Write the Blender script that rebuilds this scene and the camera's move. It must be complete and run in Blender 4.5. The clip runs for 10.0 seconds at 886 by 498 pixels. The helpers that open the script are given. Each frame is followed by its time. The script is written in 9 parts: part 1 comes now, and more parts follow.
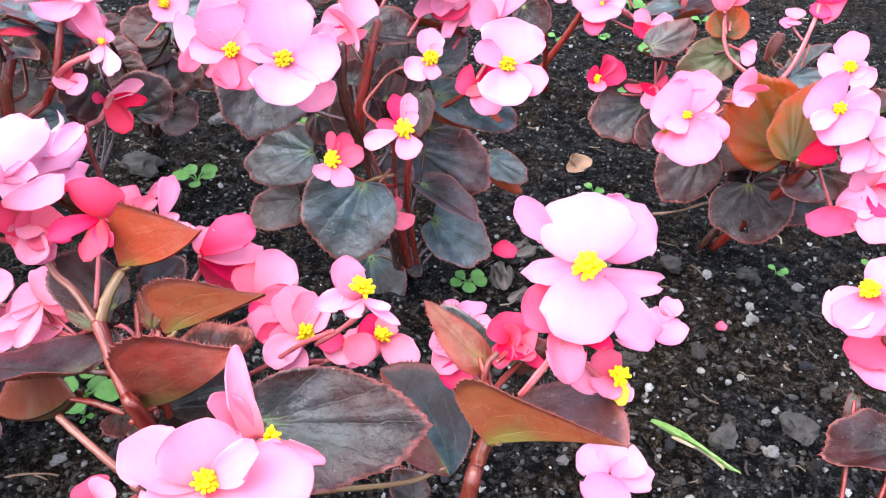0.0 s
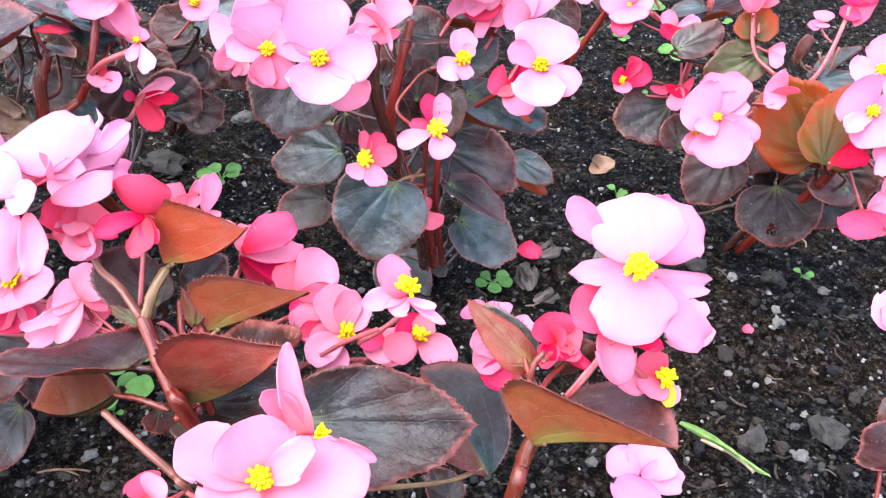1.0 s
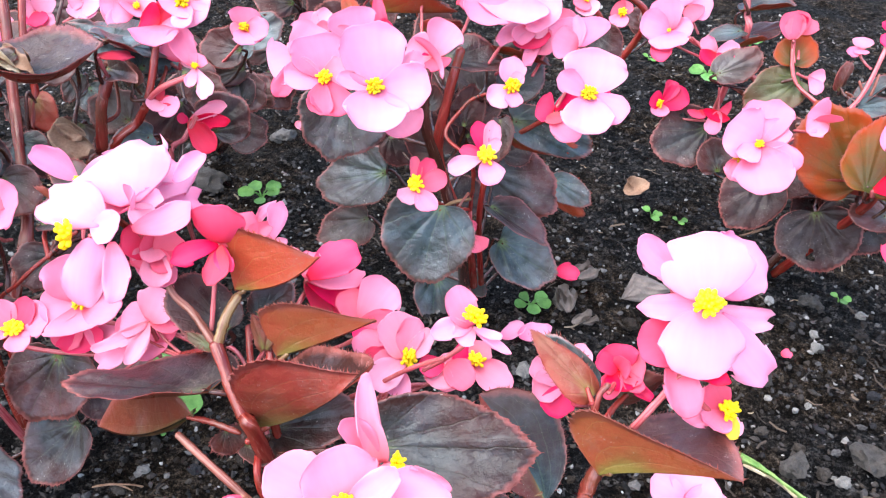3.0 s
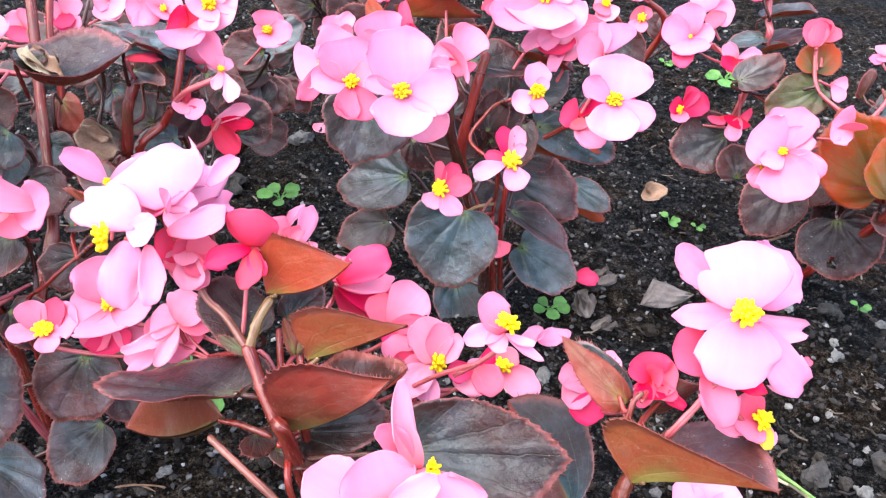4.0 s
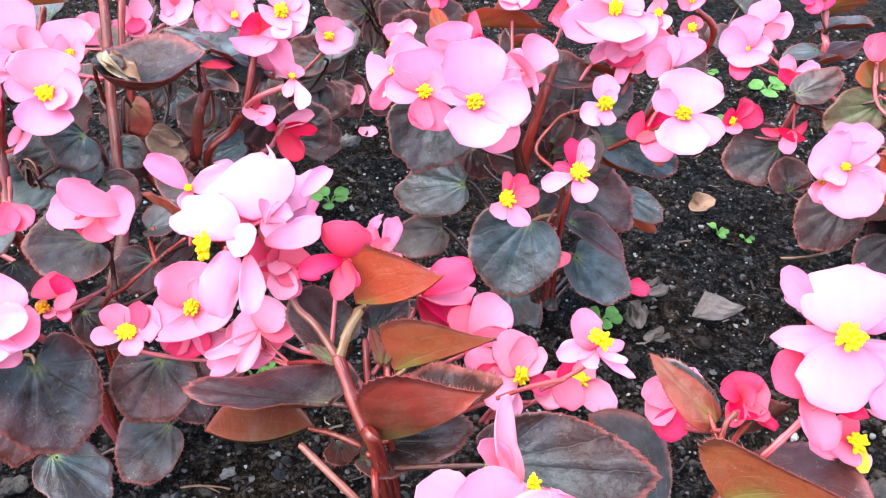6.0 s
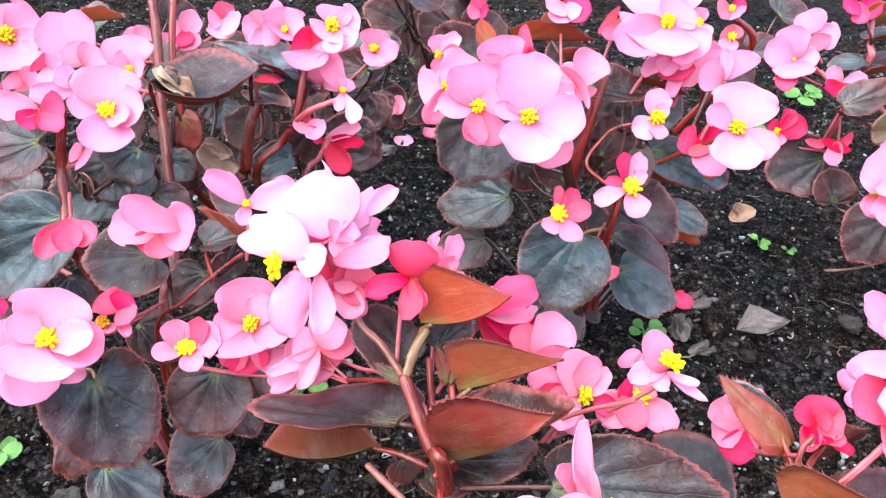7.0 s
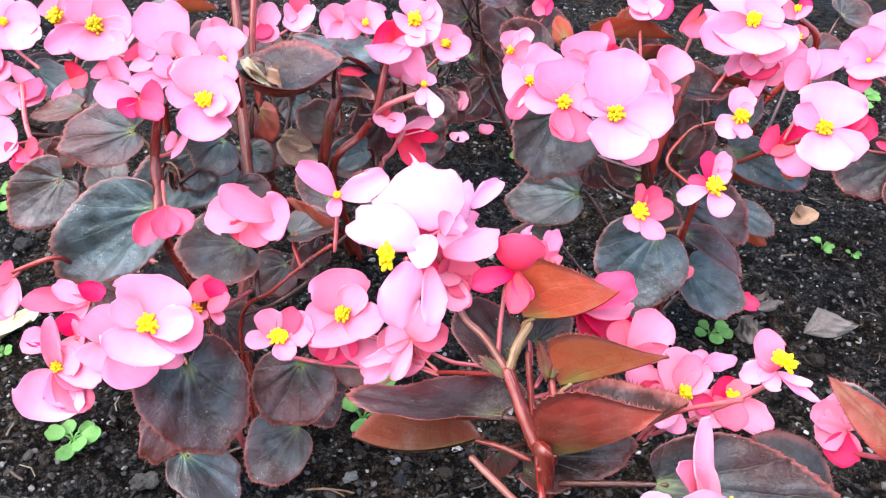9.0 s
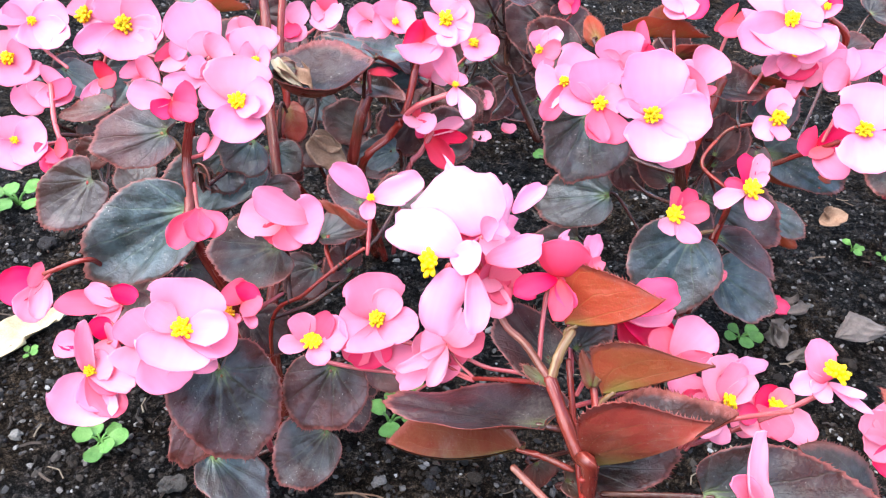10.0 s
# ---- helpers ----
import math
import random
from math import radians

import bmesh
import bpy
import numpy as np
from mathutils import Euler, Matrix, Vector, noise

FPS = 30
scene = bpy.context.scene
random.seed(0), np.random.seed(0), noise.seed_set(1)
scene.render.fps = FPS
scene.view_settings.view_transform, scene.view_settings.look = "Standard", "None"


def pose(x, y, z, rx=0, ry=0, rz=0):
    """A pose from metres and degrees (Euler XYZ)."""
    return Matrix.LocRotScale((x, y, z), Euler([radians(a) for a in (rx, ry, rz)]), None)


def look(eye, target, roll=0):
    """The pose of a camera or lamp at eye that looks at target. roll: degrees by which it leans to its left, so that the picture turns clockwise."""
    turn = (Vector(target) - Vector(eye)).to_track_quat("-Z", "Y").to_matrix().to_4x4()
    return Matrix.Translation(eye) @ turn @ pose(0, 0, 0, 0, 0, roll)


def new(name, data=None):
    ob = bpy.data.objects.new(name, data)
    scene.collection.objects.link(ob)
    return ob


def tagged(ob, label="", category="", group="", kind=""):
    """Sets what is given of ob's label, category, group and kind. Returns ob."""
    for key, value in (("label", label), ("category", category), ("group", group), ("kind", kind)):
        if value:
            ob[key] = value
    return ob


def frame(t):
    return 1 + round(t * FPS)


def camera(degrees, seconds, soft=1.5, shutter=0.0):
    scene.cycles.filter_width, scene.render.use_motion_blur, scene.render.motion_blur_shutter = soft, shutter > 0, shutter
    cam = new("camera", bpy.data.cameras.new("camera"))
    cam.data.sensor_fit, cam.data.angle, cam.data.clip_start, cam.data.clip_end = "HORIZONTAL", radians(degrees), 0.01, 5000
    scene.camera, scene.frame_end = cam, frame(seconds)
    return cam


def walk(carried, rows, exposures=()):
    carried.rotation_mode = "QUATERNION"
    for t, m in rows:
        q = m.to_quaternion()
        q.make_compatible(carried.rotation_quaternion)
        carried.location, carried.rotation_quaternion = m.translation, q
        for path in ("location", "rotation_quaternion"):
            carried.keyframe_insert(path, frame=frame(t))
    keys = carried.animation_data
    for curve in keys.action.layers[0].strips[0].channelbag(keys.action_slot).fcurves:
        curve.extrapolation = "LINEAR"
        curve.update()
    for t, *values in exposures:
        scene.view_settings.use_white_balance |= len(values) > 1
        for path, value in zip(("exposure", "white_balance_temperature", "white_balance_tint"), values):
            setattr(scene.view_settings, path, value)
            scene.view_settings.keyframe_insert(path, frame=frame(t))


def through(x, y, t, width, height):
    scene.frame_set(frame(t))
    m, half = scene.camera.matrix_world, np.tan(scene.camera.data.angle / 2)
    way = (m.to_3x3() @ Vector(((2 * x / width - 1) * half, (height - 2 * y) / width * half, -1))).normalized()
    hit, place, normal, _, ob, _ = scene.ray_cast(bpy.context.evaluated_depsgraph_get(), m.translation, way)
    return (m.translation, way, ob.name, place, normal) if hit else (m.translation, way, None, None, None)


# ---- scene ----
cam = camera(59.8, 10.0, soft=1.25)
METRES, EYE, TILT, LEAN, TURN = 0.16, 0.26, -32.0, 0.0, 0.0
PATH = [
    (0, (0.027, 0.045, 0.347), (0.02, 1.647, -0.851), 3.8),
    (0.5, (0.02, 0.045, 0.345), (0.006, 1.644, -0.856), 3.9),
    (1, (0.014, 0.044, 0.346), (-0.011, 1.646, -0.851), 3.9),
    (1.5, (0.008, 0.045, 0.347), (-0.033, 1.646, -0.85), 3.8),
    (2, (0.001, 0.044, 0.348), (-0.05, 1.649, -0.844), 3.9),
    (2.5, (-0.002, 0.042, 0.353), (-0.058, 1.653, -0.83), 3.8),
    (4, (-0.014, 0.041, 0.356), (-0.095, 1.658, -0.818), 4.0),
    (4.5, (-0.021, 0.041, 0.356), (-0.105, 1.657, -0.82), 4.2),
    (5, (-0.027, 0.04, 0.359), (-0.114, 1.656, -0.816), 4.5),
    (5.5, (-0.034, 0.04, 0.361), (-0.139, 1.661, -0.806), 4.4),
    (5.7, (-0.037, 0.039, 0.359), (-0.15, 1.657, -0.812), 4.4),
    (6.8, (-0.057, 0.04, 0.364), (-0.199, 1.649, -0.816), 3.9),
    (7, (-0.061, 0.041, 0.363), (-0.223, 1.654, -0.809), 3.7),
    (7.5, (-0.073, 0.04, 0.364), (-0.253, 1.651, -0.808), 3.7),
    (8, (-0.078, 0.038, 0.363), (-0.272, 1.651, -0.804), 3.7),
    (8.5, (-0.084, 0.036, 0.362), (-0.289, 1.644, -0.811), 3.7),
    (9, (-0.091, 0.035, 0.36), (-0.309, 1.636, -0.818), 3.7),
    (9.5, (-0.097, 0.037, 0.362), (-0.328, 1.639, -0.813), 3.5),
    (10, (-0.103, 0.039, 0.359), (-0.346, 1.631, -0.828), 3.4),
]
walk(cam, [(t, look(eye, target, roll)) for t, eye, target, roll in PATH])

# ---- light: bright overcast daylight ----
world = bpy.data.worlds.new("sky")
scene.world = world
world.use_nodes = True
wn = world.node_tree.nodes
sky = wn.new("ShaderNodeTexSky")
sky.sky_type, sky.sun_disc = "NISHITA", False
sky.sun_elevation, sky.sun_rotation = radians(66), radians(235)
sky.air_density, sky.dust_density, sky.ozone_density = 1.0, 2.0, 1.0
wn["Background"].inputs["Strength"].default_value = 0.15
world.node_tree.links.new(sky.outputs["Color"], wn["Background"].inputs["Color"])
sun_data = bpy.data.lights.new("sun", "SUN")
sun_data.energy, sun_data.angle, sun_data.color = 1.1, radians(95), (1.0, 0.96, 0.90)
sun = new("sun", sun_data)
SUN_AZ, SUN_EL = radians(235), radians(66)
sun.matrix_world = look((0.6 * math.sin(SUN_AZ), 0.6 * math.cos(SUN_AZ), 0.6 * math.tan(SUN_EL)), (0, 0, 0))
scene.view_settings.exposure = 2.38


# ---- materials ----
class Nodes:
    """Short hand for node trees."""

    def __init__(self, name):
        self.m = bpy.data.materials.new(name)
        self.m.use_nodes = True
        self.t = self.m.node_tree
        self.b = self.t.nodes["Principled BSDF"]

    def n(self, kind, **values):
        node = self.t.nodes.new(kind)
        for key, value in values.items():
            node.inputs[key].default_value = value
        return node

    def l(self, a, b):
        self.t.links.new(a, b)

    def ramp(self, fac, *stops):
        r = self.t.nodes.new("ShaderNodeValToRGB")
        while len(r.color_ramp.elements) < len(stops):
            r.color_ramp.elements.new(0.5)
        for e, (p, c) in zip(r.color_ramp.elements, stops):
            e.position, e.color = p, (*c, 1) if len(c) == 3 else c
        self.l(fac, r.inputs["Fac"])
        return r.outputs["Color"]

    def mix(self, fac, a, b, mode="MIX"):
        x = self.t.nodes.new("ShaderNodeMix")
        x.data_type, x.blend_type = "RGBA", mode
        for socket, v in ((x.inputs["Factor"], fac), (x.inputs["A"], a), (x.inputs["B"], b)):
            if hasattr(v, "is_output"):
                self.l(v, socket)
            else:
                socket.default_value = v if not isinstance(v, tuple) else (*v, 1)
        return x.outputs["Result"]

    def math(self, op, a, b=0.0, c=0.0):
        x = self.t.nodes.new("ShaderNodeMath")
        x.operation = op
        for socket, v in zip(x.inputs, (a, b, c)):
            if hasattr(v, "is_output"):
                self.l(v, socket)
            else:
                socket.default_value = v
        return x.outputs[0]

    def noise(self, vector, scale, detail=4.0, rough=0.55):
        x = self.n("ShaderNodeTexNoise", Scale=scale, Detail=detail, Roughness=rough)
        self.l(vector, x.inputs["Vector"])
        return x.outputs["Fac"]

    def bump(self, height, strength, distance):
        x = self.n("ShaderNodeBump", Strength=strength, Distance=distance)
        self.l(height, x.inputs["Height"])
        self.l(x.outputs["Normal"], self.b.inputs["Normal"])
        return x.outputs["Normal"]

    def coords(self):
        g = self.n("ShaderNodeNewGeometry")
        return g.outputs["Position"]

    def uv(self):
        g = self.n("ShaderNodeUVMap")
        s = self.n("ShaderNodeSeparateXYZ")
        self.l(g.outputs["UV"], s.inputs[0])
        return g.outputs["UV"], s.outputs["X"], s.outputs["Y"]

    def rand(self):
        return self.n("ShaderNodeObjectInfo").outputs["Random"]

    def glow_through(self, colour, amount):
        """Thin tissue: part of the light passes through."""
        tr = self.n("ShaderNodeBsdfTranslucent")
        self.l(colour, tr.inputs["Color"])
        mx = self.n("ShaderNodeMixShader", Fac=amount)
        self.l(self.b.outputs[0], mx.inputs[1])
        self.l(tr.outputs[0], mx.inputs[2])
        self.l(mx.outputs[0], self.t.nodes["Material Output"].inputs["Surface"])


def petal_material(name, base, edge, throat, through=0.45):
    """Pink tissue: throat colour at the claw, then base, then the edge; fine fan veins."""
    k = Nodes(name)
    uv, u, v = k.uv()
    spot = k.noise(k.coords(), 60.0, 3)
    vv = k.math("ADD", v, k.math("MULTIPLY", k.math("SUBTRACT", spot, 0.5), 0.35))
    col = k.ramp(vv, (0.0, throat), (0.28, base), (0.60, edge), (0.88, edge), (1.0, base))
    streak = k.n("ShaderNodeTexNoise", Scale=1.0, Detail=3.0)
    mp = k.n("ShaderNodeMapping")
    mp.inputs["Scale"].default_value = (9.0, 0.9, 1.0)
    k.l(uv, mp.inputs["Vector"])
    k.l(mp.outputs[0], streak.inputs["Vector"])
    dark = k.ramp(streak.outputs["Fac"], (0.35, (0.78, 0.66, 0.72)), (0.65, (1.0, 1.0, 1.0)))
    col = k.mix(0.16, col, dark, "MULTIPLY")
    hs = k.n("ShaderNodeHueSaturation", Hue=0.5)
    k.l(col, hs.inputs["Color"])
    k.l(k.math("ADD", 0.88, k.math("MULTIPLY", k.rand(), 0.24)), hs.inputs["Saturation"])
    col = hs.outputs["Color"]
    k.l(col, k.b.inputs["Base Color"])
    k.b.inputs["Roughness"].default_value = 0.48
    k.b.inputs["Specular IOR Level"].default_value = 0.25
    fine = k.noise(k.coords(), 900.0, 2)
    k.bump(k.math("ADD", k.math("MULTIPLY", streak.outputs["Fac"], 0.8), k.math("MULTIPLY", fine, 0.2)), 0.22, 0.0006)
    k.glow_through(col, through)
    return k.m


PALE = petal_material("pale_petal", (0.84, 0.33, 0.485), (0.86, 0.39, 0.55), (0.82, 0.20, 0.35))
PINK = petal_material("pink_petal", (0.87, 0.29, 0.415), (0.88, 0.345, 0.49), (0.80, 0.12, 0.18))
ROSE = petal_material("rose_petal", (0.83, 0.075, 0.18), (0.85, 0.11, 0.225), (0.74, 0.04, 0.08), 0.45)
RED = petal_material("red_petal", (0.72, 0.015, 0.055), (0.76, 0.035, 0.10), (0.6, 0.02, 0.03), 0.35)
SHADES = {"w": PALE, "p": PINK, "r": ROSE, "d": RED}


def leaf_material(name, c_low, c_high, c_vein, c_flush, through, rough, dust=0.25, spec=0.5, reach=0.22, relief=0.5, ribs=0.22, tint=(0.78, 0.92, 1.0)):
    """Leaf blade: veins that fan out from the petiole and fork, a flush towards the margin, mottling that in dark tops
    also paints in sheen, dust and gloss in patches.
    """
    k = Nodes(name)
    uv, u, v = k.uv()
    pos = k.coords()
    lot = k.rand()
    big, mott, fine = k.noise(pos, 34.0, 3), k.noise(pos, 150.0, 5), k.noise(pos, 720.0, 4)
    broad = k.math("ADD", k.math("MULTIPLY", k.noise(pos, 42.0, 3), 0.65), k.math("MULTIPLY", mott, 0.35))
    col = k.mix(k.ramp(broad, (0.40, (0, 0, 0)), (0.60, (1, 1, 1))), c_low, c_high)
    out = k.math("ADD", v, k.math("ADD", k.math("MULTIPLY", k.math("SUBTRACT", big, 0.5), 1.5), k.math("MULTIPLY", k.math("SUBTRACT", lot, 0.5), 0.5)))
    flush = k.ramp(out, (0.42, (0, 0, 0)), (0.88, (1, 1, 1)))
    col = k.mix(k.math("MULTIPLY", flush, 0.65), col, c_flush)
    # u runs round the leaf, v from the petiole out to the margin
    wob = k.math("MULTIPLY", k.math("SUBTRACT", k.noise(pos, 60.0, 3), 0.5), 0.06)
    turn = k.math("ADD", u, k.math("ADD", wob, k.math("MULTIPLY", lot, 0.11)))

    def fan(count, shift):
        x = k.math("ADD", k.math("MULTIPLY", turn, count), shift)
        ray = k.math("ABSOLUTE", k.math("SUBTRACT", k.math("FRACT", x), 0.5))
        return k.math("MULTIPLY", k.math("DIVIDE", ray, count / 6.2832), v)

    first, second = fan(8.0, 0.0), fan(16.0, 0.5)
    thin = k.math("ADD", 0.016, k.math("MULTIPLY", k.math("SUBTRACT", 1.0, v), 0.030))
    line = k.math("SUBTRACT", 1.0, k.math("MINIMUM", k.math("DIVIDE", first, thin), 1.0))
    twig = k.math("MULTIPLY", k.math("SUBTRACT", 1.0, k.math("MINIMUM", k.math("DIVIDE", second, 0.016), 1.0)), k.math("GREATER_THAN", v, 0.42))
    net = k.n("ShaderNodeTexVoronoi", Scale=330.0, Randomness=1.0)
    net.feature = "DISTANCE_TO_EDGE"
    k.l(pos, net.inputs["Vector"])
    mesh = k.ramp(net.outputs["Distance"], (0.0, (1, 1, 1)), (0.10, (0, 0, 0)))
    veins = k.math("MAXIMUM", line, k.math("MULTIPLY", twig, 0.35))
    col = k.mix(k.math("MULTIPLY", veins, ribs), col, c_vein)
    col = k.mix(k.math("MULTIPLY", mesh, ribs * 0.35), col, c_vein)
    heart = k.ramp(k.math("ADD", v, k.math("MULTIPLY", k.math("SUBTRACT", big, 0.5), 0.5)), (0.0, (1, 1, 1)), (reach, (0, 0, 0)))
    col = k.mix(k.math("MULTIPLY", heart, 0.75), col, c_vein)
    star = k.math("ADD", v, k.math("MULTIPLY", k.math("MINIMUM", first, 0.06), 3.0))
    spot = k.ramp(star, (0.03, (1, 1, 1)), (0.24, (0, 0, 0)))
    col = k.mix(k.math("MULTIPLY", spot, k.math("ADD", 0.25, k.math("MULTIPLY", lot, 0.55))), col, (0.15, 0.23, 0.045))
    rim = k.ramp(k.math("ADD", v, k.math("MULTIPLY", k.math("SUBTRACT", mott, 0.5), 0.10)), (0.945, (0, 0, 0)), (1.0, (1, 1, 1)))
    col = k.mix(k.math("MULTIPLY", rim, 0.65), col, (0.36, 0.11, 0.095))
    speck = k.ramp(k.noise(pos, 900.0, 2), (0.69, (0, 0, 0)), (0.74, (1, 1, 1)))
    patch = k.ramp(k.noise(pos, 38.0, 3), (0.42, (0, 0, 0)), (0.68, (1, 1, 1)))
    col = k.mix(k.math("MULTIPLY", k.math("MULTIPLY", speck, patch), dust * 2.4), col, (0.52, 0.48, 0.42))
    film = k.ramp(k.math("ADD", k.math("MULTIPLY", patch, 0.5), k.math("MULTIPLY", fine, 0.6)), (0.60, (0, 0, 0)), (0.92, (1, 1, 1)))
    col = k.mix(k.math("MULTIPLY", film, dust * 0.6), col, (0.28, 0.26, 0.23))
    k.l(col, k.b.inputs["Base Color"])
    k.l(k.math("MULTIPLY", spec, k.math("ADD", 0.40, k.math("MULTIPLY", k.ramp(broad, (0.36, (0, 0, 0)), (0.64, (1, 1, 1))), 1.0))), k.b.inputs["Specular IOR Level"])
    k.b.inputs["Specular Tint"].default_value = (*tint, 1)
    k.l(k.math("ADD", rough - 0.10, k.math("ADD", k.math("MULTIPLY", mott, 0.22), k.math("MULTIPLY", patch, 0.14))), k.b.inputs["Roughness"])
    h = k.math("ADD", k.math("MULTIPLY", big, 1.5), k.math("ADD", k.math("MULTIPLY", mott, 0.50), k.math("ADD", k.math("MULTIPLY", fine, 0.10), k.math("ADD", k.math("MULTIPLY", veins, -0.05), k.math("MULTIPLY", mesh, -0.012)))))
    k.bump(h, relief, 0.0045)
    k.glow_through(col, through)
    return k.m


# the greyer second colour of "s", "k", "m" and "g" paints in sky sheen
TOPS = {
    "s": leaf_material("slate_leaf_top", (0.014, 0.007, 0.005), (0.026, 0.022, 0.021), (0.050, 0.050, 0.030), (0.048, 0.011, 0.008), 0.06, 0.24, 0.30, 0.36, 0.22, 0.60),
    "k": leaf_material("dark_leaf_top", (0.020, 0.008, 0.006), (0.033, 0.030, 0.029), (0.075, 0.075, 0.040), (0.082, 0.015, 0.012), 0.08, 0.34, 0.30, 0.50, 0.24, 0.60, tint=(0.80, 0.90, 0.98)),
    "m": leaf_material("maroon_black_leaf_top", (0.016, 0.006, 0.005), (0.027, 0.018, 0.018), (0.055, 0.042, 0.026), (0.055, 0.009, 0.008), 0.08, 0.36, 0.30, 0.30, 0.22, 0.60, tint=(0.95, 0.97, 1.0)),
    "g": leaf_material("green_leaf_top", (0.018, 0.024, 0.022), (0.044, 0.064, 0.068), (0.11, 0.15, 0.07), (0.060, 0.032, 0.028), 0.10, 0.36, 0.4, 0.80, 0.26, 0.60),
    "b": leaf_material("bronze_leaf_top", (0.036, 0.015, 0.009), (0.060, 0.032, 0.022), (0.10, 0.085, 0.035), (0.12, 0.020, 0.014), 0.15, 0.36, 0.35, 0.7, 0.24, 0.60),
    "a": leaf_material("amber_leaf_top", (0.36, 0.070, 0.006), (0.22, 0.110, 0.008), (0.034, 0.044, 0.014), (0.46, 0.045, 0.008), 0.5, 0.38, 0.12, 0.4, 0.90),
    "o": leaf_material("olive_leaf_top", (0.045, 0.055, 0.014), (0.095, 0.095, 0.024), (0.14, 0.15, 0.04), (0.11, 0.040, 0.016), 0.25, 0.36, 0.2, 0.6),
}
PLAIN = (1.0, 1.0, 1.0)
UNDERS = {
    "o": leaf_material("green_leaf_underside", (0.28, 0.070, 0.028), (0.26, 0.135, 0.038), (0.31, 0.31, 0.068), (0.42, 0.070, 0.036), 0.45, 0.28, 0.3, 0.45, 0.55, relief=0.45, ribs=0.14, tint=PLAIN),
    "k": leaf_material("maroon_leaf_underside", (0.115, 0.022, 0.017), (0.15, 0.050, 0.032), (0.20, 0.13, 0.05), (0.20, 0.026, 0.022), 0.32, 0.30, 0.3, 0.45, 0.35, relief=0.45, ribs=0.14, tint=PLAIN),
    "g": leaf_material("olive_leaf_underside", (0.12, 0.040, 0.020), (0.14, 0.080, 0.028), (0.24, 0.20, 0.06), (0.22, 0.036, 0.024), 0.42, 0.30, 0.3, 0.45, 0.5, relief=0.45, ribs=0.14, tint=PLAIN),
    "b": leaf_material("brick_red_leaf_underside", (0.23, 0.038, 0.026), (0.26, 0.070, 0.036), (0.30, 0.25, 0.07), (0.46, 0.060, 0.048), 0.45, 0.26, 0.3, 0.45, 0.45, relief=0.45, ribs=0.14, tint=PLAIN),
    "a": leaf_material("orange_leaf_underside", (0.46, 0.080, 0.032), (0.40, 0.125, 0.036), (0.36, 0.36, 0.07), (0.62, 0.070, 0.038), 0.5, 0.28, 0.3, 0.45, 0.5, relief=0.45, ribs=0.14, tint=PLAIN),
}


def plain_material(name, low, high, scale, rough=0.6, bump=0.3, distance=0.001, through=0.0, spec=0.4):
    k = Nodes(name)
    pos = k.coords()
    big, fine = k.noise(pos, scale, 4), k.noise(pos, scale * 9, 4)
    f = k.math("ADD", k.math("MULTIPLY", big, 0.65), k.math("MULTIPLY", fine, 0.35))
    col = k.mix(k.ramp(f, (0.35, (0, 0, 0)), (0.65, (1, 1, 1))), low, high)
    hs = k.n("ShaderNodeHueSaturation")
    k.l(col, hs.inputs["Color"])
    k.l(k.math("ADD", 0.75, k.math("MULTIPLY", k.rand(), 0.5)), hs.inputs["Value"])
    k.l(hs.outputs[0], k.b.inputs["Base Color"])
    k.l(k.math("ADD", rough - 0.1, k.math("MULTIPLY", fine, 0.2)), k.b.inputs["Roughness"])
    k.b.inputs["Specular IOR Level"].default_value = spec
    k.bump(f, bump, distance)
    if through:
        k.glow_through(hs.outputs[0], through)
    return k.m


def stem_material(name, red, pale):
    k = Nodes(name)
    pos = k.coords()
    uv, u, v = k.uv()
    mp = k.n("ShaderNodeMapping")
    mp.inputs["Scale"].default_value = (9.0, 0.8, 1.0)
    k.l(uv, mp.inputs["Vector"])
    lines = k.noise(mp.outputs[0], 1.0, 3)
    blot = k.noise(pos, 60.0, 4)
    col = k.mix(k.ramp(lines, (0.40, (0, 0, 0)), (0.62, (1, 1, 1))), red, pale)
    col = k.mix(k.ramp(blot, (0.48, (0, 0, 0)), (0.70, (0.55, 0.55, 0.55))), col, (0.10, 0.042, 0.018))
    # narrow highlights painted into the colour as pale lengthwise streaks
    streak = k.ramp(k.noise(mp.outputs[0], 2.6, 2), (0.62, (0, 0, 0)), (0.68, (0.32, 0.32, 0.32)))
    col = k.mix(streak, col, (0.44, 0.24, 0.18))
    k.l(col, k.b.inputs["Base Color"])
    k.b.inputs["Roughness"].default_value = 0.27
    k.b.inputs["Specular IOR Level"].default_value = 0.7
    k.bump(k.math("ADD", lines, k.noise(pos, 700.0, 3)), 0.45, 0.0007)
    k.glow_through(col, 0.2)
    return k.m


STEMS = {
    "r": stem_material("red_stem", (0.22, 0.014, 0.010), (0.34, 0.036, 0.026)),
    "o": stem_material("brick_stem", (0.14, 0.012, 0.009), (0.25, 0.036, 0.024)),
    "g": stem_material("green_stem", (0.20, 0.080, 0.032), (0.29, 0.19, 0.075)),
    "k": stem_material("dark_stem", (0.045, 0.011, 0.009), (0.085, 0.022, 0.016)),
    "p": stem_material("pink_stem", (0.46, 0.055, 0.070), (0.66, 0.17, 0.18)),
    "b": stem_material("dry_stem", (0.18, 0.042, 0.030), (0.34, 0.12, 0.085)),
}
POLLEN = plain_material("stamen_yellow", (0.86, 0.56, 0.0), (0.92, 0.70, 0.004), 400, 0.5, 0.4, 0.0004, 0.15)
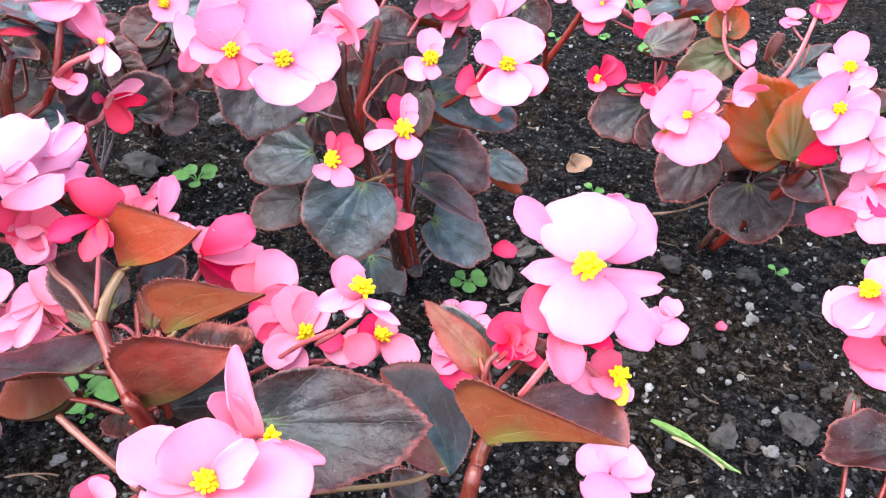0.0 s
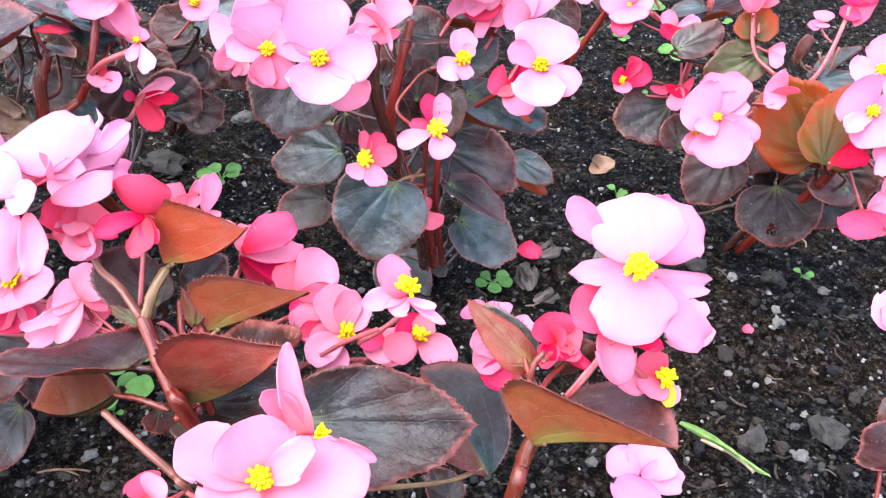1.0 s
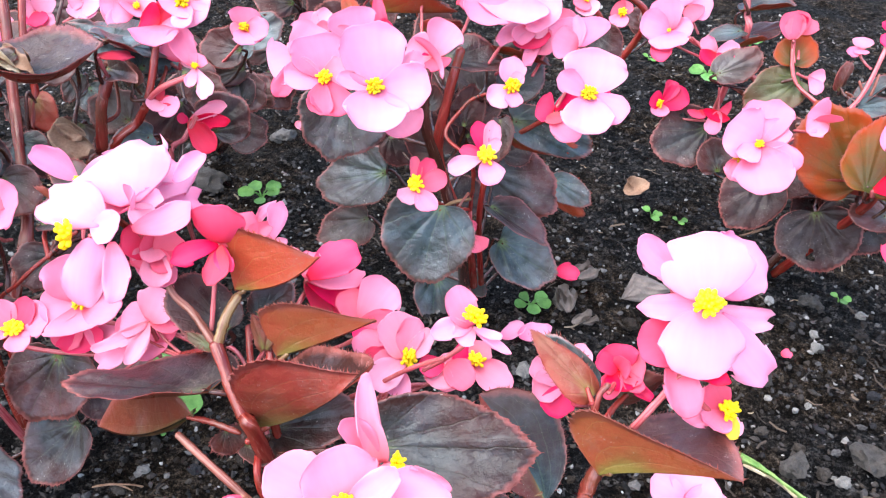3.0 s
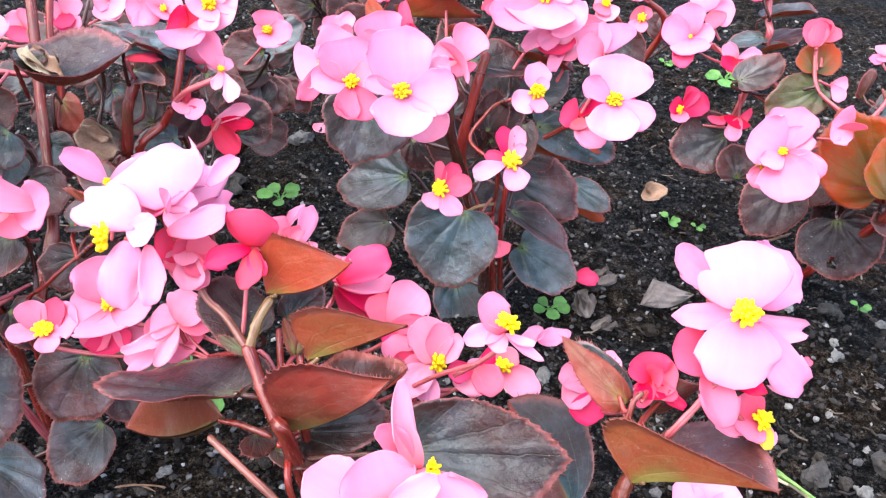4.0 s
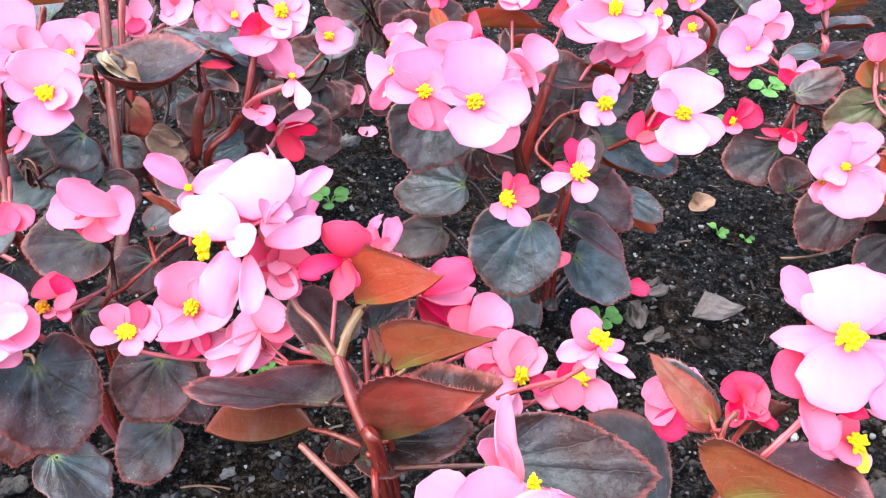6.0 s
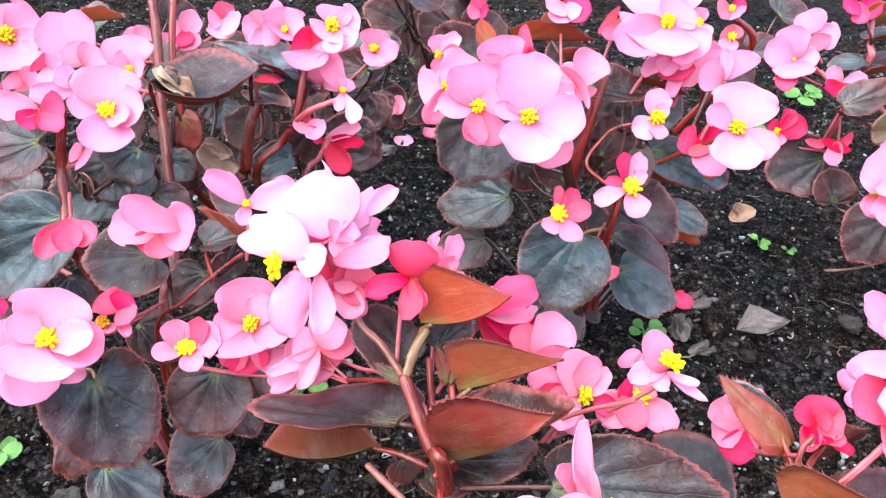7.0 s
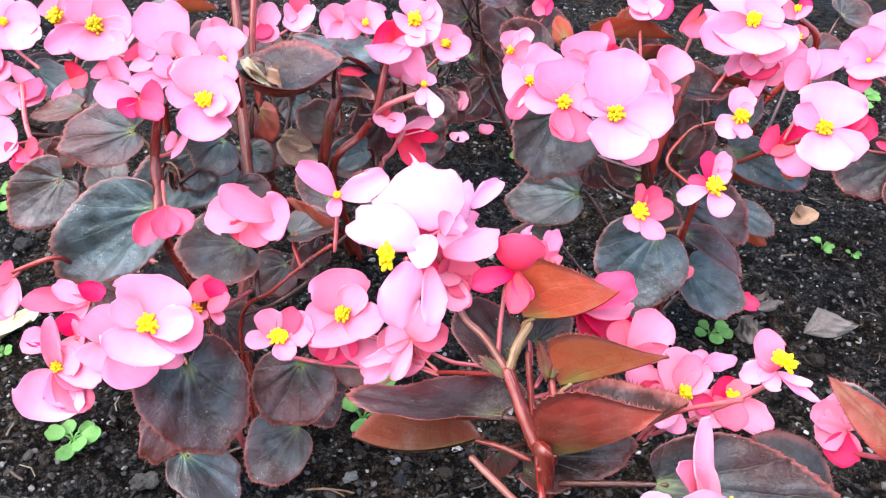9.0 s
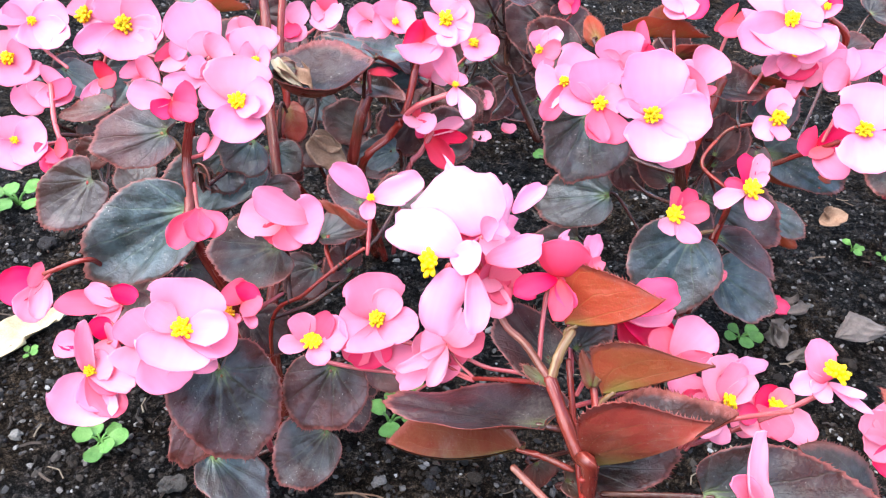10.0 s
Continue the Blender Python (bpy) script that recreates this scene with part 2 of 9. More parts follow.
ORANGE = plain_material("stamen_orange", (0.80, 0.30, 0.01), (0.88, 0.45, 0.01), 400, 0.5, 0.4, 0.0004, 0.15)
WEED = plain_material("weed_green", (0.07, 0.20, 0.03), (0.15, 0.33, 0.075), 150, 0.5, 0.4, 0.0006, 0.3)
DRY = plain_material("dry_leaf_brown", (0.16, 0.085, 0.05), (0.34, 0.22, 0.15), 90, 0.8, 0.6, 0.0015, 0.1)
STRAW = plain_material("straw", (0.42, 0.33, 0.2), (0.60, 0.52, 0.36), 120, 0.7, 0.4, 0.0006, 0.2)


def soil_material():
    """Dark crumbs, grey grains and brown humus patches; shade is painted into the gaps between crumbs."""
    k = Nodes("dark_soil")
    pos = k.coords()
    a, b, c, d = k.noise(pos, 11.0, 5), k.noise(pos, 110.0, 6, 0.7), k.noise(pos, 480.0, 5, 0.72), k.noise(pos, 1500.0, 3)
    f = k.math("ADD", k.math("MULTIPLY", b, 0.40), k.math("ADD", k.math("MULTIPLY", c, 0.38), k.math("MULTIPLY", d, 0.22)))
    # the near-black first stops paint contact shade into the hollows of the bump
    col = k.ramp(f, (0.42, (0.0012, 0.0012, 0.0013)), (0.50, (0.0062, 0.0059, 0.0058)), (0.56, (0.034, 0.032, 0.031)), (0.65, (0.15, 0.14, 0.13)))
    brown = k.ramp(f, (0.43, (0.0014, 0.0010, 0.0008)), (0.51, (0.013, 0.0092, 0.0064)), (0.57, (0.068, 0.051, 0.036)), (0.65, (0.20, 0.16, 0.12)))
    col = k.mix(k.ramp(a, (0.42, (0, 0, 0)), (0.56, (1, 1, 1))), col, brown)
    vo = k.n("ShaderNodeTexVoronoi", Scale=300.0, Randomness=1.0)
    k.l(pos, vo.inputs["Vector"])
    chip = k.ramp(vo.outputs["Color"], (0.0, (0.55, 0.55, 0.56)), (0.7, (1.0, 0.98, 0.96)), (1.0, (2.0, 1.95, 1.9)))
    col = k.mix(0.75, col, chip, "MULTIPLY")
    k.l(col, k.b.inputs["Base Color"])
    k.b.inputs["Roughness"].default_value = 0.75
    k.b.inputs["Specular IOR Level"].default_value = 0.04
    h = k.math("ADD", k.math("MULTIPLY", b, 1.0), k.math("ADD", k.math("MULTIPLY", c, 0.6), k.math("MULTIPLY", vo.outputs["Distance"], -0.5)))
    k.bump(h, 1.0, 0.007)
    return k.m


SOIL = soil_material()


def debris_material():
    k = Nodes("plant_debris")
    r = k.n("ShaderNodeNewGeometry").outputs["Random Per Island"]
    col = k.ramp(r, (0.0, (0.012, 0.008, 0.006)), (0.6, (0.05, 0.034, 0.024)), (0.88, (0.12, 0.085, 0.058)), (1.0, (0.34, 0.27, 0.18)))
    k.l(k.mix(0.6, col, k.ramp(k.noise(k.coords(), 700.0), (0.3, (0.5, 0.5, 0.5)), (0.7, (1.2, 1.2, 1.2))), "MULTIPLY"), k.b.inputs["Base Color"])
    k.b.inputs["Roughness"].default_value = 0.8
    return k.m


DEBRIS = debris_material()


def stone_material(name, per_island):
    k = Nodes(name)
    pos = k.coords()
    r = k.n("ShaderNodeNewGeometry").outputs["Random Per Island"] if per_island else k.rand()
    col = k.ramp(r, (0.0, (0.006, 0.006, 0.006)), (0.25, (0.020, 0.015, 0.011)), (0.45, (0.016, 0.016, 0.018)), (0.68, (0.040, 0.033, 0.027)), (0.84, (0.056, 0.054, 0.054)), (0.94, (0.12, 0.114, 0.107)), (1.0, (0.30, 0.29, 0.275)))
    g = k.noise(pos, 900.0, 4)
    col = k.mix(0.8, col, k.ramp(g, (0.3, (0.55, 0.53, 0.52)), (0.7, (1.25, 1.25, 1.25))), "MULTIPLY")
    k.l(col, k.b.inputs["Base Color"])
    k.b.inputs["Roughness"].default_value = 0.7
    k.b.inputs["Specular IOR Level"].default_value = 0.1
    k.bump(g, 0.5, 0.0008)
    return k.m


GRIT = stone_material("grit", True)
STONE = stone_material("stone", False)


# ---- mesh builders ----
def unit(v):
    v = np.asarray(v, float)
    return v / (np.linalg.norm(v) + 1e-12)


def spin(v, axis, degrees):
    a, axis = radians(degrees), unit(axis)
    return v * math.cos(a) + np.cross(axis, v) * math.sin(a) + axis * np.dot(axis, v) * (1 - math.cos(a))


def part(name, verts, faces, mats, parent, label="", uvs=None, slots=None, smooth=True):
    """Links one mesh object under a thing or a part; verts in the plant's own metres."""
    me = bpy.data.meshes.new(name)
    me.from_pydata([tuple(v) for v in verts], [], faces)
    for m in mats:
        me.materials.append(m)
    if slots is not None:
        me.polygons.foreach_set("material_index", slots)
    me.polygons.foreach_set("use_smooth", [smooth] * len(faces))
    if uvs is not None:
        layer = me.uv_layers.new(name="UVMap")
        idx = np.empty(len(me.loops), dtype=np.int32)
        me.loops.foreach_get("vertex_index", idx)
        layer.data.foreach_set("uv", np.asarray(uvs, dtype=np.float32)[idx].ravel())
    me.update()
    ob = new(name, me)
    if parent is not None:
        ob.parent = parent
    if label:
        tagged(ob, label)
    return ob


def smooth_path(points, steps=6):
    """Catmull-Rom through the points."""
    p = [np.asarray(q, float) for q in points]
    p = [2 * p[0] - p[1], *p, 2 * p[-1] - p[-2]]
    out = []
    for i in range(1, len(p) - 2):
        a, b, c, d = p[i - 1:i + 3]
        for s in range(steps):
            t = s / steps
            out.append(0.5 * (2 * b + (c - a) * t + (2 * a - 5 * b + 4 * c - d) * t * t + (3 * b - a - 3 * c + d) * t ** 3))
    out.append(p[-2])
    return np.array(out)


def tube(points, r0, r1, sides=8, steps=6, seed=0, knobs=0.08, ribs=0.0):
    """A round stalk along the points, from radius r0 to r1, a little uneven, with rounded ends; ribs: swollen joints and grooves."""
    path = smooth_path(points, steps)
    rng = np.random.default_rng(seed)
    d0, d1 = unit(path[0] - path[1]), unit(path[-1] - path[-2])
    path = np.concatenate([[path[0] + d0 * r0 * 0.8], [path[0] + d0 * r0 * 0.45], path, [path[-1] + d1 * r1 * 0.45], [path[-1] + d1 * r1 * 0.8]])
    n = len(path)
    verts, uvs, faces = [], [], []
    ref = np.array((0.31, 0.17, 0.93))
    run, turn = 0.0, rng.uniform(0, 6.3)
    for i, c in enumerate(path):
        d = unit(path[min(i + 1, n - 1)] - path[max(i - 1, 0)])
        x = unit(np.cross(d, ref)) if abs(np.dot(d, ref)) < 0.98 else unit(np.cross(d, (1, 0, 0)))
        y = np.cross(d, x)
        f = i / (n - 1)
        r = (r0 + (r1 - r0) * f) * (1 + knobs * rng.normal())
        if ribs and i % 9 == 4:
            r *= 1.06
        r *= (0.35, 0.8, 1.0)[min(i, 2)] * (0.35, 0.8, 1.0)[min(n - 1 - i, 2)]
        if i:
            run += np.linalg.norm(c - path[i - 1])
        for s in range(sides):
            a = 2 * math.pi * s / sides
            q = r * (1 + ribs * math.cos(3 * a + turn + run * 30) + 0.5 * ribs * math.cos(5 * a + turn))
            verts.append(c + q * (math.cos(a) * x + math.sin(a) * y))
            uvs.append((s / sides, run * 40))
    for i in range(n - 1):
        for s in range(sides):
            q = (s + 1) % sides
            faces.append((i * sides + s, i * sides + q, (i + 1) * sides + q, (i + 1) * sides + s))
    faces.append(tuple(range(sides))[::-1])
    faces.append(tuple((n - 1) * sides + s for s in range(sides)))
    return verts, faces, uvs


def join(*pieces):
    verts, faces, uvs = [], [], []
    for v, f, u in pieces:
        o = len(verts)
        verts += list(v)
        uvs += list(u)
        faces += [tuple(i + o for i in q) for q in f]
    return verts, faces, uvs


# ---- begonias ----
class Plant:
    """A begonia: an Empty at its base; stems, leaves and flowers are its parts."""
    count = 0

    def __init__(self, base, label):
        self.at = np.array(base, float)
        self.ob = tagged(new("begonia"), label, "begonia", "begonias in the bed")
        self.ob.location = base
        self.ob.empty_display_size = 0.02
        self.paths = []

    def seed(self):
        Plant.count += 1
        return Plant.count

    def stem(self, points, r0, r1, skin="r", label=""):
        pts = [np.array(p, float) - self.at for p in points]
        v, f, u = tube(pts, r0, r1, 12, 8, self.seed(), 0.05, 0.07)
        self.paths.append(smooth_path(pts, 8))
        return part("stem", v, f, [STEMS[skin]], self.ob, label, u)

    def joint(self, p, drop=0.025):
        """The nearest place on a stem a little below p."""
        best = None
        for path in self.paths:
            q = path[np.argmin(np.linalg.norm(path - (p - np.array((0, 0, drop))), axis=1))]
            if best is None or np.linalg.norm(q - p) < np.linalg.norm(best - p):
                best = q
        return best if best is not None else np.array((0, 0, 0.0))

    def leaf(self, base, tip, normal, width, top="k", under="k", fold=(10, 10), droop=0.06, wave=0.03, lobe=0.13, wide=0.12, stalk="r", via=None, free=False, holes=0, pucker=1.0):
        """A round blade from its petiole at base to tip; the halves fold up by the two angles; with serrate, hairy margin."""
        seed = self.seed()
        rng = np.random.default_rng(seed)
        base, tip = np.array(base, float) - self.at, np.array(tip, float) - self.at
        length = np.linalg.norm(tip - base)
        y = (tip - base) / length
        z = unit(np.array(normal, float) - np.dot(normal, y) * y)
        x = np.cross(y, z)
        na, ns = 108, 9
        a = np.linspace(0, 2 * math.pi, na, endpoint=False)
        skew = rng.uniform(0.05, 0.16) * rng.choice((-1, 1))
        away = np.minimum(a, 2 * math.pi - a)
        side = np.where(a < math.pi, 1.0, -1.0)
        reach = lobe * (1 + 2.0 * skew * side)
        oy = (1 - reach) / 2 - (1 + reach) / 2 * np.cos(a) + reach * np.exp(-(away / 0.30) ** 2) + 0.035 * np.exp(-((math.pi - away) / 0.22) ** 2)
        ox = 0.5 * np.sin(a) * (1 + wide * np.cos(a)) * (1 + skew * side * 0.6)
        und = sum(rng.normal() * 0.010 * np.cos(k * a + rng.uniform(0, 6.3)) for k in range(3, 9))
        teeth = np.where(np.arange(na) % 3 == 0, 0.012, -0.006) + rng.normal(0, 0.004, na)
        grow = 1 + und + teeth * np.minimum(1, away * 2)
        ox, oy = ox * grow, oy * grow
        ph1, ph2 = rng.uniform(0, 6.3, 2)

        def surface(px, py, s, ang):
            f0, f1 = radians(fold[0]), radians(fold[1])
            f = np.where(px < 0, f0, f1)
            w = px * width
            soft = np.sqrt(w * w + (0.05 * width) ** 2) - 0.05 * width
            h = soft * np.sin(f)
            w = np.sign(w) * (np.abs(w) - soft * (1 - np.cos(f)))
            h = h - droop * length * (py ** 2 - py) * -1.0 - 0.25 * droop * length * py ** 2
            h = h + wave * length * s ** 2 * np.sin(3 * ang + ph1) * 0.6 + wave * length * s ** 3 * np.sin(7 * ang + ph2) * 0.4
            h = h + pucker * min(length, width) * min(1.0, width / 0.035) * s * (1.22 - s) * (0.062 * np.abs(np.sin(4 * ang)) ** 1.5 * (0.8 + 0.35 * np.sin(3 * ang + ph1)) - 0.035) + 0.03 * length * s * np.sin(2 * ang + ph2)
            return base + np.outer(w, x) + np.outer(py * length, y) + np.outer(h, z)

        thick = 0.0005 + 0.00006 * rng.random()
        rings_top, rings_low, uv = [], [], []
        for i in range(ns + 1):
            s = (i / ns) ** 0.8
            p = surface(ox * s, oy * s, np.full(na, s), a)
            rings_top.append(p)
            rings_low.append(p - z * thick * (1.4 - s))
            uv.append(np.stack([a / (2 * math.pi), np.full(na, s)], 1))
        top_v, low_v = np.concatenate(rings_top[1:]), np.concatenate(rings_low[1:])
        nv = len(top_v)
        verts = np.concatenate([top_v, low_v, [rings_top[0][0]], [rings_low[0][0]]])
        uvs = np.concatenate([*uv[1:], *uv[1:], [(0.5, 0)], [(0.5, 0)]])
        faces, slots = [], []
        cut = set()
        for _ in range(holes):
            i, j = rng.integers(3, ns - 1), rng.integers(20, na - 20)
            cut |= {(i, j + q) for q in range(5)} | {(i - 1, j + 1 + q) for q in range(3)}
        for i in range(ns - 1):
            for j in range(na):
                if (i, j) in cut:
                    continue
                q = (j + 1) % na
                faces.append((i * na + j, (i + 1) * na + j, (i + 1) * na + q, i * na + q))
                slots.append(0)
                faces.append((nv + i * na + j, nv + i * na + q, nv + (i + 1) * na + q, nv + (i + 1) * na + j))
                slots.append(1)
        for j in range(na):
            q = (j + 1) % na
            faces += [(2 * nv, j, q), (2 * nv + 1, nv + q, nv + j)]
            slots += [0, 1]
            o = (ns - 1) * na
            faces.append((o + j, nv + o + j, nv + o + q, o + q))
            slots.append(1)
        # hairs along the margin
        verts, uvs = list(verts), list(uvs)
        for j in range(0, na, 1):
            if away[j] < 0.4 or rng.random() < 0.35:
                continue
            p = rings_top[-1][j]
            out = unit(rings_top[-1][j] - rings_top[-3][j] + rng.normal(0, 0.0015, 3))
            b = unit(rings_top[-1][(j + 1) % na] - p) * 0.00022
            n0 = len(verts)
            verts += [p - b, p + b, p + out * rng.uniform(0.0008, 0.002), p - z * 0.0003]
            uvs += [(a[j] / 6.2832, 1.0)] * 4
            faces += [(n0, n0 + 1, n0 + 2), (n0 + 1, n0 + 3, n0 + 2), (n0 + 3, n0, n0 + 2)]
            slots += [1] * 3
        ob = part("leaf", verts, faces, [TOPS[top], UNDERS[under]], self.ob, "", uvs, slots)
        if free:
            return ob
        root = np.array(via, float) - self.at if via is not None else self.joint(base)
        sag = 0.02 if via is not None else 0.10
        mid = (base + root) / 2 + np.array((0, 0, -sag * np.linalg.norm(base - root))) - z * (0.001 if via is not None else 0.009)
        near = base - y * min(0.004, 0.08 * length) - z * (0.002 if via is not None else 0.006)
        way = [root, root * 0.35 + base * 0.65 - z * 0.0006, base + y * 0.003 - z * 0.0005] if via is not None else [root, mid, near, base + y * 0.003 - z * 0.0006]
        v, f, u = tube(way, 0.0013, 0.0009, 8, 6, seed)
        part("petiole", v, f, [STEMS["k" if stalk == "r" and via is None else stalk]], ob, "", u)
        return ob

    def folded(self, base, tip, keel, near, far, up, top="m", under="b", stalk="g", via=None):
        """A blade folded like a boat: the midrib bends from base to tip by way of keel; each half spreads from it
        to a margin that two handles shape. up: the side on which the upper face lies."""
        seed = self.seed()
        rng = np.random.default_rng(seed)
        base, tip, keel, up = np.array(base, float) - self.at, np.array(tip, float) - self.at, np.array(keel, float) - self.at, unit(up)
        length = np.linalg.norm(tip - base)
        nl, nr = 46, 9
        s = np.linspace(0, 1, nl)[:, None]
        rib = (1 - s) ** 2 * base + 2 * s * (1 - s) * keel + s * s * tip
        halves = []
        for sign, (h1, h2) in ((1, near), (-1, far)):
            h1, h2 = np.array(h1, float) - self.at, np.array(h2, float) - self.at
            edge = (1 - s) ** 3 * base + 3 * s * (1 - s) ** 2 * h1 + 3 * s * s * (1 - s) * h2 + s ** 3 * tip
            ph = rng.uniform(0, 6.3, 3)
            out = edge - rib
            teeth = 1 + np.where(np.arange(nl) % 2 == 0, 0.016, -0.012)[:, None] + rng.normal(0, 0.008, (nl, 1)) + 0.025 * np.sin(9 * s + ph[0])
            rows = []
            for r in np.linspace(0, 1, nr):
                bulge = -0.05 * length * 4 * r * (1 - r) * np.sin(np.pi * s) + 0.014 * length * r * np.sin(13 * s + ph[1] + 2 * r) + 0.02 * length * r * r * np.sin(5 * s + ph[2]) - 0.016 * length * r * (1 - 0.5 * r) * np.abs(np.sin(11 * (s - 0.3 * r) + ph[0]))
                grow = 1 + (teeth - 1) * r ** 4
                rows.append(rib + out * r * grow + up * bulge)
            halves.append((sign, np.array(rows)))
        verts, uvs, faces, slots = [], [], [], []
        for sign, rows in halves:
            o, m = len(verts), nr * nl
            face = np.cross(rows[1, nl // 2] - rows[0, nl // 2], rows[0, nl // 2 + 1] - rows[0, nl // 2])
            away = np.cross(halves[0][1][-1, nl // 2] - rib[nl // 2], tip - base)
            away = away if np.dot(away, halves[1][1][-1, nl // 2] - rib[nl // 2]) > 0 else -away
            lift = away if sign > 0 else up
            flip = np.dot(face, lift) < 0
            n = unit(face) * (-1 if flip else 1)
            verts += list(rows.reshape(-1, 3)) + list((rows - n * 0.0005).reshape(-1, 3))
            uv = [(0.5 + sign * 0.5 * r * (1 - 0.5 * q), q + (1 - q) * r) for r in np.linspace(0, 1, nr) for q in s[:, 0]]
            uvs += uv + uv
            for i in range(nr - 1):
                for j in range(nl - 1):
                    q = (o + i * nl + j, o + (i + 1) * nl + j, o + (i + 1) * nl + j + 1, o + i * nl + j + 1)
                    q = q[::-1] if flip else q
                    faces += [q, tuple(k + m for k in q[::-1])]
                    slots += [0, 1]
            e = o + (nr - 1) * nl
            for j in range(nl - 1):
                faces.append((e + j, e + j + 1, e + m + j + 1, e + m + j))
                slots.append(1)
            for j in range(3, nl - 1):
                for _ in range(2):
                    p = rows[-1, j] + (rows[-1, j + 1] - rows[-1, j]) * rng.random()
                    tipward = unit(rows[-1, j] - rows[-3, j] + rng.normal(0, 0.0012, 3))
                    b = unit(rows[-1, j + 1] - rows[-1, j]) * 0.00022
                    k = len(verts)
                    verts += [p - b, p + b, p + tipward * rng.uniform(0.0008, 0.002), p - n * 0.0003]
                    uvs += [(0.5, 1.0)] * 4
                    faces += [(k, k + 1, k + 2), (k + 1, k + 3, k + 2), (k + 3, k, k + 2)]
                    slots += [1] * 3
        ob = part("leaf", verts, faces, [TOPS[top], UNDERS[under]], self.ob, "", uvs, slots)
        root = np.array(via, float) - self.at if via is not None else self.joint(base)
        y = unit(keel - base)
        v, f, u = tube([root, root * 0.35 + base * 0.65 - up * 0.0008, base + y * 0.004 - up * 0.0005], 0.0012, 0.0010, 8, 8, seed)
        part("petiole", v, f, [STEMS[stalk]], ob, "", u)
        return ob

    def flower(self, centre, back, root=None, skin="p", r=0.0009, label=""):
        """The flower stalk, which carries petals and stamens. back: where the stalk leaves the flower."""
        seed = self.seed()
        c, b = np.array(centre, float) - self.at, unit(back)
        root = np.array(root, float) - self.at if root is not None else self.joint(c, 0.02)
        gap = np.linalg.norm(c - root)
        mid = (c + b * min(0.02, gap * 0.4) + root) / 2
        v, f, u = tube([root, mid, c + b * min(0.012, gap * 0.3), c + b * 0.001], r, r * 1.25, 8, 6, seed)
        ob = part("flower", v, f, [STEMS[skin]], self.ob, label, u)
        return Flower(self, ob, c, seed)


def petal_mesh(base, tip, normal, width, cup, bend, full, ruffle, rng):
    """A thin obovate petal with two faces; full: where it is widest (0 to 1)."""
    length = np.linalg.norm(tip - base)
    y = (tip - base) / length
    z = unit(normal - np.dot(normal, y) * y)
    x = np.cross(y, z)
    nu, nv = 13, 12
    vs = 0.5 - 0.5 * np.cos(np.linspace(0.10, 1, nv) * math.pi)
    vs = np.where(vs > 0.985, 1.0, vs)
    p = math.log(0.5) / math.log(full)
    ph = rng.uniform(0, 6.3, 4)
    top, uv = [], []
    lobe = rng.uniform(0.0, 0.05)
    for v in vs:
        s = max(0.0, 1 - abs(2 * v ** p - 1) ** 2.1) ** (1 / 2.1) if v < full else 1.0
        s = max(s, 0.20 * (1 - v))
        for u in np.sin(np.linspace(-1, 1, nu) * math.pi / 2):
            q = v if v < full else full + (v - full) * math.sqrt(max(0.0, 1 - u * u))
            e = 1 + 0.06 * math.sin(4 * v + ph[0] * u) + 0.04 * math.sin(9 * v + ph[1] + 2 * u)
            w = u * s * width / 2 * e
            rim = max(abs(u) * s, v ** 4)
            h = cup * width / 2 * (u * s) ** 2 - bend * length * 4 * q * (1 - q)
            h += ruffle * length * rim ** 2 * (math.sin(4.5 * u + 3 * v + ph[2]) + 0.6 * math.sin(9 * u - 5 * v + ph[3]))
            notch = lobe * math.exp(-((u - 0.3 * math.sin(ph[3])) / 0.3) ** 2) * v ** 8 + 0.018 * v ** 6 * math.sin(6 * u + ph[2])
            top.append(base + y * (q - notch) * length + x * (w + 0.05 * length * q * (1 - q) * 4 * math.sin(ph[1])) + z * h)
            uv.append((0.5 + u * 0.5, v))
    top = np.array(top)
    th = 0.00035 + 0.0004 * np.repeat((1 - vs) ** 2, nu)[:, None]
    low = top - z * th
    n = len(top)
    faces = []
    for i in range(nv - 1):
        for j in range(nu - 1):
            q = (i * nu + j, i * nu + j + 1, (i + 1) * nu + j + 1, (i + 1) * nu + j)
            faces += [q, tuple(n + k for k in q[::-1])]
    for i in range(nv - 1):
        for a, b in ((i * nu, (i + 1) * nu), ((i + 1) * nu + nu - 1, i * nu + nu - 1)):
            faces.append((a, b, n + b, n + a))
    for j in range(nu - 1):
        a, b = j, j + 1
        faces.append((b, a, n + a, n + b))
        a, b = (nv - 1) * nu + j, (nv - 1) * nu + j + 1
        faces.append((a, b, n + b, n + a))
    return np.concatenate([top, low]), faces, uv + uv


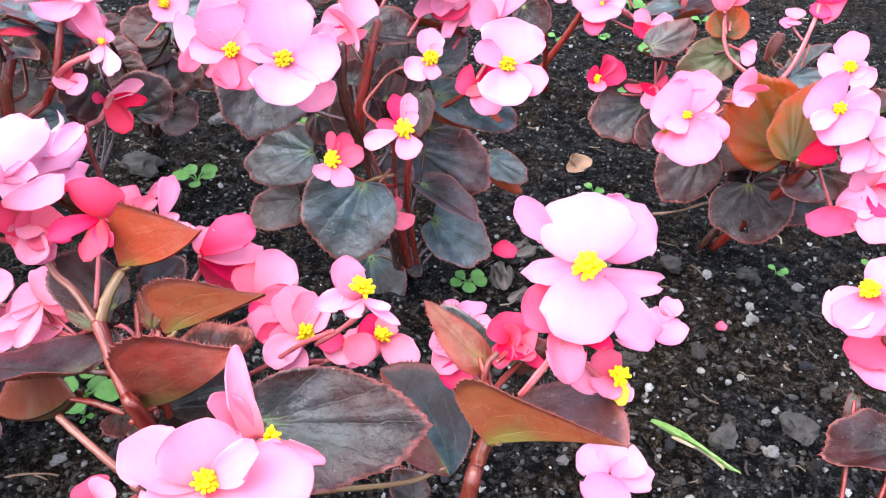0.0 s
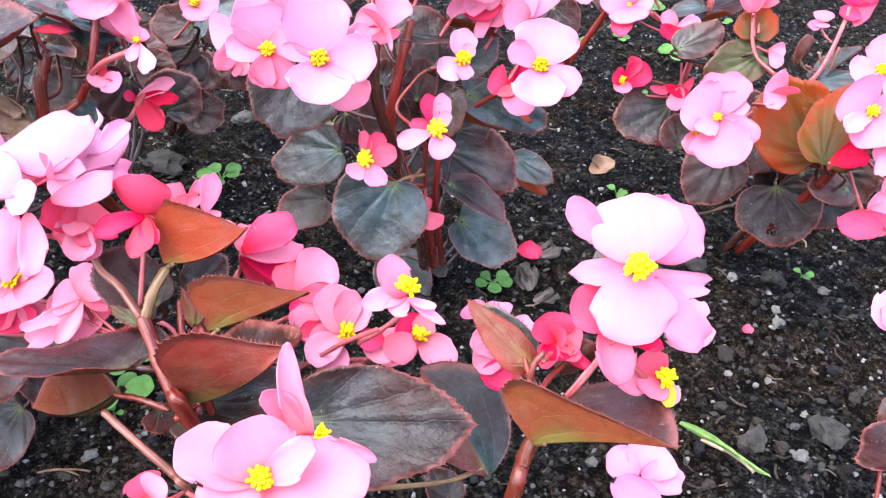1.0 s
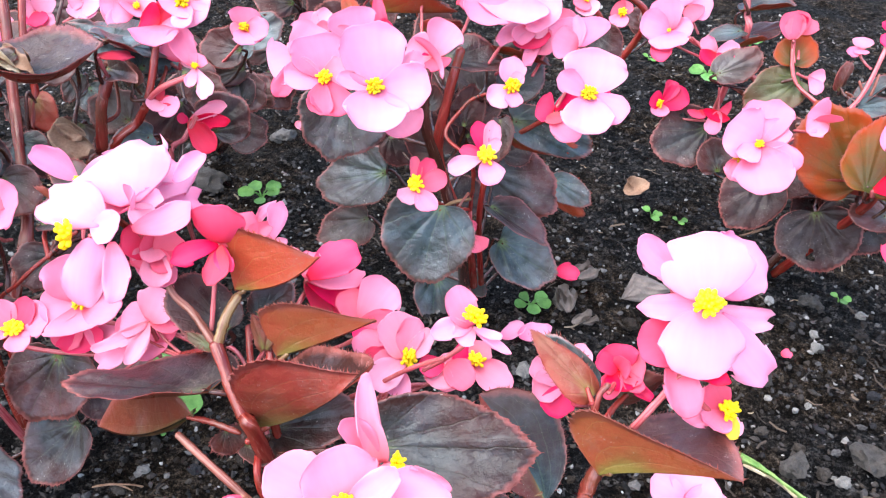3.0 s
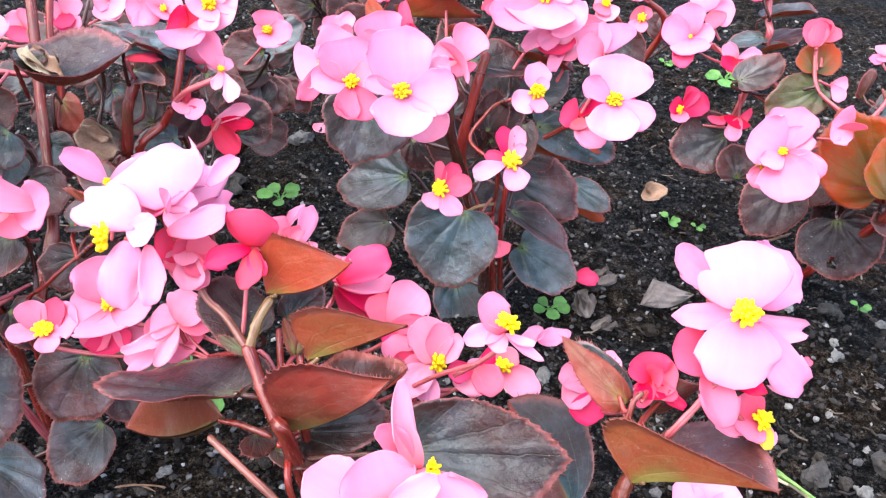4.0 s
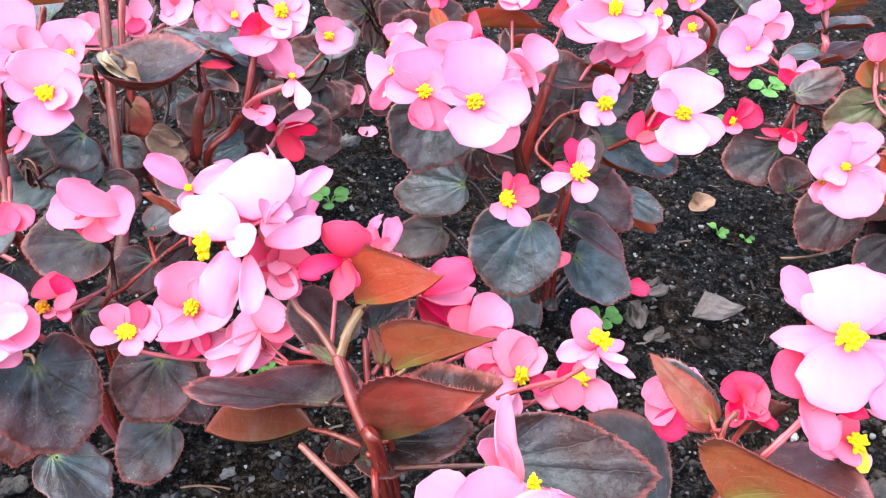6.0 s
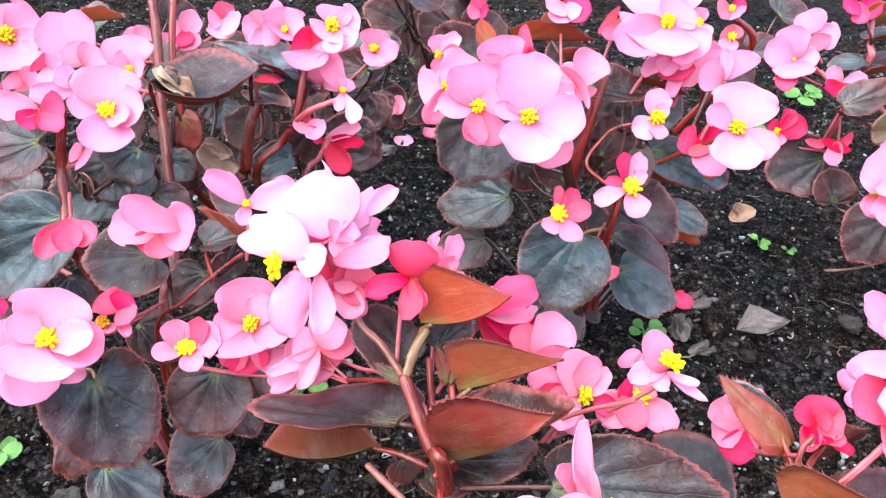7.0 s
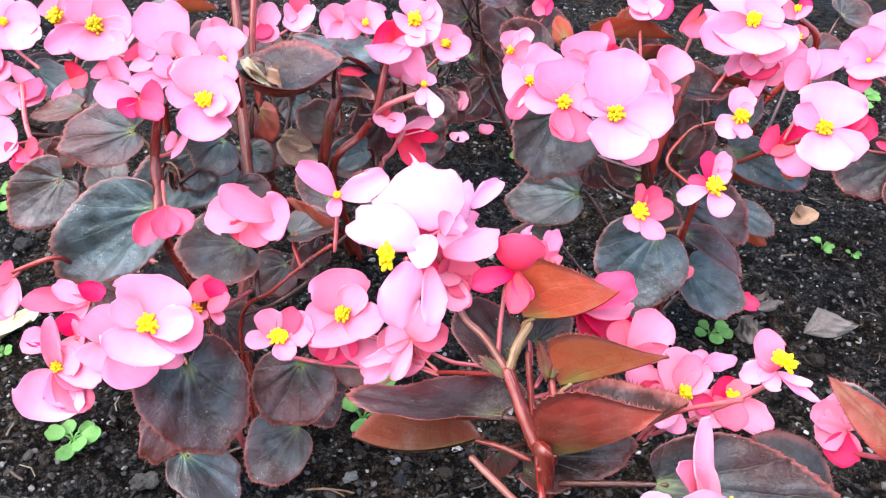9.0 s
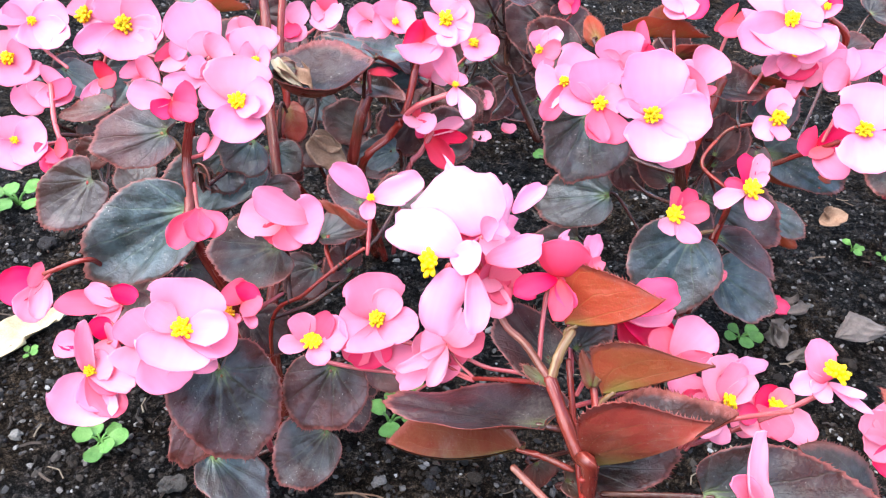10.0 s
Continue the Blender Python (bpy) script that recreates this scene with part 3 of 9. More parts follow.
def stamen_mesh(seed):
    """A tuft of short club-shaped stamens, one unit in radius, facing +z."""
    rng = np.random.default_rng(seed)
    pieces = []
    for i in range(30):
        a = i * 2.39996
        t = math.sqrt((i + 0.5) / 30)
        d = unit((math.cos(a) * t * 1.1, math.sin(a) * t * 1.1, 1.15 - 0.9 * t) + rng.normal(0, 0.1, 3))
        reach = rng.uniform(0.62, 1.12)
        side = unit(np.cross(d, (0.2, 0.5, 0.8)))
        up = np.cross(side, d)
        v, f = [], []
        for s, r in ((0.0, 0.08), (0.45, 0.10), (0.60, 0.17), (0.90, 0.18), (1.02, 0.08)):
            for k in range(6):
                b = k * math.pi / 3
                v.append(d * reach * s + (side * math.cos(b) + up * math.sin(b)) * r)
        for q in range(4):
            for k in range(6):
                m = (k + 1) % 6
                f.append((q * 6 + k, q * 6 + m, q * 6 + 6 + m, q * 6 + 6 + k))
        f.append(tuple(24 + k for k in range(6)))
        pieces.append((v, f, [(0, 0)] * len(v)))
    v, f, _ = join(*pieces)
    me = bpy.data.meshes.new("stamen_tuft")
    me.from_pydata([tuple(p) for p in v], [], f)
    me.polygons.foreach_set("use_smooth", [True] * len(f))
    return me


TUFTS = []
for s in range(4):
    me = stamen_mesh(s)
    me.materials.append(POLLEN if s < 3 else ORANGE)
    TUFTS.append(me)


class Flower:
    def __init__(self, plant, ob, centre, seed):
        self.plant, self.ob, self.c = plant, ob, centre
        self.rng = np.random.default_rng(seed)

    def petal(self, tip, normal, width, shade="w", cup=0.25, bend=0.06, full=0.58, ruffle=0.037, base=None, open_by=11):
        """Adds a petal from the heart to tip; open_by: degrees by which the cup of the flower closes."""
        b = self.c if base is None else np.array(base, float) - self.plant.at
        tip, normal = np.array(tip, float) - self.plant.at, unit(normal)
        reach = np.linalg.norm(tip - b)
        lean, way = radians(open_by + self.rng.uniform(-4, 4)), unit(tip - b)
        tip, normal = b + (way * math.cos(lean) + normal * math.sin(lean)) * reach, normal * math.cos(lean) - way * math.sin(lean)
        v, f, u = petal_mesh(b, tip, normal, width * 0.95, cup, bend, full, ruffle, self.rng)
        part("petal", v, f, [SHADES[shade]], self.ob, "", u)
        return self

    def stamens(self, facing, radius, lift=0.0, orange=False, flat=1.0):
        ob = new("stamen_tuft", TUFTS[3 if orange else int(self.rng.integers(0, 3))])
        ob.parent = self.ob
        turn = Vector(facing).to_track_quat("Z", "Y").to_matrix().to_4x4()
        ob.matrix_local = Matrix.Translation(Vector(self.c + unit(facing) * lift)) @ turn @ Matrix.Rotation(float(self.rng.uniform(0, 6)), 4, "Z") @ Matrix.Diagonal((radius, radius, radius * flat, 1))
        tagged(ob, "tuft of bright yellow stamens")
        return self


# ---- small things on the ground ----
def fallen(name, base, tip, normal, width, material, label, category, cup=0.3, bend=0.1, full=0.55, ruffle=0.05, seed=0):
    """One loose petal, dry leaf or blade that lies on the soil."""
    b, t = np.array(base, float), np.array(tip, float)
    v, f, u = petal_mesh(b * 0, t - b, np.array(normal, float), width, cup, bend, full, ruffle, np.random.default_rng(seed))
    ob = part(name, v, f, [material], None, label, u)
    ob.location = base
    return tagged(ob, label, category)


def rotting_leaf(left, peak, tip, foot, label, seed):
    """A dead leaf folded to a wedge: a bulging upper flap over left, peak, tip and foot, and a flap tucked under it."""
    rng = np.random.default_rng(seed)
    left, peak, tip, foot = (np.array(p, float) for p in (left, peak, tip, foot))
    out = unit(np.cross(tip - left, peak - left))
    out = out if out[2] > 0 else -out
    n = 18
    ph = rng.uniform(0, 6.3, 4)
    verts, faces, uvs = [], [], []
    for low, high, lift in ((foot, peak, 0.0045), (foot - out * 0.003 + (tip - foot) * 0.25, (left + tip) / 2 + (tip - peak) * 0.1 - out * 0.004, -0.002)):
        o = len(verts)
        for side in (0.0, -0.0006):
            for i in range(n + 1):
                u = i / n
                a = (1 - u) ** 2 * left + 2 * u * (1 - u) * (2 * low - (left + tip) / 2) + u * u * tip
                knee = min(1.0, u / 0.28)
                b = left + (high - left) * knee if u < 0.28 else high + (tip - high) * (u - 0.28) / 0.72
                for j in range(n + 1):
                    v = j / n
                    wave = 0.0007 * math.sin(9 * u + 5 * v + ph[0]) + 0.0005 * math.sin(17 * u - 8 * v + ph[1]) + 0.0004 * math.sin(23 * v + 6 * u + ph[2])
                    verts.append(a + (b - a) * v + out * (lift * 4 * v * (1 - v) * math.sin(math.pi * u) + wave * (1 + v) + side))
                    uvs.append((u, v))
        m = (n + 1) ** 2
        for i in range(n):
            for j in range(n):
                q = (o + i * (n + 1) + j, o + (i + 1) * (n + 1) + j, o + (i + 1) * (n + 1) + j + 1, o + i * (n + 1) + j + 1)
                faces += [q, tuple(k + m for k in q[::-1])]
    verts = np.array(verts) - foot
    ob = part("rotting_leaf", verts, faces, [GREY_LEAF], None, label, uvs)
    ob.location = foot
    return tagged(ob, label, "dead leaf")


def weed(at, size, leaves, label, seed, up=0.5):
    """A seedling: a few round green leaves on thin stalks."""
    rng = np.random.default_rng(seed)
    root = tagged(new("weed"), label, "weed", "green seedlings in the soil")
    root.location = at
    for i in range(leaves):
        a = i * 2.4 + rng.uniform(-0.3, 0.3)
        s = size * rng.uniform(0.7, 1.1)
        d = np.array((math.cos(a), math.sin(a), 0))
        foot = d * s * 0.35 + np.array((0, 0, s * up * rng.uniform(0.6, 1.2)))
        tip = foot + d * s * 0.95 + np.array((0, 0, s * rng.uniform(-0.1, 0.25)))
        v, f, u = petal_mesh(foot, tip, np.array((0, -0.3, 1.0)), s * 0.8, 0.25, 0.06, 0.58, 0.02, rng)
        blade = part("leaf", v, f, [WEED], root, "", u)
        tv, tf, tu = tube([(0, 0, -0.001), foot * np.array((0.5, 0.5, 0.7)), foot + d * 0.0008], size * 0.06, size * 0.045, 6, 4, seed + i)
        part("stalk", tv, tf, [WEED], blade, "", tu)


def stone(at, size, flat, label, seed, material=None):
    """A single larger stone, chipped and sunk a little into the soil."""
    rng = np.random.default_rng(seed)
    bm = bmesh.new()
    bmesh.ops.create_icosphere(bm, subdivisions=3, radius=0.5)
    k = Vector((rng.uniform(-9, 9), rng.uniform(-9, 9), rng.uniform(-9, 9)))
    for q in bm.verts:
        n = q.co.normalized()
        r = 0.5 * (1 + 0.35 * noise.noise(n * 1.3 + k) + 0.22 * noise.cell(n * 1.7 + k) + 0.14 * noise.noise(n * 4 + k) + 0.08 * noise.noise(n * 11 + k))
        q.co = Vector((n.x * r, n.y * r * 0.75, n.z * r * flat)) * size
    me = bpy.data.meshes.new("stone")
    bm.to_mesh(me)
    bm.free()
    me.materials.append(material or STONE)
    ob = tagged(new("stone", me), label, "stone", "loose stones on the soil")
    ob.matrix_world = pose(at[0], at[1], at[2] + size * flat * 0.25, rng.uniform(-12, 12), rng.uniform(-12, 12), rng.uniform(0, 360))
    return ob


YELLOW = petal_material("yellow_petal", (0.85, 0.55, 0.01), (0.88, 0.62, 0.02), (0.80, 0.45, 0.01))
SHADES["y"] = YELLOW
PALE_STONE = plain_material("pale_stone", (0.07, 0.066, 0.06), (0.18, 0.168, 0.15), 160, 0.7, 0.6, 0.0015)
CLOD = plain_material("clod", (0.014, 0.012, 0.010), (0.06, 0.052, 0.045), 120, 0.85, 1.0, 0.004)
GREY_LEAF = plain_material("rotting_leaf", (0.060, 0.047, 0.040), (0.14, 0.112, 0.096), 60, 0.6, 0.6, 0.0015)
GRASS = plain_material("grass_blade", (0.10, 0.24, 0.05), (0.30, 0.42, 0.14), 200, 0.45, 0.4, 0.0005, 0.25)


# ---- ground: one sheet of dark soil, fine near the plants ----
def ground_height(x, y):
    p = Vector((x, y, 0.0))
    h = 0.006 * noise.noise(p * 9.0) + 0.0045 * noise.noise(p * 38.0 + Vector((3, 1, 0))) + 0.0035 * noise.noise(p * 85.0) + 0.0018 * noise.noise(p * 190.0)
    near = max(0.0, 1.0 - max(0.0, math.hypot(x, y - 0.5) - 0.9))
    return h * near - 0.002


def ground_sheet():
    fine_x, fine_y = np.arange(-0.75, 0.62, 0.0038), np.arange(0.14, 1.25, 0.0038)
    far = np.array((0.02, 0.06, 0.15, 0.4, 1.0, 3.0, 10.0, 40.0, 150.0))
    xs = np.concatenate([fine_x[0] - far[::-1], fine_x, fine_x[-1] + far])
    ys = np.concatenate([fine_y[0] - far[::-1], fine_y, fine_y[-1] + far])
    verts = [(x, y, ground_height(x, y)) for y in ys for x in xs]
    n = len(xs)
    faces = [(j * n + i, j * n + i + 1, (j + 1) * n + i + 1, (j + 1) * n + i) for j in range(len(ys) - 1) for i in range(n - 1)]
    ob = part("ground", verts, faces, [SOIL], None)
    tagged(ob, "dark crumbly garden soil with grit", "soil", "", "structure")


ground_sheet()


def pebble(rng, size, flat=0.65):
    """An angular chip: a jittered icosahedron."""
    g = (1 + 5 ** 0.5) / 2
    v = np.array([(-1, g, 0), (1, g, 0), (-1, -g, 0), (1, -g, 0), (0, -1, g), (0, 1, g), (0, -1, -g), (0, 1, -g), (g, 0, -1), (g, 0, 1), (-g, 0, -1), (-g, 0, 1)]) / 1.9
    f = ((0, 11, 5), (0, 5, 1), (0, 1, 7), (0, 7, 10), (0, 10, 11), (1, 5, 9), (5, 11, 4), (11, 10, 2), (10, 7, 6), (7, 1, 8), (3, 9, 4), (3, 4, 2), (3, 2, 6), (3, 6, 8), (3, 8, 9), (4, 9, 5), (2, 4, 11), (6, 2, 10), (8, 6, 7), (9, 8, 1))
    v = v * rng.uniform(0.5, 1.4, (12, 1)) * np.array((1.0, rng.uniform(0.55, 0.95), flat * rng.uniform(0.6, 1.1))) * size / 2
    q = Euler((rng.uniform(-0.5, 0.5), rng.uniform(-0.5, 0.5), rng.uniform(0, 6.3))).to_matrix()
    return np.array([q @ Vector(p) for p in v]), f


def gravel(name, count, lo, hi, seed, material, label):
    rng = np.random.default_rng(seed)
    verts, faces = [], []
    for _ in range(count):
        y = 0.17 + 1.0 * rng.random() ** 1.35
        x = rng.uniform(-0.72, 0.56)
        s = lo * (hi / lo) ** (rng.random() ** 2.2)
        v, f = pebble(rng, s)
        o = len(verts)
        z = ground_height(x, y) + s * rng.uniform(-0.05, 0.22)
        verts += [tuple(p) for p in v + np.array((x, y, z))]
        faces += [tuple(k + o for k in t) for t in f]
    ob = part(name, verts, faces, [material], None, "", None, None, False)
    tagged(ob, label, "gravel", "", "stuff")


gravel("grit", 52000, 0.0018, 0.0052, 5, GRIT, "fine dark grit scattered over the soil")
gravel("gravel", 9000, 0.0038, 0.0078, 6, GRIT, "dark grey angular gravel chips on the soil")


def debris(count, seed):
    """Thin bits of root, straw and bark, as slivers with three sides."""
    rng = np.random.default_rng(seed)
    verts, faces = [], []
    for _ in range(count):
        x, y = rng.uniform(-0.7, 0.55), 0.18 + 0.95 * rng.random() ** 1.3
        a, n = rng.uniform(0, 6.3), rng.uniform(0.003, 0.013)
        w = rng.uniform(0.0003, 0.0009)
        d, q = np.array((math.cos(a), math.sin(a), rng.uniform(-0.1, 0.2))), np.array((-math.sin(a), math.cos(a), 0))
        c = np.array((x, y, ground_height(x, y) + 0.0022))
        bow = q * n * rng.uniform(-0.25, 0.25)
        o = len(verts)
        for p in (c - d * n / 2, c + bow, c + d * n / 2):
            verts += [tuple(p - q * w), tuple(p + q * w), tuple(p + np.array((0, 0, w * 1.4)))]
        for s in (0, 3):
            faces += [tuple(o + s + k for k in f) for f in ((0, 1, 4, 3), (1, 2, 5, 4), (2, 0, 3, 5))]
        faces += [(o, o + 2, o + 1), (o + 6, o + 7, o + 8)]
    ob = part("plant_debris", verts, faces, [DEBRIS], None, "", None, None, False)
    tagged(ob, "brown bits of root and straw in the soil", "debris", "", "stuff")


debris(1800, 9)

# ---- plants ----

# front begonia with bronze folded leaves and a pale double cluster
front = Plant((-0.0629, 0.2497, 0), "bronze-leaved pink begonia with folded leaves and pale flower clusters")
front.stem([(-0.0629, 0.2497, 0), (-0.0732, 0.2193, 0.1329), (-0.0792, 0.2229, 0.1423), (-0.0922, 0.2395, 0.1588)], 0.0032, 0.0025, "o", "thick red stem")
front.stem([(-0.0931, 0.2398, 0.1594), (-0.1025, 0.2474, 0.1664), (-0.1107, 0.2524, 0.1698), (-0.1171, 0.2589, 0.1782)], 0.0016, 0.0012, "b")
front.stem([(-0.0917, 0.2398, 0.1591), (-0.09, 0.2464, 0.1659), (-0.0867, 0.2523, 0.1715)], 0.0020, 0.0016, "g", "green leaf stalk")
front.stem([(-0.0629, 0.2497, 0), (-0.0709, 0.2297, 0.1363), (-0.0737, 0.2419, 0.1465), (-0.0764, 0.2518, 0.1536)], 0.0019, 0.0012, "r")
front.stem([(-0.0669, 0.2437, 0), (-0.0682, 0.1998, 0.117), (-0.0749, 0.2025, 0.1241), (-0.0871, 0.208, 0.1315), (-0.1003, 0.215, 0.1375)], 0.0015, 0.0013, "b", "cut dry stem stub")
front.stem([(-0.0609, 0.2537, 0), (-0.0707, 0.2114, 0.1109), (-0.0759, 0.2272, 0.1254), (-0.081, 0.2407, 0.1401), (-0.0854, 0.2559, 0.1538)], 0.0014, 0.0012, "r")
front.stem([(-0.0589, 0.2457, 0), (-0.0126, 0.1924, 0.1269), (-0.0231, 0.1858, 0.1482), (-0.0251, 0.1916, 0.1593)], 0.0014, 0.0012, "p")
front.stem([(-0.0634, 0.2492, 0.1143), (-0.0391, 0.2506, 0.1313), (-0.0228, 0.2445, 0.1504), (-0.0097, 0.2388, 0.1636)], 0.0009, 0.0009, "p")
front.stem([(-0.0713, 0.2247, 0.1296), (-0.0933, 0.2618, 0.1333), (-0.1176, 0.2758, 0.1234), (-0.1333, 0.281, 0.1251)], 0.0009, 0.0009, "p")
front.folded((-0.0891, 0.2574, 0.1709), (-0.0569, 0.2568, 0.1899), (-0.0684, 0.2513, 0.1759), ((-0.0987, 0.2712, 0.2027), (-0.0869, 0.2587, 0.196)), ((-0.0969, 0.2813, 0.1627), (-0.0728, 0.2756, 0.1717)), (-0.06, 0.11, 0.99), "m", "a", via=(-0.0877, 0.2499, 0.1685))
front.folded((-0.0717, 0.2454, 0.1506), (-0.0353, 0.2504, 0.1687), (-0.0552, 0.2453, 0.1578), ((-0.0891, 0.256, 0.179), (-0.0729, 0.2478, 0.1713)), ((-0.081, 0.2674, 0.1442), (-0.0511, 0.265, 0.149)), (-0.06, 0.11, 0.99), "m", "o", via=(-0.0742, 0.2387, 0.1422))
front.folded((-0.0743, 0.2243, 0.1346), (-0.0323, 0.2226, 0.1743), (-0.0513, 0.2214, 0.1454), ((-0.1037, 0.215, 0.2017), (-0.0301, 0.2328, 0.1499)), ((-0.0787, 0.2578, 0.1513), (-0.0404, 0.2456, 0.1648)), (-0.07, 0.09, 0.99), "s", "b", "r", via=(-0.076, 0.2162, 0.136))
front.leaf((-0.0914, 0.2264, 0.1495), (-0.1514, 0.238, 0.133), (-0.24, 0.13, 0.96), 0.0385, "m", "b", fold=(36, 5), wide=0.35, stalk="k", pucker=0.4, via=(-0.0858, 0.2278, 0.1469))
front.folded((-0.0971, 0.2227, 0.1407), (-0.1552, 0.2521, 0.0924), (-0.1283, 0.2337, 0.1029), ((-0.1041, 0.2276, 0.1537), (-0.1396, 0.2576, 0.1203)), ((-0.104, 0.2488, 0.1181), (-0.1441, 0.2667, 0.0829)), (-0.07, 0.09, 0.99), "m", "g", "o", via=(-0.0799, 0.2189, 0.1371))
front.leaf((-0.0341, 0.2183, 0.1366), (0.023, 0.2168, 0.1443), (-0.12, -0.62, 0.77), 0.0422, "s", "b", fold=(8, 16), droop=0.14, wave=0.05, lobe=0.16, stalk="k", pucker=0.5, via=(-0.0668, 0.2213, 0.1241))
front.folded((0.0346, 0.2314, 0.0986), (0.0049, 0.2536, 0.1318), (0.0213, 0.2435, 0.1182), ((0.0035, 0.2247, 0.1065), (0.0105, 0.2377, 0.1238)), ((0.0583, 0.2545, 0.106), (0.0251, 0.2714, 0.1355)), (-0.06, 0.11, 0.99), "g", "k", via=(-0.0153, 0.2206, 0.0979))
front.leaf((-0.0772, 0.2325, 0.1241), (-0.0409, 0.2383, 0.1317), (-0.05, -0.66, 0.75), 0.0271, "k", "k", fold=(5, 15))
front.leaf((-0.0911, 0.2512, 0.1559), (-0.1143, 0.2612, 0.1694), (0.26, -0.51, 0.82), 0.0242, "m", "k", fold=(5, 15))
front.leaf((-0.0836, 0.2623, 0.154), (-0.0711, 0.2703, 0.1646), (-0.05, -0.77, 0.63), 0.0160, "k", "k", fold=(10, 10))
front.leaf((0.0222, 0.2439, 0.0619), (0.0121, 0.2518, 0.0727), (0.31, -0.6, 0.74), 0.0189, "b", "k", fold=(30, 30), wave=0.1)
front.leaf((-0.0916, 0.2351, 0.1177), (-0.0878, 0.2302, 0.1111), (0.52, -0.52, 0.68), 0.0170, "b", "k", fold=(10, 10))
front.leaf((-0.0807, 0.2249, 0.1234), (-0.0616, 0.226, 0.1209), (0.14, -0.21, 0.97), 0.0146, "b", "k", fold=(10, 10))
front.flower((-0.1319, 0.2451, 0.1996), (-0.21, 0.24, -0.95), root=(-0.1159, 0.2652, 0.1722)).petal((-0.134, 0.2328, 0.1766), (0.05, -0.75, 0.66), 0.015, "w", cup=-0.3, full=0.5, bend=-0.12, base=(-0.1292, 0.2425, 0.2003), open_by=0).petal((-0.1196, 0.2272, 0.1851), (0.2, -0.75, 0.6), 0.0095, "p", cup=0.3, full=0.6, base=(-0.1232, 0.2422, 0.2002), open_by=0).petal((-0.157, 0.263, 0.2027), (0, -0.4, 0.91), 0.0215, "w", cup=-0.2, full=0.62, bend=-0.08, base=(-0.1279, 0.2475, 0.2025), open_by=0).petal((-0.1212, 0.2444, 0.2033), (0.1, -0.62, 0.78), 0.013, "w", cup=0.3, full=0.6, base=(-0.1324, 0.2472, 0.2021), open_by=0).stamens((-0.85, -0.45, 0.25), 0.0054, 0.006)
front.flower((-0.123, 0.2586, 0.2033), (-0.19, 0.27, -0.94), root=(-0.1159, 0.2652, 0.1722)).petal((-0.1533, 0.3561, 0.1758), (0, -0.9, 0.4), 0.0085, "w", cup=0.3, full=0.45, base=(-0.1389, 0.3048, 0.1864), open_by=0).petal((-0.1406, 0.3021, 0.2016), (0.05, -0.55, 0.83), 0.036, "w", cup=-0.2, full=0.6, bend=-0.1, open_by=0).petal((-0.121, 0.3125, 0.1902), (0.2, -0.6, 0.77), 0.02, "w", cup=0.1, full=0.62, open_by=0).petal((-0.1039, 0.2836, 0.2125), (0.2, -0.7, 0.68), 0.0078, "w", cup=0.4, full=0.62, base=(-0.1144, 0.2756, 0.2034), open_by=0).petal((-0.1121, 0.2941, 0.1867), (0.2, -0.65, 0.73), 0.015, "w", cup=0.3, full=0.62, open_by=0).petal((-0.1017, 0.2614, 0.2033), (0.15, -0.5, 0.85), 0.0115, "p", cup=0.2, full=0.6, base=(-0.1207, 0.2508, 0.1988), open_by=0).petal((-0.1506, 0.2818, 0.1949), (0, -0.4, 0.91), 0.022, "w", cup=-0.1, full=0.6, open_by=0).petal((-0.1179, 0.252, 0.2154), (0.1, -0.62, 0.78), 0.009, "w", cup=0.6, full=0.6, open_by=0).petal((-0.1149, 0.2674, 0.2034), (0.1, -0.62, 0.78), 0.0085, "w", cup=0.6, full=0.6, open_by=0).petal((-0.1161, 0.2568, 0.1974), (0.1, -0.62, 0.78), 0.01, "w", cup=0.4, full=0.6, open_by=0)
front.flower((-0.1816, 0.3262, 0.167), (-0.09, 0.31, -0.95), root=(-0.1811, 0.3175, 0.1418)).petal((-0.2008, 0.3284, 0.1792), (0.18, -0.66, 0.73), 0.0124, "w", cup=0.5, full=0.65).petal((-0.1578, 0.3322, 0.1764), (0.18, -0.66, 0.73), 0.0150, "w", cup=0.5, full=0.62).petal((-0.1811, 0.3181, 0.16), (0.18, -0.66, 0.73), 0.0077, "p").stamens((0.17, -0.62, 0.76), 0.0021, 0.0015)
front.flower((-0.1195, 0.2621, 0.1835), (-0.16, 0.25, -0.95), root=(-0.1159, 0.2652, 0.1722)).petal((-0.1134, 0.2475, 0.1751), (0.25, -0.58, 0.77), 0.0114, "p", cup=0.5, full=0.68).petal((-0.129, 0.2606, 0.1806), (0.25, -0.58, 0.77), 0.0127, "r").petal((-0.1245, 0.2543, 0.178), (0.25, -0.58, 0.77), 0.0084, "r").petal((-0.1131, 0.2665, 0.1852), (0.25, -0.58, 0.77), 0.0127, "r").petal((-0.1181, 0.2541, 0.1819), (0.25, -0.58, 0.77), 0.0093, "p").petal((-0.1116, 0.2528, 0.1785), (0.25, -0.58, 0.77), 0.0084, "r").petal((-0.1219, 0.2608, 0.188), (0.25, -0.58, 0.77), 0.0106, "r")
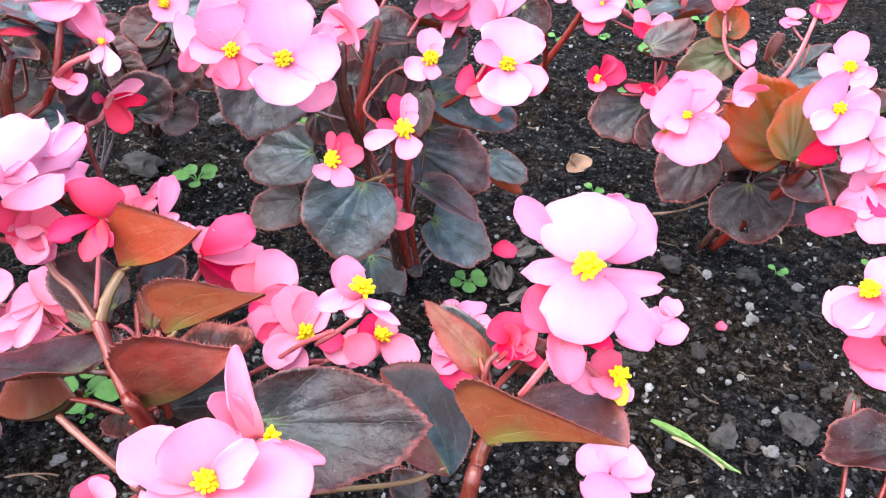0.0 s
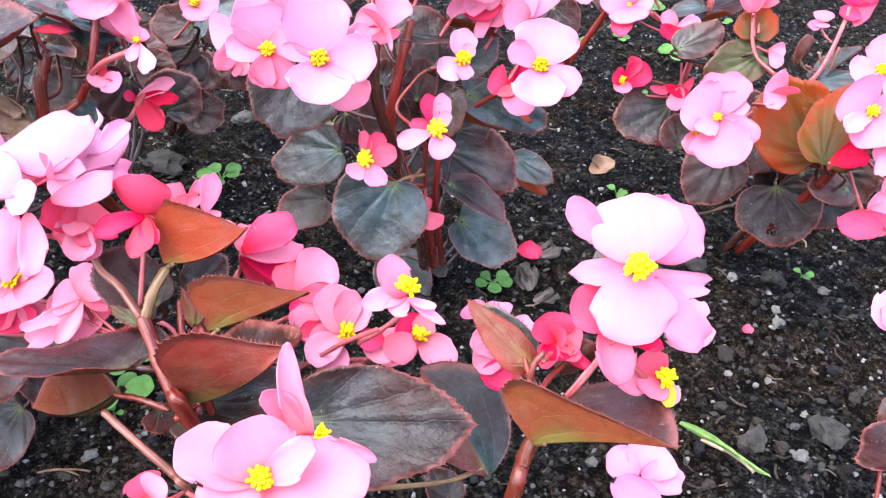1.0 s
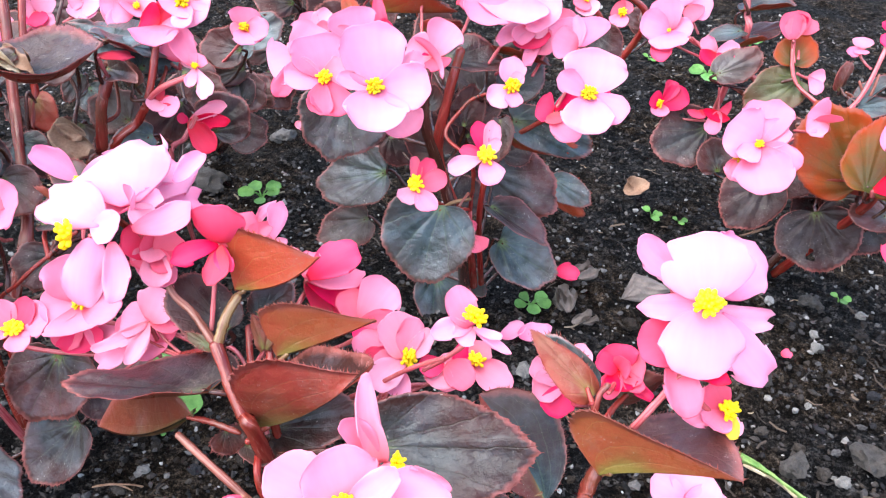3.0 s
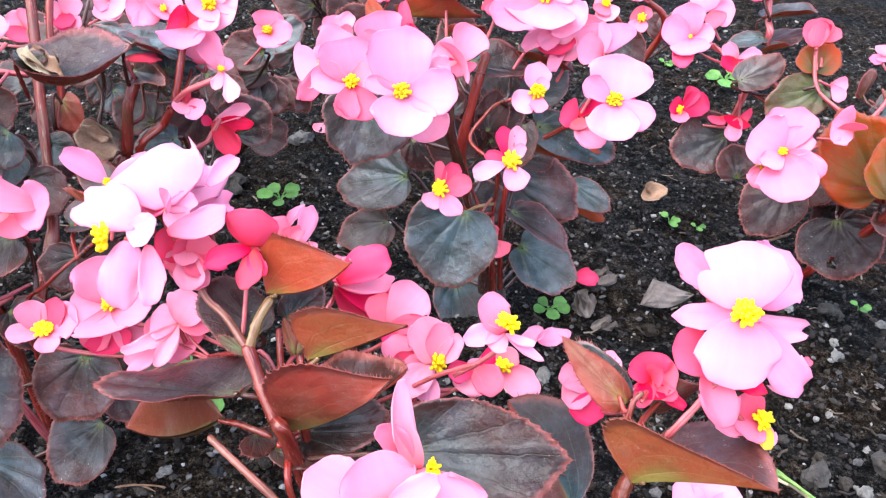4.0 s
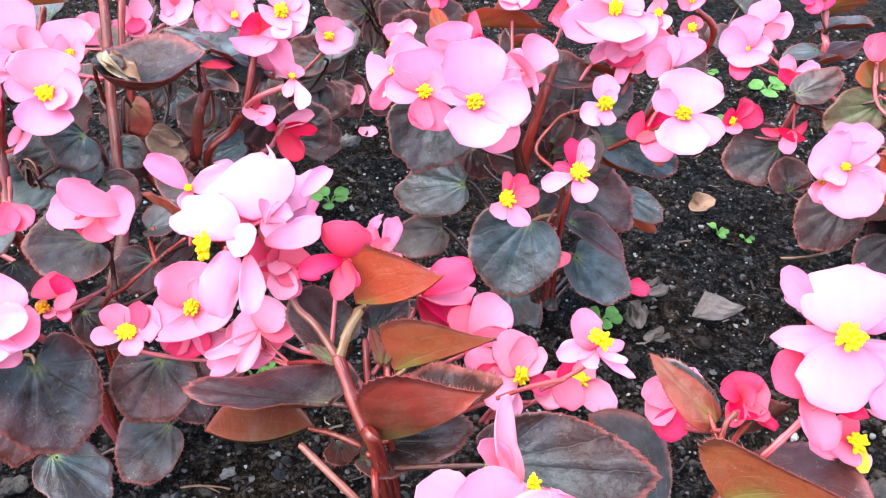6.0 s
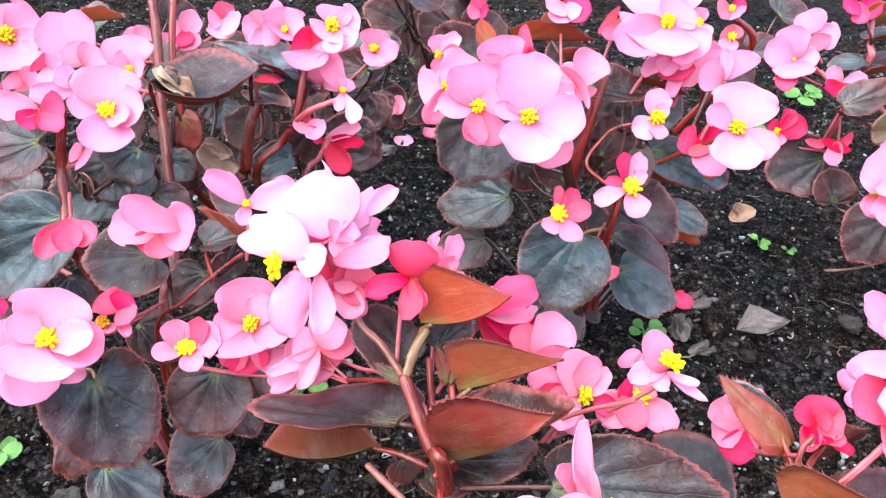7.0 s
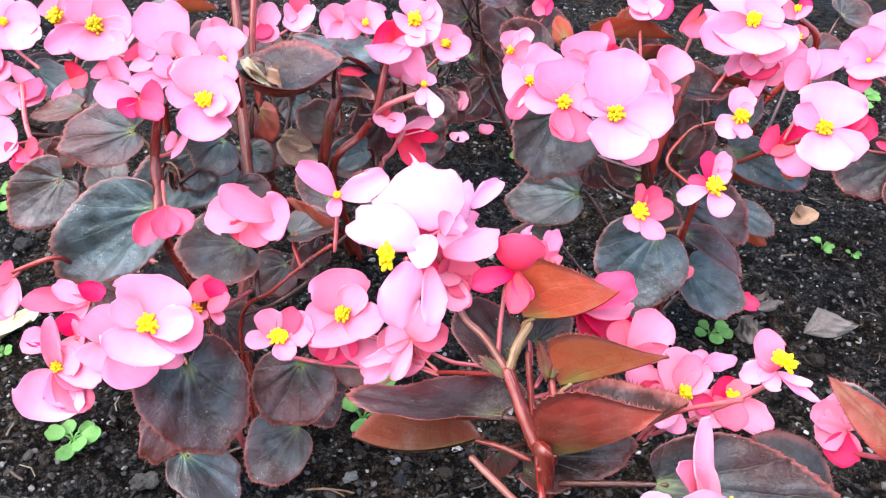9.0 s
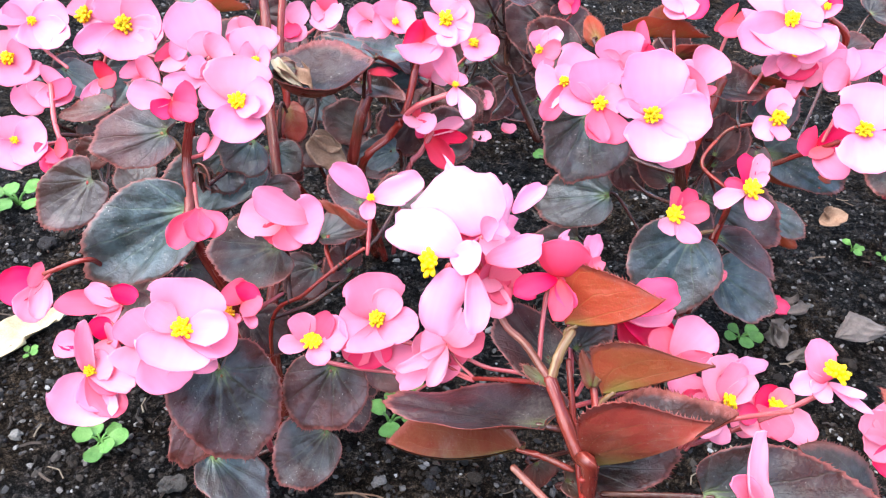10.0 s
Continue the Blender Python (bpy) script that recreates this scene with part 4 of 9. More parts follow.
front.flower((-0.0945, 0.2618, 0.1879), (-0.28, 0.23, -0.93), root=(-0.0965, 0.248, 0.1583)).petal((-0.0937, 0.2607, 0.2054), (0.1, -0.6, 0.79), 0.02, "r", cup=-0.3, full=0.55, bend=-0.08, open_by=0).petal((-0.084, 0.2735, 0.1941), (0.2, -0.6, 0.77), 0.013, "r", cup=-0.2, full=0.6, open_by=0).petal((-0.0787, 0.2751, 0.1885), (0.3, -0.6, 0.74), 0.0075, "r", cup=0.4, full=0.62, open_by=0).petal((-0.0914, 0.324, 0.1666), (0.2, -0.8, 0.5), 0.005, "p", cup=0.4, full=0.5, base=(-0.0916, 0.2967, 0.174), open_by=0).petal((-0.1093, 0.2526, 0.1846), (-0.1, -0.5, 0.86), 0.01, "r", cup=-0.2, full=0.6, bend=-0.1, open_by=0).petal((-0.0923, 0.2437, 0.1829), (0, -0.75, 0.66), 0.0095, "d", cup=0.4, full=0.6, open_by=0).petal((-0.0875, 0.2498, 0.1842), (0.2, -0.75, 0.63), 0.007, "r", cup=0.4, full=0.6, open_by=0)
front.flower((-0.0671, 0.2765, 0.163), (-0.2, 0.24, -0.95), root=(-0.0806, 0.2486, 0.144)).petal((-0.0475, 0.2858, 0.1735), (0.1, -0.6, 0.79), 0.0155, "r", cup=-0.2, full=0.66, bend=-0.06, open_by=0).petal((-0.0453, 0.2875, 0.1584), (0.1, -0.5, 0.86), 0.011, "p", cup=0.2, full=0.62, open_by=0).petal((-0.0437, 0.2884, 0.1439), (0.2, -0.75, 0.63), 0.015, "r", cup=0.2, full=0.64, open_by=0).petal((-0.0539, 0.2853, 0.1377), (0.1, -0.75, 0.66), 0.012, "r", cup=0.3, full=0.6, open_by=0).petal((-0.0658, 0.2841, 0.172), (0, -0.6, 0.8), 0.01, "p", cup=0.3, full=0.6, open_by=0)
front.flower((-0.0456, 0.2706, 0.1482), (-0.14, 0.22, -0.97), root=(-0.0803, 0.2461, 0.1406)).petal((-0.0342, 0.2816, 0.1608), (0.21, -0.55, 0.81), 0.0194, "p", cup=0.3, full=0.68).petal((-0.0525, 0.2816, 0.1552), (0.21, -0.55, 0.81), 0.0132, "r").petal((-0.0398, 0.2656, 0.1438), (0.21, -0.55, 0.81), 0.0121, "r").petal((-0.0303, 0.2703, 0.1521), (0.21, -0.55, 0.81), 0.0088, "r")
front.flower((-0.0845, 0.2868, 0.1701), (-0.24, 0.25, -0.94), root=(-0.0836, 0.2535, 0.1505)).petal((-0.0819, 0.2983, 0.1839), (0.32, -0.59, 0.74), 0.0088, "w", cup=0.3, full=0.7).petal((-0.0766, 0.2867, 0.1727), (0.32, -0.59, 0.74), 0.0053, "w").petal((-0.0685, 0.281, 0.1681), (0.32, -0.59, 0.74), 0.0066, "p")
front.flower((-0.1183, 0.259, 0.1798), (-0.34, 0.2, -0.92), root=(-0.1122, 0.2556, 0.1703)).petal((-0.1279, 0.2679, 0.1898), (0.44, -0.53, 0.72), 0.0180, "r").petal((-0.1092, 0.2647, 0.1863), (0.44, -0.53, 0.72), 0.0140, "r").petal((-0.1244, 0.2541, 0.1779), (0.44, -0.53, 0.72), 0.0140, "p").petal((-0.1123, 0.2496, 0.1749), (0.44, -0.53, 0.72), 0.0120, "p")
front.flower((-0.0248, 0.2583, 0.1424), (-0.09, 0.2, -0.98), root=(-0.035, 0.251, 0.1219)).petal((-0.0335, 0.2663, 0.1574), (0.15, -0.53, 0.83), 0.0172, "p", cup=0.4).petal((-0.0225, 0.2671, 0.156), (0.15, -0.53, 0.83), 0.0112, "p").petal((-0.0366, 0.2459, 0.1362), (0.15, -0.53, 0.83), 0.0133, "w", cup=0.4, full=0.66).petal((-0.0471, 0.2642, 0.1443), (0.15, -0.53, 0.83), 0.0151, "p").petal((-0.0162, 0.2647, 0.1524), (0.15, -0.53, 0.83), 0.0086, "p").stamens((0.52, -0.41, 0.75), 0.0041, 0.0015)
front.flower((-0.0004, 0.2436, 0.1752), (-0.04, 0.24, -0.97), root=(-0.0167, 0.2429, 0.1527)).petal((-0.0089, 0.2509, 0.1859), (0.08, -0.58, 0.81), 0.0119, "p", cup=0.4, full=0.5).petal((-0.0152, 0.2381, 0.1742), (0.08, -0.58, 0.81), 0.0085, "w", cup=0.4, full=0.6).petal((0.0134, 0.2373, 0.1694), (0.08, -0.58, 0.81), 0.0038, "w", cup=0.2, full=0.6).petal((0.0101, 0.2395, 0.1747), (0.08, -0.58, 0.81), 0.0038, "w", cup=0.2, full=0.6).petal((-0.0054, 0.2381, 0.1714), (0.08, -0.58, 0.81), 0.0096, "p").stamens((0.1, -0.15, 0.98), 0.0046, 0.005)
front.flower((0.0029, 0.2804, 0.1224), (-0.02, 0.21, -0.98), root=(-0.0224, 0.2568, 0.1296)).petal((-0.0143, 0.2733, 0.1139), (0.05, -0.54, 0.84), 0.0166, "p").petal((0.019, 0.2722, 0.1142), (0.05, -0.54, 0.84), 0.0147, "p", cup=0.4).petal((-0.0059, 0.2827, 0.1284), (0.05, -0.54, 0.84), 0.0166, "r", cup=0.3).petal((0.0057, 0.2842, 0.1313), (0.05, -0.54, 0.84), 0.0104, "p").petal((-0.0074, 0.276, 0.125), (0.05, -0.54, 0.84), 0.0142, "r").stamens((0.17, -0.22, 0.96), 0.0043, 0.0015)
front.flower((-0.0098, 0.2627, 0.1373), (-0.05, 0.2, -0.98), root=(-0.0329, 0.2524, 0.1238)).petal((-0.0134, 0.2558, 0.13), (0.1, -0.53, 0.84), 0.0132, "p").petal((0.0019, 0.2569, 0.1319), (0.1, -0.53, 0.84), 0.0132, "r").petal((-0.0202, 0.2589, 0.1369), (0.1, -0.53, 0.84), 0.0097, "r")
front.flower((-0.0287, 0.2576, 0.1374), (-0.1, 0.19, -0.98), root=(-0.0372, 0.2509, 0.1218)).petal((-0.0375, 0.2575, 0.136), (0.16, -0.52, 0.84), 0.0130, "r").petal((-0.0246, 0.2463, 0.1324), (0.16, -0.52, 0.84), 0.0109, "w").petal((-0.0425, 0.2579, 0.1417), (0.16, -0.52, 0.84), 0.0109, "r")
front.flower((-0.0322, 0.1689, 0.1708), (-0.15, 0.08, -0.99), root=(-0.0489, 0.1703, 0.1309)).petal((-0.0558, 0.1735, 0.1773), (0.23, -0.37, 0.9), 0.0180, "p", cup=0.3, full=0.62).petal((-0.039, 0.179, 0.1823), (0.23, -0.37, 0.9), 0.0226, "p", cup=0.3, full=0.6).petal((-0.0028, 0.1658, 0.176), (0.23, -0.37, 0.9), 0.0211, "p", cup=0.3, full=0.58).petal((-0.0386, 0.1554, 0.1645), (0.23, -0.37, 0.9), 0.0271, "p", cup=0.3).petal((-0.0184, 0.1714, 0.185), (0.23, -0.37, 0.9), 0.0105, "w", cup=0.4, full=0.62).petal((-0.0077, 0.1616, 0.1664), (0.23, -0.37, 0.9), 0.0180, "p").stamens((0.26, -0.2, 0.94), 0.0042, 0.0015)
front.flower((-0.0254, 0.1917, 0.1616), (-0.12, 0.11, -0.99), root=(-0.0255, 0.1918, 0.1563)).petal((-0.0327, 0.2059, 0.1848), (0.18, -0.42, 0.89), 0.0084, "p", cup=0.7, full=0.4).petal((-0.0032, 0.1851, 0.1605), (0.18, -0.42, 0.89), 0.0070, "p", cup=0.5, full=0.45).petal((-0.0386, 0.1963, 0.174), (0.18, -0.42, 0.89), 0.0097, "p", cup=0.6, full=0.6).petal((-0.0323, 0.1861, 0.1653), (0.18, -0.42, 0.89), 0.0117, "p").petal((-0.021, 0.1863, 0.1637), (0.18, -0.42, 0.89), 0.0084, "p").stamens((0.78, -0.21, 0.6), 0.0034, 0.006)
front.flower((-0.0677, 0.174, 0.1527), (-0.23, 0.05, -0.97), root=(-0.0659, 0.1898, 0.132)).petal((-0.0717, 0.1778, 0.1563), (0.33, -0.33, 0.89), 0.0113, "r").petal((-0.0641, 0.1773, 0.1566), (0.33, -0.33, 0.89), 0.0097, "p").petal((-0.064, 0.1676, 0.1504), (0.33, -0.33, 0.89), 0.0129, "r")
front.flower((-0.0544, 0.184, 0.141), (-0.18, 0.06, -0.98), root=(-0.0642, 0.1899, 0.1321)).petal((-0.0566, 0.1814, 0.1378), (0.27, -0.35, 0.9), 0.0069, "p").petal((-0.0507, 0.1807, 0.1409), (0.27, -0.35, 0.9), 0.0052, "p").stamens((0.26, -0.31, 0.91), 0.0021, 0.0015)
front.flower((-0.1678, 0.2831, 0.1333), (-0.06, 0.22, -0.97), root=(-0.1333, 0.281, 0.1251)).petal((-0.1745, 0.2935, 0.1495), (0.15, -0.55, 0.82), 0.0276, "p", cup=0.3, full=0.62).petal((-0.1592, 0.273, 0.1274), (0.15, -0.55, 0.82), 0.0345, "p", cup=0.3, full=0.6).petal((-0.1833, 0.2768, 0.1319), (0.15, -0.55, 0.82), 0.0173, "p").petal((-0.1483, 0.2817, 0.1328), (0.15, -0.55, 0.82), 0.0177, "p").petal((-0.1599, 0.2909, 0.1437), (0.15, -0.55, 0.82), 0.0148, "p").stamens((0.14, -0.51, 0.85), 0.0042, 0.0015)
front.flower((-0.1937, 0.2724, 0.1243), (-0.12, 0.19, -0.98), root=(-0.1576, 0.2776, 0.1088)).petal((-0.2078, 0.2667, 0.1243), (0.21, -0.51, 0.84), 0.0094, "p", cup=0.4, full=0.62).petal((-0.2029, 0.2751, 0.135), (0.21, -0.51, 0.84), 0.0123, "p", cup=0.4, full=0.62).petal((-0.1849, 0.2621, 0.1218), (0.21, -0.51, 0.84), 0.0113, "p", cup=0.4, full=0.65).petal((-0.1781, 0.2763, 0.1302), (0.21, -0.51, 0.84), 0.0173, "p").petal((-0.1876, 0.2804, 0.1353), (0.21, -0.51, 0.84), 0.0111, "r").stamens((0.16, -0.33, 0.93), 0.0049, 0.0015, flat=0.7)
front.flower((-0.1722, 0.2841, 0.1204), (-0.07, 0.2, -0.98), root=(-0.1355, 0.2812, 0.1175)).petal((-0.1672, 0.2747, 0.1102), (0.15, -0.53, 0.84), 0.0202, "r", cup=0.4, full=0.65).petal((-0.1788, 0.2745, 0.1122), (0.15, -0.53, 0.84), 0.0152, "r").petal((-0.1476, 0.279, 0.1133), (0.15, -0.53, 0.84), 0.0167, "p", cup=0.3, full=0.7)
front.flower((-0.1351, 0.2747, 0.1339), (0.01, 0.22, -0.98), root=(-0.1319, 0.2753, 0.1172)).petal((-0.1518, 0.2582, 0.1188), (0.06, -0.54, 0.84), 0.0119, "p", cup=0.4, full=0.7).petal((-0.1462, 0.2749, 0.1345), (0.06, -0.54, 0.84), 0.0167, "p").petal((-0.1276, 0.2838, 0.1435), (0.06, -0.54, 0.84), 0.0191, "p").petal((-0.1193, 0.2821, 0.1338), (0.06, -0.54, 0.84), 0.0143, "r").petal((-0.1386, 0.2579, 0.123), (0.06, -0.54, 0.84), 0.0081, "p").petal((-0.1535, 0.26, 0.1273), (0.06, -0.54, 0.84), 0.0072, "p")
front.flower((-0.1417, 0.2771, 0.124), (-0.32, 0.15, -0.94), root=(-0.1317, 0.2719, 0.117)).petal((-0.145, 0.2691, 0.1152), (0.43, -0.47, 0.78), 0.0164, "p").petal((-0.1291, 0.2728, 0.1196), (0.43, -0.47, 0.78), 0.0188, "p").petal((-0.1277, 0.285, 0.1278), (0.43, -0.47, 0.78), 0.0188, "r").petal((-0.1501, 0.279, 0.1309), (0.43, -0.47, 0.78), 0.0141, "p")
front.stem([(-0.1219, 0.2704, 0.1204), (-0.133, 0.2729, 0.1227), (-0.1435, 0.2736, 0.1291)], 0.0007, 0.0005, "p")
front.stem([(-0.122, 0.2709, 0.1211), (-0.1309, 0.2754, 0.1255), (-0.1371, 0.2801, 0.1331)], 0.0007, 0.0005, "p")
front.stem([(-0.1218, 0.27, 0.1198), (-0.1338, 0.271, 0.1203), (-0.1448, 0.2631, 0.1153)], 0.0007, 0.0005, "p")
front.stem([(-0.1219, 0.2707, 0.1207), (-0.1115, 0.2595, 0.1339), (-0.0943, 0.2405, 0.1555)], 0.0009, 0.0011, "r")
front.leaf((-0.0766, 0.2454, 0.1535), (-0.0817, 0.252, 0.1633), (0.09, 0.85, -0.52), 0.0050, "o", "g", fold=(10, 10), free=True)
front.leaf((-0.0753, 0.2454, 0.1532), (-0.0746, 0.2511, 0.1607), (0.02, 0.79, -0.61), 0.0037, "o", "g", fold=(10, 10), free=True)
front.leaf((-0.0929, 0.2381, 0.1588), (-0.1023, 0.2398, 0.1629), (0.31, -0.41, 0.86), 0.0053, "o", "g", fold=(10, 10), free=True)

# small front begonia that carries the largest flower
small = Plant((0.0336, 0.2218, 0), "young pink begonia with one wide-open flower and olive leaves")
small.stem([(0.0336, 0.2218, 0), (0.0398, 0.2006, 0.1242), (0.0422, 0.2055, 0.1407), (0.0456, 0.2103, 0.1505)], 0.0030, 0.0024, "o", "brick-red stem")
small.stem([(0.0456, 0.2103, 0.1505), (0.0417, 0.2152, 0.157), (0.043, 0.2229, 0.1674), (0.046, 0.2258, 0.1712)], 0.0013, 0.0009, "o")
small.stem([(0.0464, 0.2101, 0.1502), (0.0539, 0.2131, 0.1659), (0.0654, 0.2192, 0.1857), (0.0687, 0.2238, 0.2002)], 0.0012, 0.0011, "p")
small.folded((0.0445, 0.2054, 0.1507), (0.086, 0.1978, 0.1636), (0.0605, 0.2013, 0.1618), ((0.011, 0.2213, 0.1821), (0.0587, 0.2014, 0.1753)), ((0.053, 0.2433, 0.1528), (0.0979, 0.231, 0.1646)), (-0.06, 0.11, 0.99), "k", "o", via=(0.0456, 0.2103, 0.1505))
small.leaf((0.0434, 0.2317, 0.1591), (0.0214, 0.2512, 0.1686), (0.07, 0.5, -0.86), 0.0127, "k", "b", fold=(12, 12), wave=0.01, lobe=0.06, wide=0.45, pucker=0.1, via=(0.0455, 0.2109, 0.1514))
small.leaf((0.0452, 0.2413, 0.1518), (0.0251, 0.2518, 0.1661), (0.12, -0.71, 0.7), 0.0141, "g", "b", fold=(10, 10), lobe=0.1, via=(0.0454, 0.2145, 0.1527))
small.leaf((0.052, 0.2318, 0.1592), (0.0669, 0.2371, 0.1662), (-0.17, 0.93, -0.34), 0.0115, "k", "k", fold=(15, 15), lobe=0.08, via=(0.0448, 0.2175, 0.1601))
small.leaf((0.0477, 0.211, 0.1515), (0.0387, 0.2173, 0.1598), (0.53, 0.85, -0.06), 0.0055, "g", "g", fold=(10, 10), lobe=0.05, via=(0.0456, 0.2101, 0.1502))
small.flower((0.0689, 0.2265, 0.2078), (0.18, 0.26, -0.95), root=(0.0687, 0.2238, 0.2002)).petal((0.094, 0.26, 0.2075), (0.0, -0.72, 0.69), 0.0245, "w", cup=0.2, full=0.6, base=(0.0729, 0.2325, 0.2088), open_by=0).petal((0.0666, 0.2414, 0.2249), (0, -0.85, 0.53), 0.0305, "w", cup=-0.15, full=0.58, ruffle=0.04, bend=0.0, base=(0.0689, 0.2275, 0.2078), open_by=0).petal((0.0945, 0.2222, 0.1822), (0.1, -0.6, 0.79), 0.015, "w", cup=-0.1, full=0.62, bend=-0.05, base=(0.0749, 0.2285, 0.2038), open_by=0).petal((0.0692, 0.214, 0.1885), (0, -0.55, 0.83), 0.0262, "w", cup=-0.15, full=0.56, bend=-0.03, base=(0.0689, 0.226, 0.2073), open_by=0).petal((0.0518, 0.2349, 0.198), (0.0, -0.72, 0.69), 0.009, "w", cup=0.3, full=0.55, base=(0.0679, 0.2255, 0.2078), open_by=0).petal((0.099, 0.2441, 0.191), (0.0, -0.72, 0.69), 0.0095, "w", cup=0.25, full=0.6, base=(0.0709, 0.2255, 0.2073), open_by=0).stamens((-0.05, -0.50, 0.86), 0.0051, 0.0015, flat=0.8)
small.flower((0.0601, 0.2339, 0.212), (0.16, 0.29, -0.95), root=(0.0665, 0.2227, 0.1919)).petal((0.0467, 0.2373, 0.2224), (-0.15, -0.64, 0.75), 0.0099, "w", cup=0.5, full=0.6).petal((0.053, 0.2362, 0.2151), (-0.15, -0.64, 0.75), 0.0068, "p")
small.flower((0.0663, 0.2277, 0.1903), (0.16, 0.23, -0.96), root=(0.0656, 0.2194, 0.1843)).petal((0.0519, 0.2269, 0.1878), (-0.17, -0.57, 0.8), 0.0173, "r", cup=0.3, full=0.6).petal((0.0798, 0.2219, 0.1845), (-0.17, -0.57, 0.8), 0.0141, "r").petal((0.0669, 0.2071, 0.1775), (-0.17, -0.57, 0.8), 0.0123, "r", cup=0.4, full=0.6).petal((0.08, 0.2163, 0.1839), (-0.17, -0.57, 0.8), 0.0070, "d")
small.flower((0.0851, 0.2242, 0.1655), (0.2, 0.18, -0.96), root=(0.068, 0.2201, 0.1802)).petal((0.0703, 0.2216, 0.1637), (-0.22, -0.5, 0.84), 0.0111, "p", cup=0.4).petal((0.0899, 0.2182, 0.1591), (-0.22, -0.5, 0.84), 0.0081, "w").petal((0.0794, 0.2295, 0.1721), (-0.22, -0.5, 0.84), 0.0111, "r").petal((0.0791, 0.2166, 0.1646), (-0.22, -0.5, 0.84), 0.0111, "p").petal((0.087, 0.2136, 0.1629), (-0.22, -0.5, 0.84), 0.0063, "y", cup=0.5, full=0.55).stamens((0.31, -0.42, 0.85), 0.0041, 0.0015)
small.flower((0.0514, 0.2376, 0.1669), (0.11, 0.21, -0.97), root=(0.0462, 0.2242, 0.1691)).petal((0.0631, 0.2291, 0.1617), (-0.1, -0.55, 0.83), 0.0050, "r", cup=0.6, full=0.6).petal((0.047, 0.228, 0.1613), (-0.1, -0.55, 0.83), 0.0077, "r", cup=0.7, full=0.6).petal((0.0536, 0.2359, 0.1726), (-0.1, -0.55, 0.83), 0.0085, "r", cup=0.8, full=0.6).petal((0.0499, 0.2434, 0.1737), (-0.1, -0.55, 0.83), 0.0146, "r", cup=0.4).petal((0.0602, 0.2362, 0.1685), (-0.1, -0.55, 0.83), 0.0135, "r", cup=0.4).petal((0.0427, 0.2376, 0.1713), (-0.1, -0.55, 0.83), 0.0085, "r").petal((0.0515, 0.2296, 0.1641), (-0.1, -0.55, 0.83), 0.0115, "d").petal((0.0589, 0.2295, 0.165), (-0.1, -0.55, 0.83), 0.0065, "r")
small.flower((0.0387, 0.2575, 0.1385), (0.07, 0.2, -0.98), root=(0.0433, 0.2233, 0.1645)).petal((0.0405, 0.2505, 0.1299), (-0.05, -0.53, 0.85), 0.0087, "p", cup=0.5, full=0.6).petal((0.045, 0.272, 0.1459), (-0.05, -0.53, 0.85), 0.0108, "p", cup=0.4, full=0.6).petal((0.0236, 0.2597, 0.1439), (-0.05, -0.53, 0.85), 0.0138, "p", cup=0.4, full=0.66).petal((0.0248, 0.2508, 0.1378), (-0.05, -0.53, 0.85), 0.0134, "p", cup=0.4, full=0.66).petal((0.0313, 0.2438, 0.1325), (-0.05, -0.53, 0.85), 0.0130, "r", cup=0.4, full=0.66).petal((0.0334, 0.2682, 0.1482), (-0.05, -0.53, 0.85), 0.0130, "p")

# middle begonia with many open flowers and grey-green leaves
middle = Plant((-0.004, 0.478, 0), "tall pink begonia with open flowers over dusty grey-green leaves")
middle.stem([(-0.004, 0.478, 0), (-0.0087, 0.4366, 0.0693), (-0.0229, 0.4395, 0.1151), (-0.0342, 0.4316, 0.1546), (-0.0356, 0.4358, 0.1853)], 0.0039, 0.0026, "k", "dark red stem")
middle.stem([(0.002, 0.482, 0), (-0.006, 0.445, 0.0723), (-0.0266, 0.4429, 0.128), (-0.0234, 0.4461, 0.1656), (-0.0186, 0.4536, 0.1923)], 0.0036, 0.0026, "r")
middle.stem([(-0.002, 0.472, 0), (-0.0051, 0.4303, 0.1026), (-0.0048, 0.4166, 0.1261), (-0.0072, 0.4126, 0.1458), (-0.0224, 0.4247, 0.1537), (-0.0156, 0.438, 0.1631), (-0.0073, 0.4421, 0.1702), (0.0112, 0.44, 0.1774)], 0.0013, 0.0009, "r")
middle.stem([(0.008, 0.482, 0), (0.0007, 0.4433, 0.0949), (0.0076, 0.4484, 0.1351), (0.0248, 0.4479, 0.1511), (0.0456, 0.4379, 0.171)], 0.0020, 0.0013, "r")
middle.stem([(-0.0051, 0.4303, 0.1026), (-0.0181, 0.4136, 0.1139), (-0.0328, 0.3979, 0.1313)], 0.0010, 0.0010, "r")
middle.leaf((-0.0215, 0.4081, 0.1182), (-0.0329, 0.3851, 0.0808), (0.08, -0.86, 0.51), 0.0540, "g", "k", fold=(10, 10), lobe=0.16, stalk="g", via=(-0.0061, 0.4213, 0.1157))
middle.leaf((-0.0626, 0.4802, 0.0935), (-0.1096, 0.484, 0.0756), (-0.3, -0.73, 0.62), 0.0419, "g", "k", fold=(10, 10))
middle.leaf((-0.0853, 0.4641, 0.1567), (-0.0925, 0.4404, 0.125), (0.23, -0.8, 0.55), 0.0545, "g", "k", fold=(10, 10), lobe=0.15)
middle.leaf((-0.0767, 0.4899, 0.0492), (-0.1102, 0.4799, 0.0361), (-0.09, -0.67, 0.74), 0.0330, "b", "b", fold=(10, 10))
middle.leaf((0.0005, 0.5055, 0.0867), (0.0531, 0.494, 0.071), (0.05, -0.71, 0.7), 0.0520, "k", "g", fold=(10, 10))
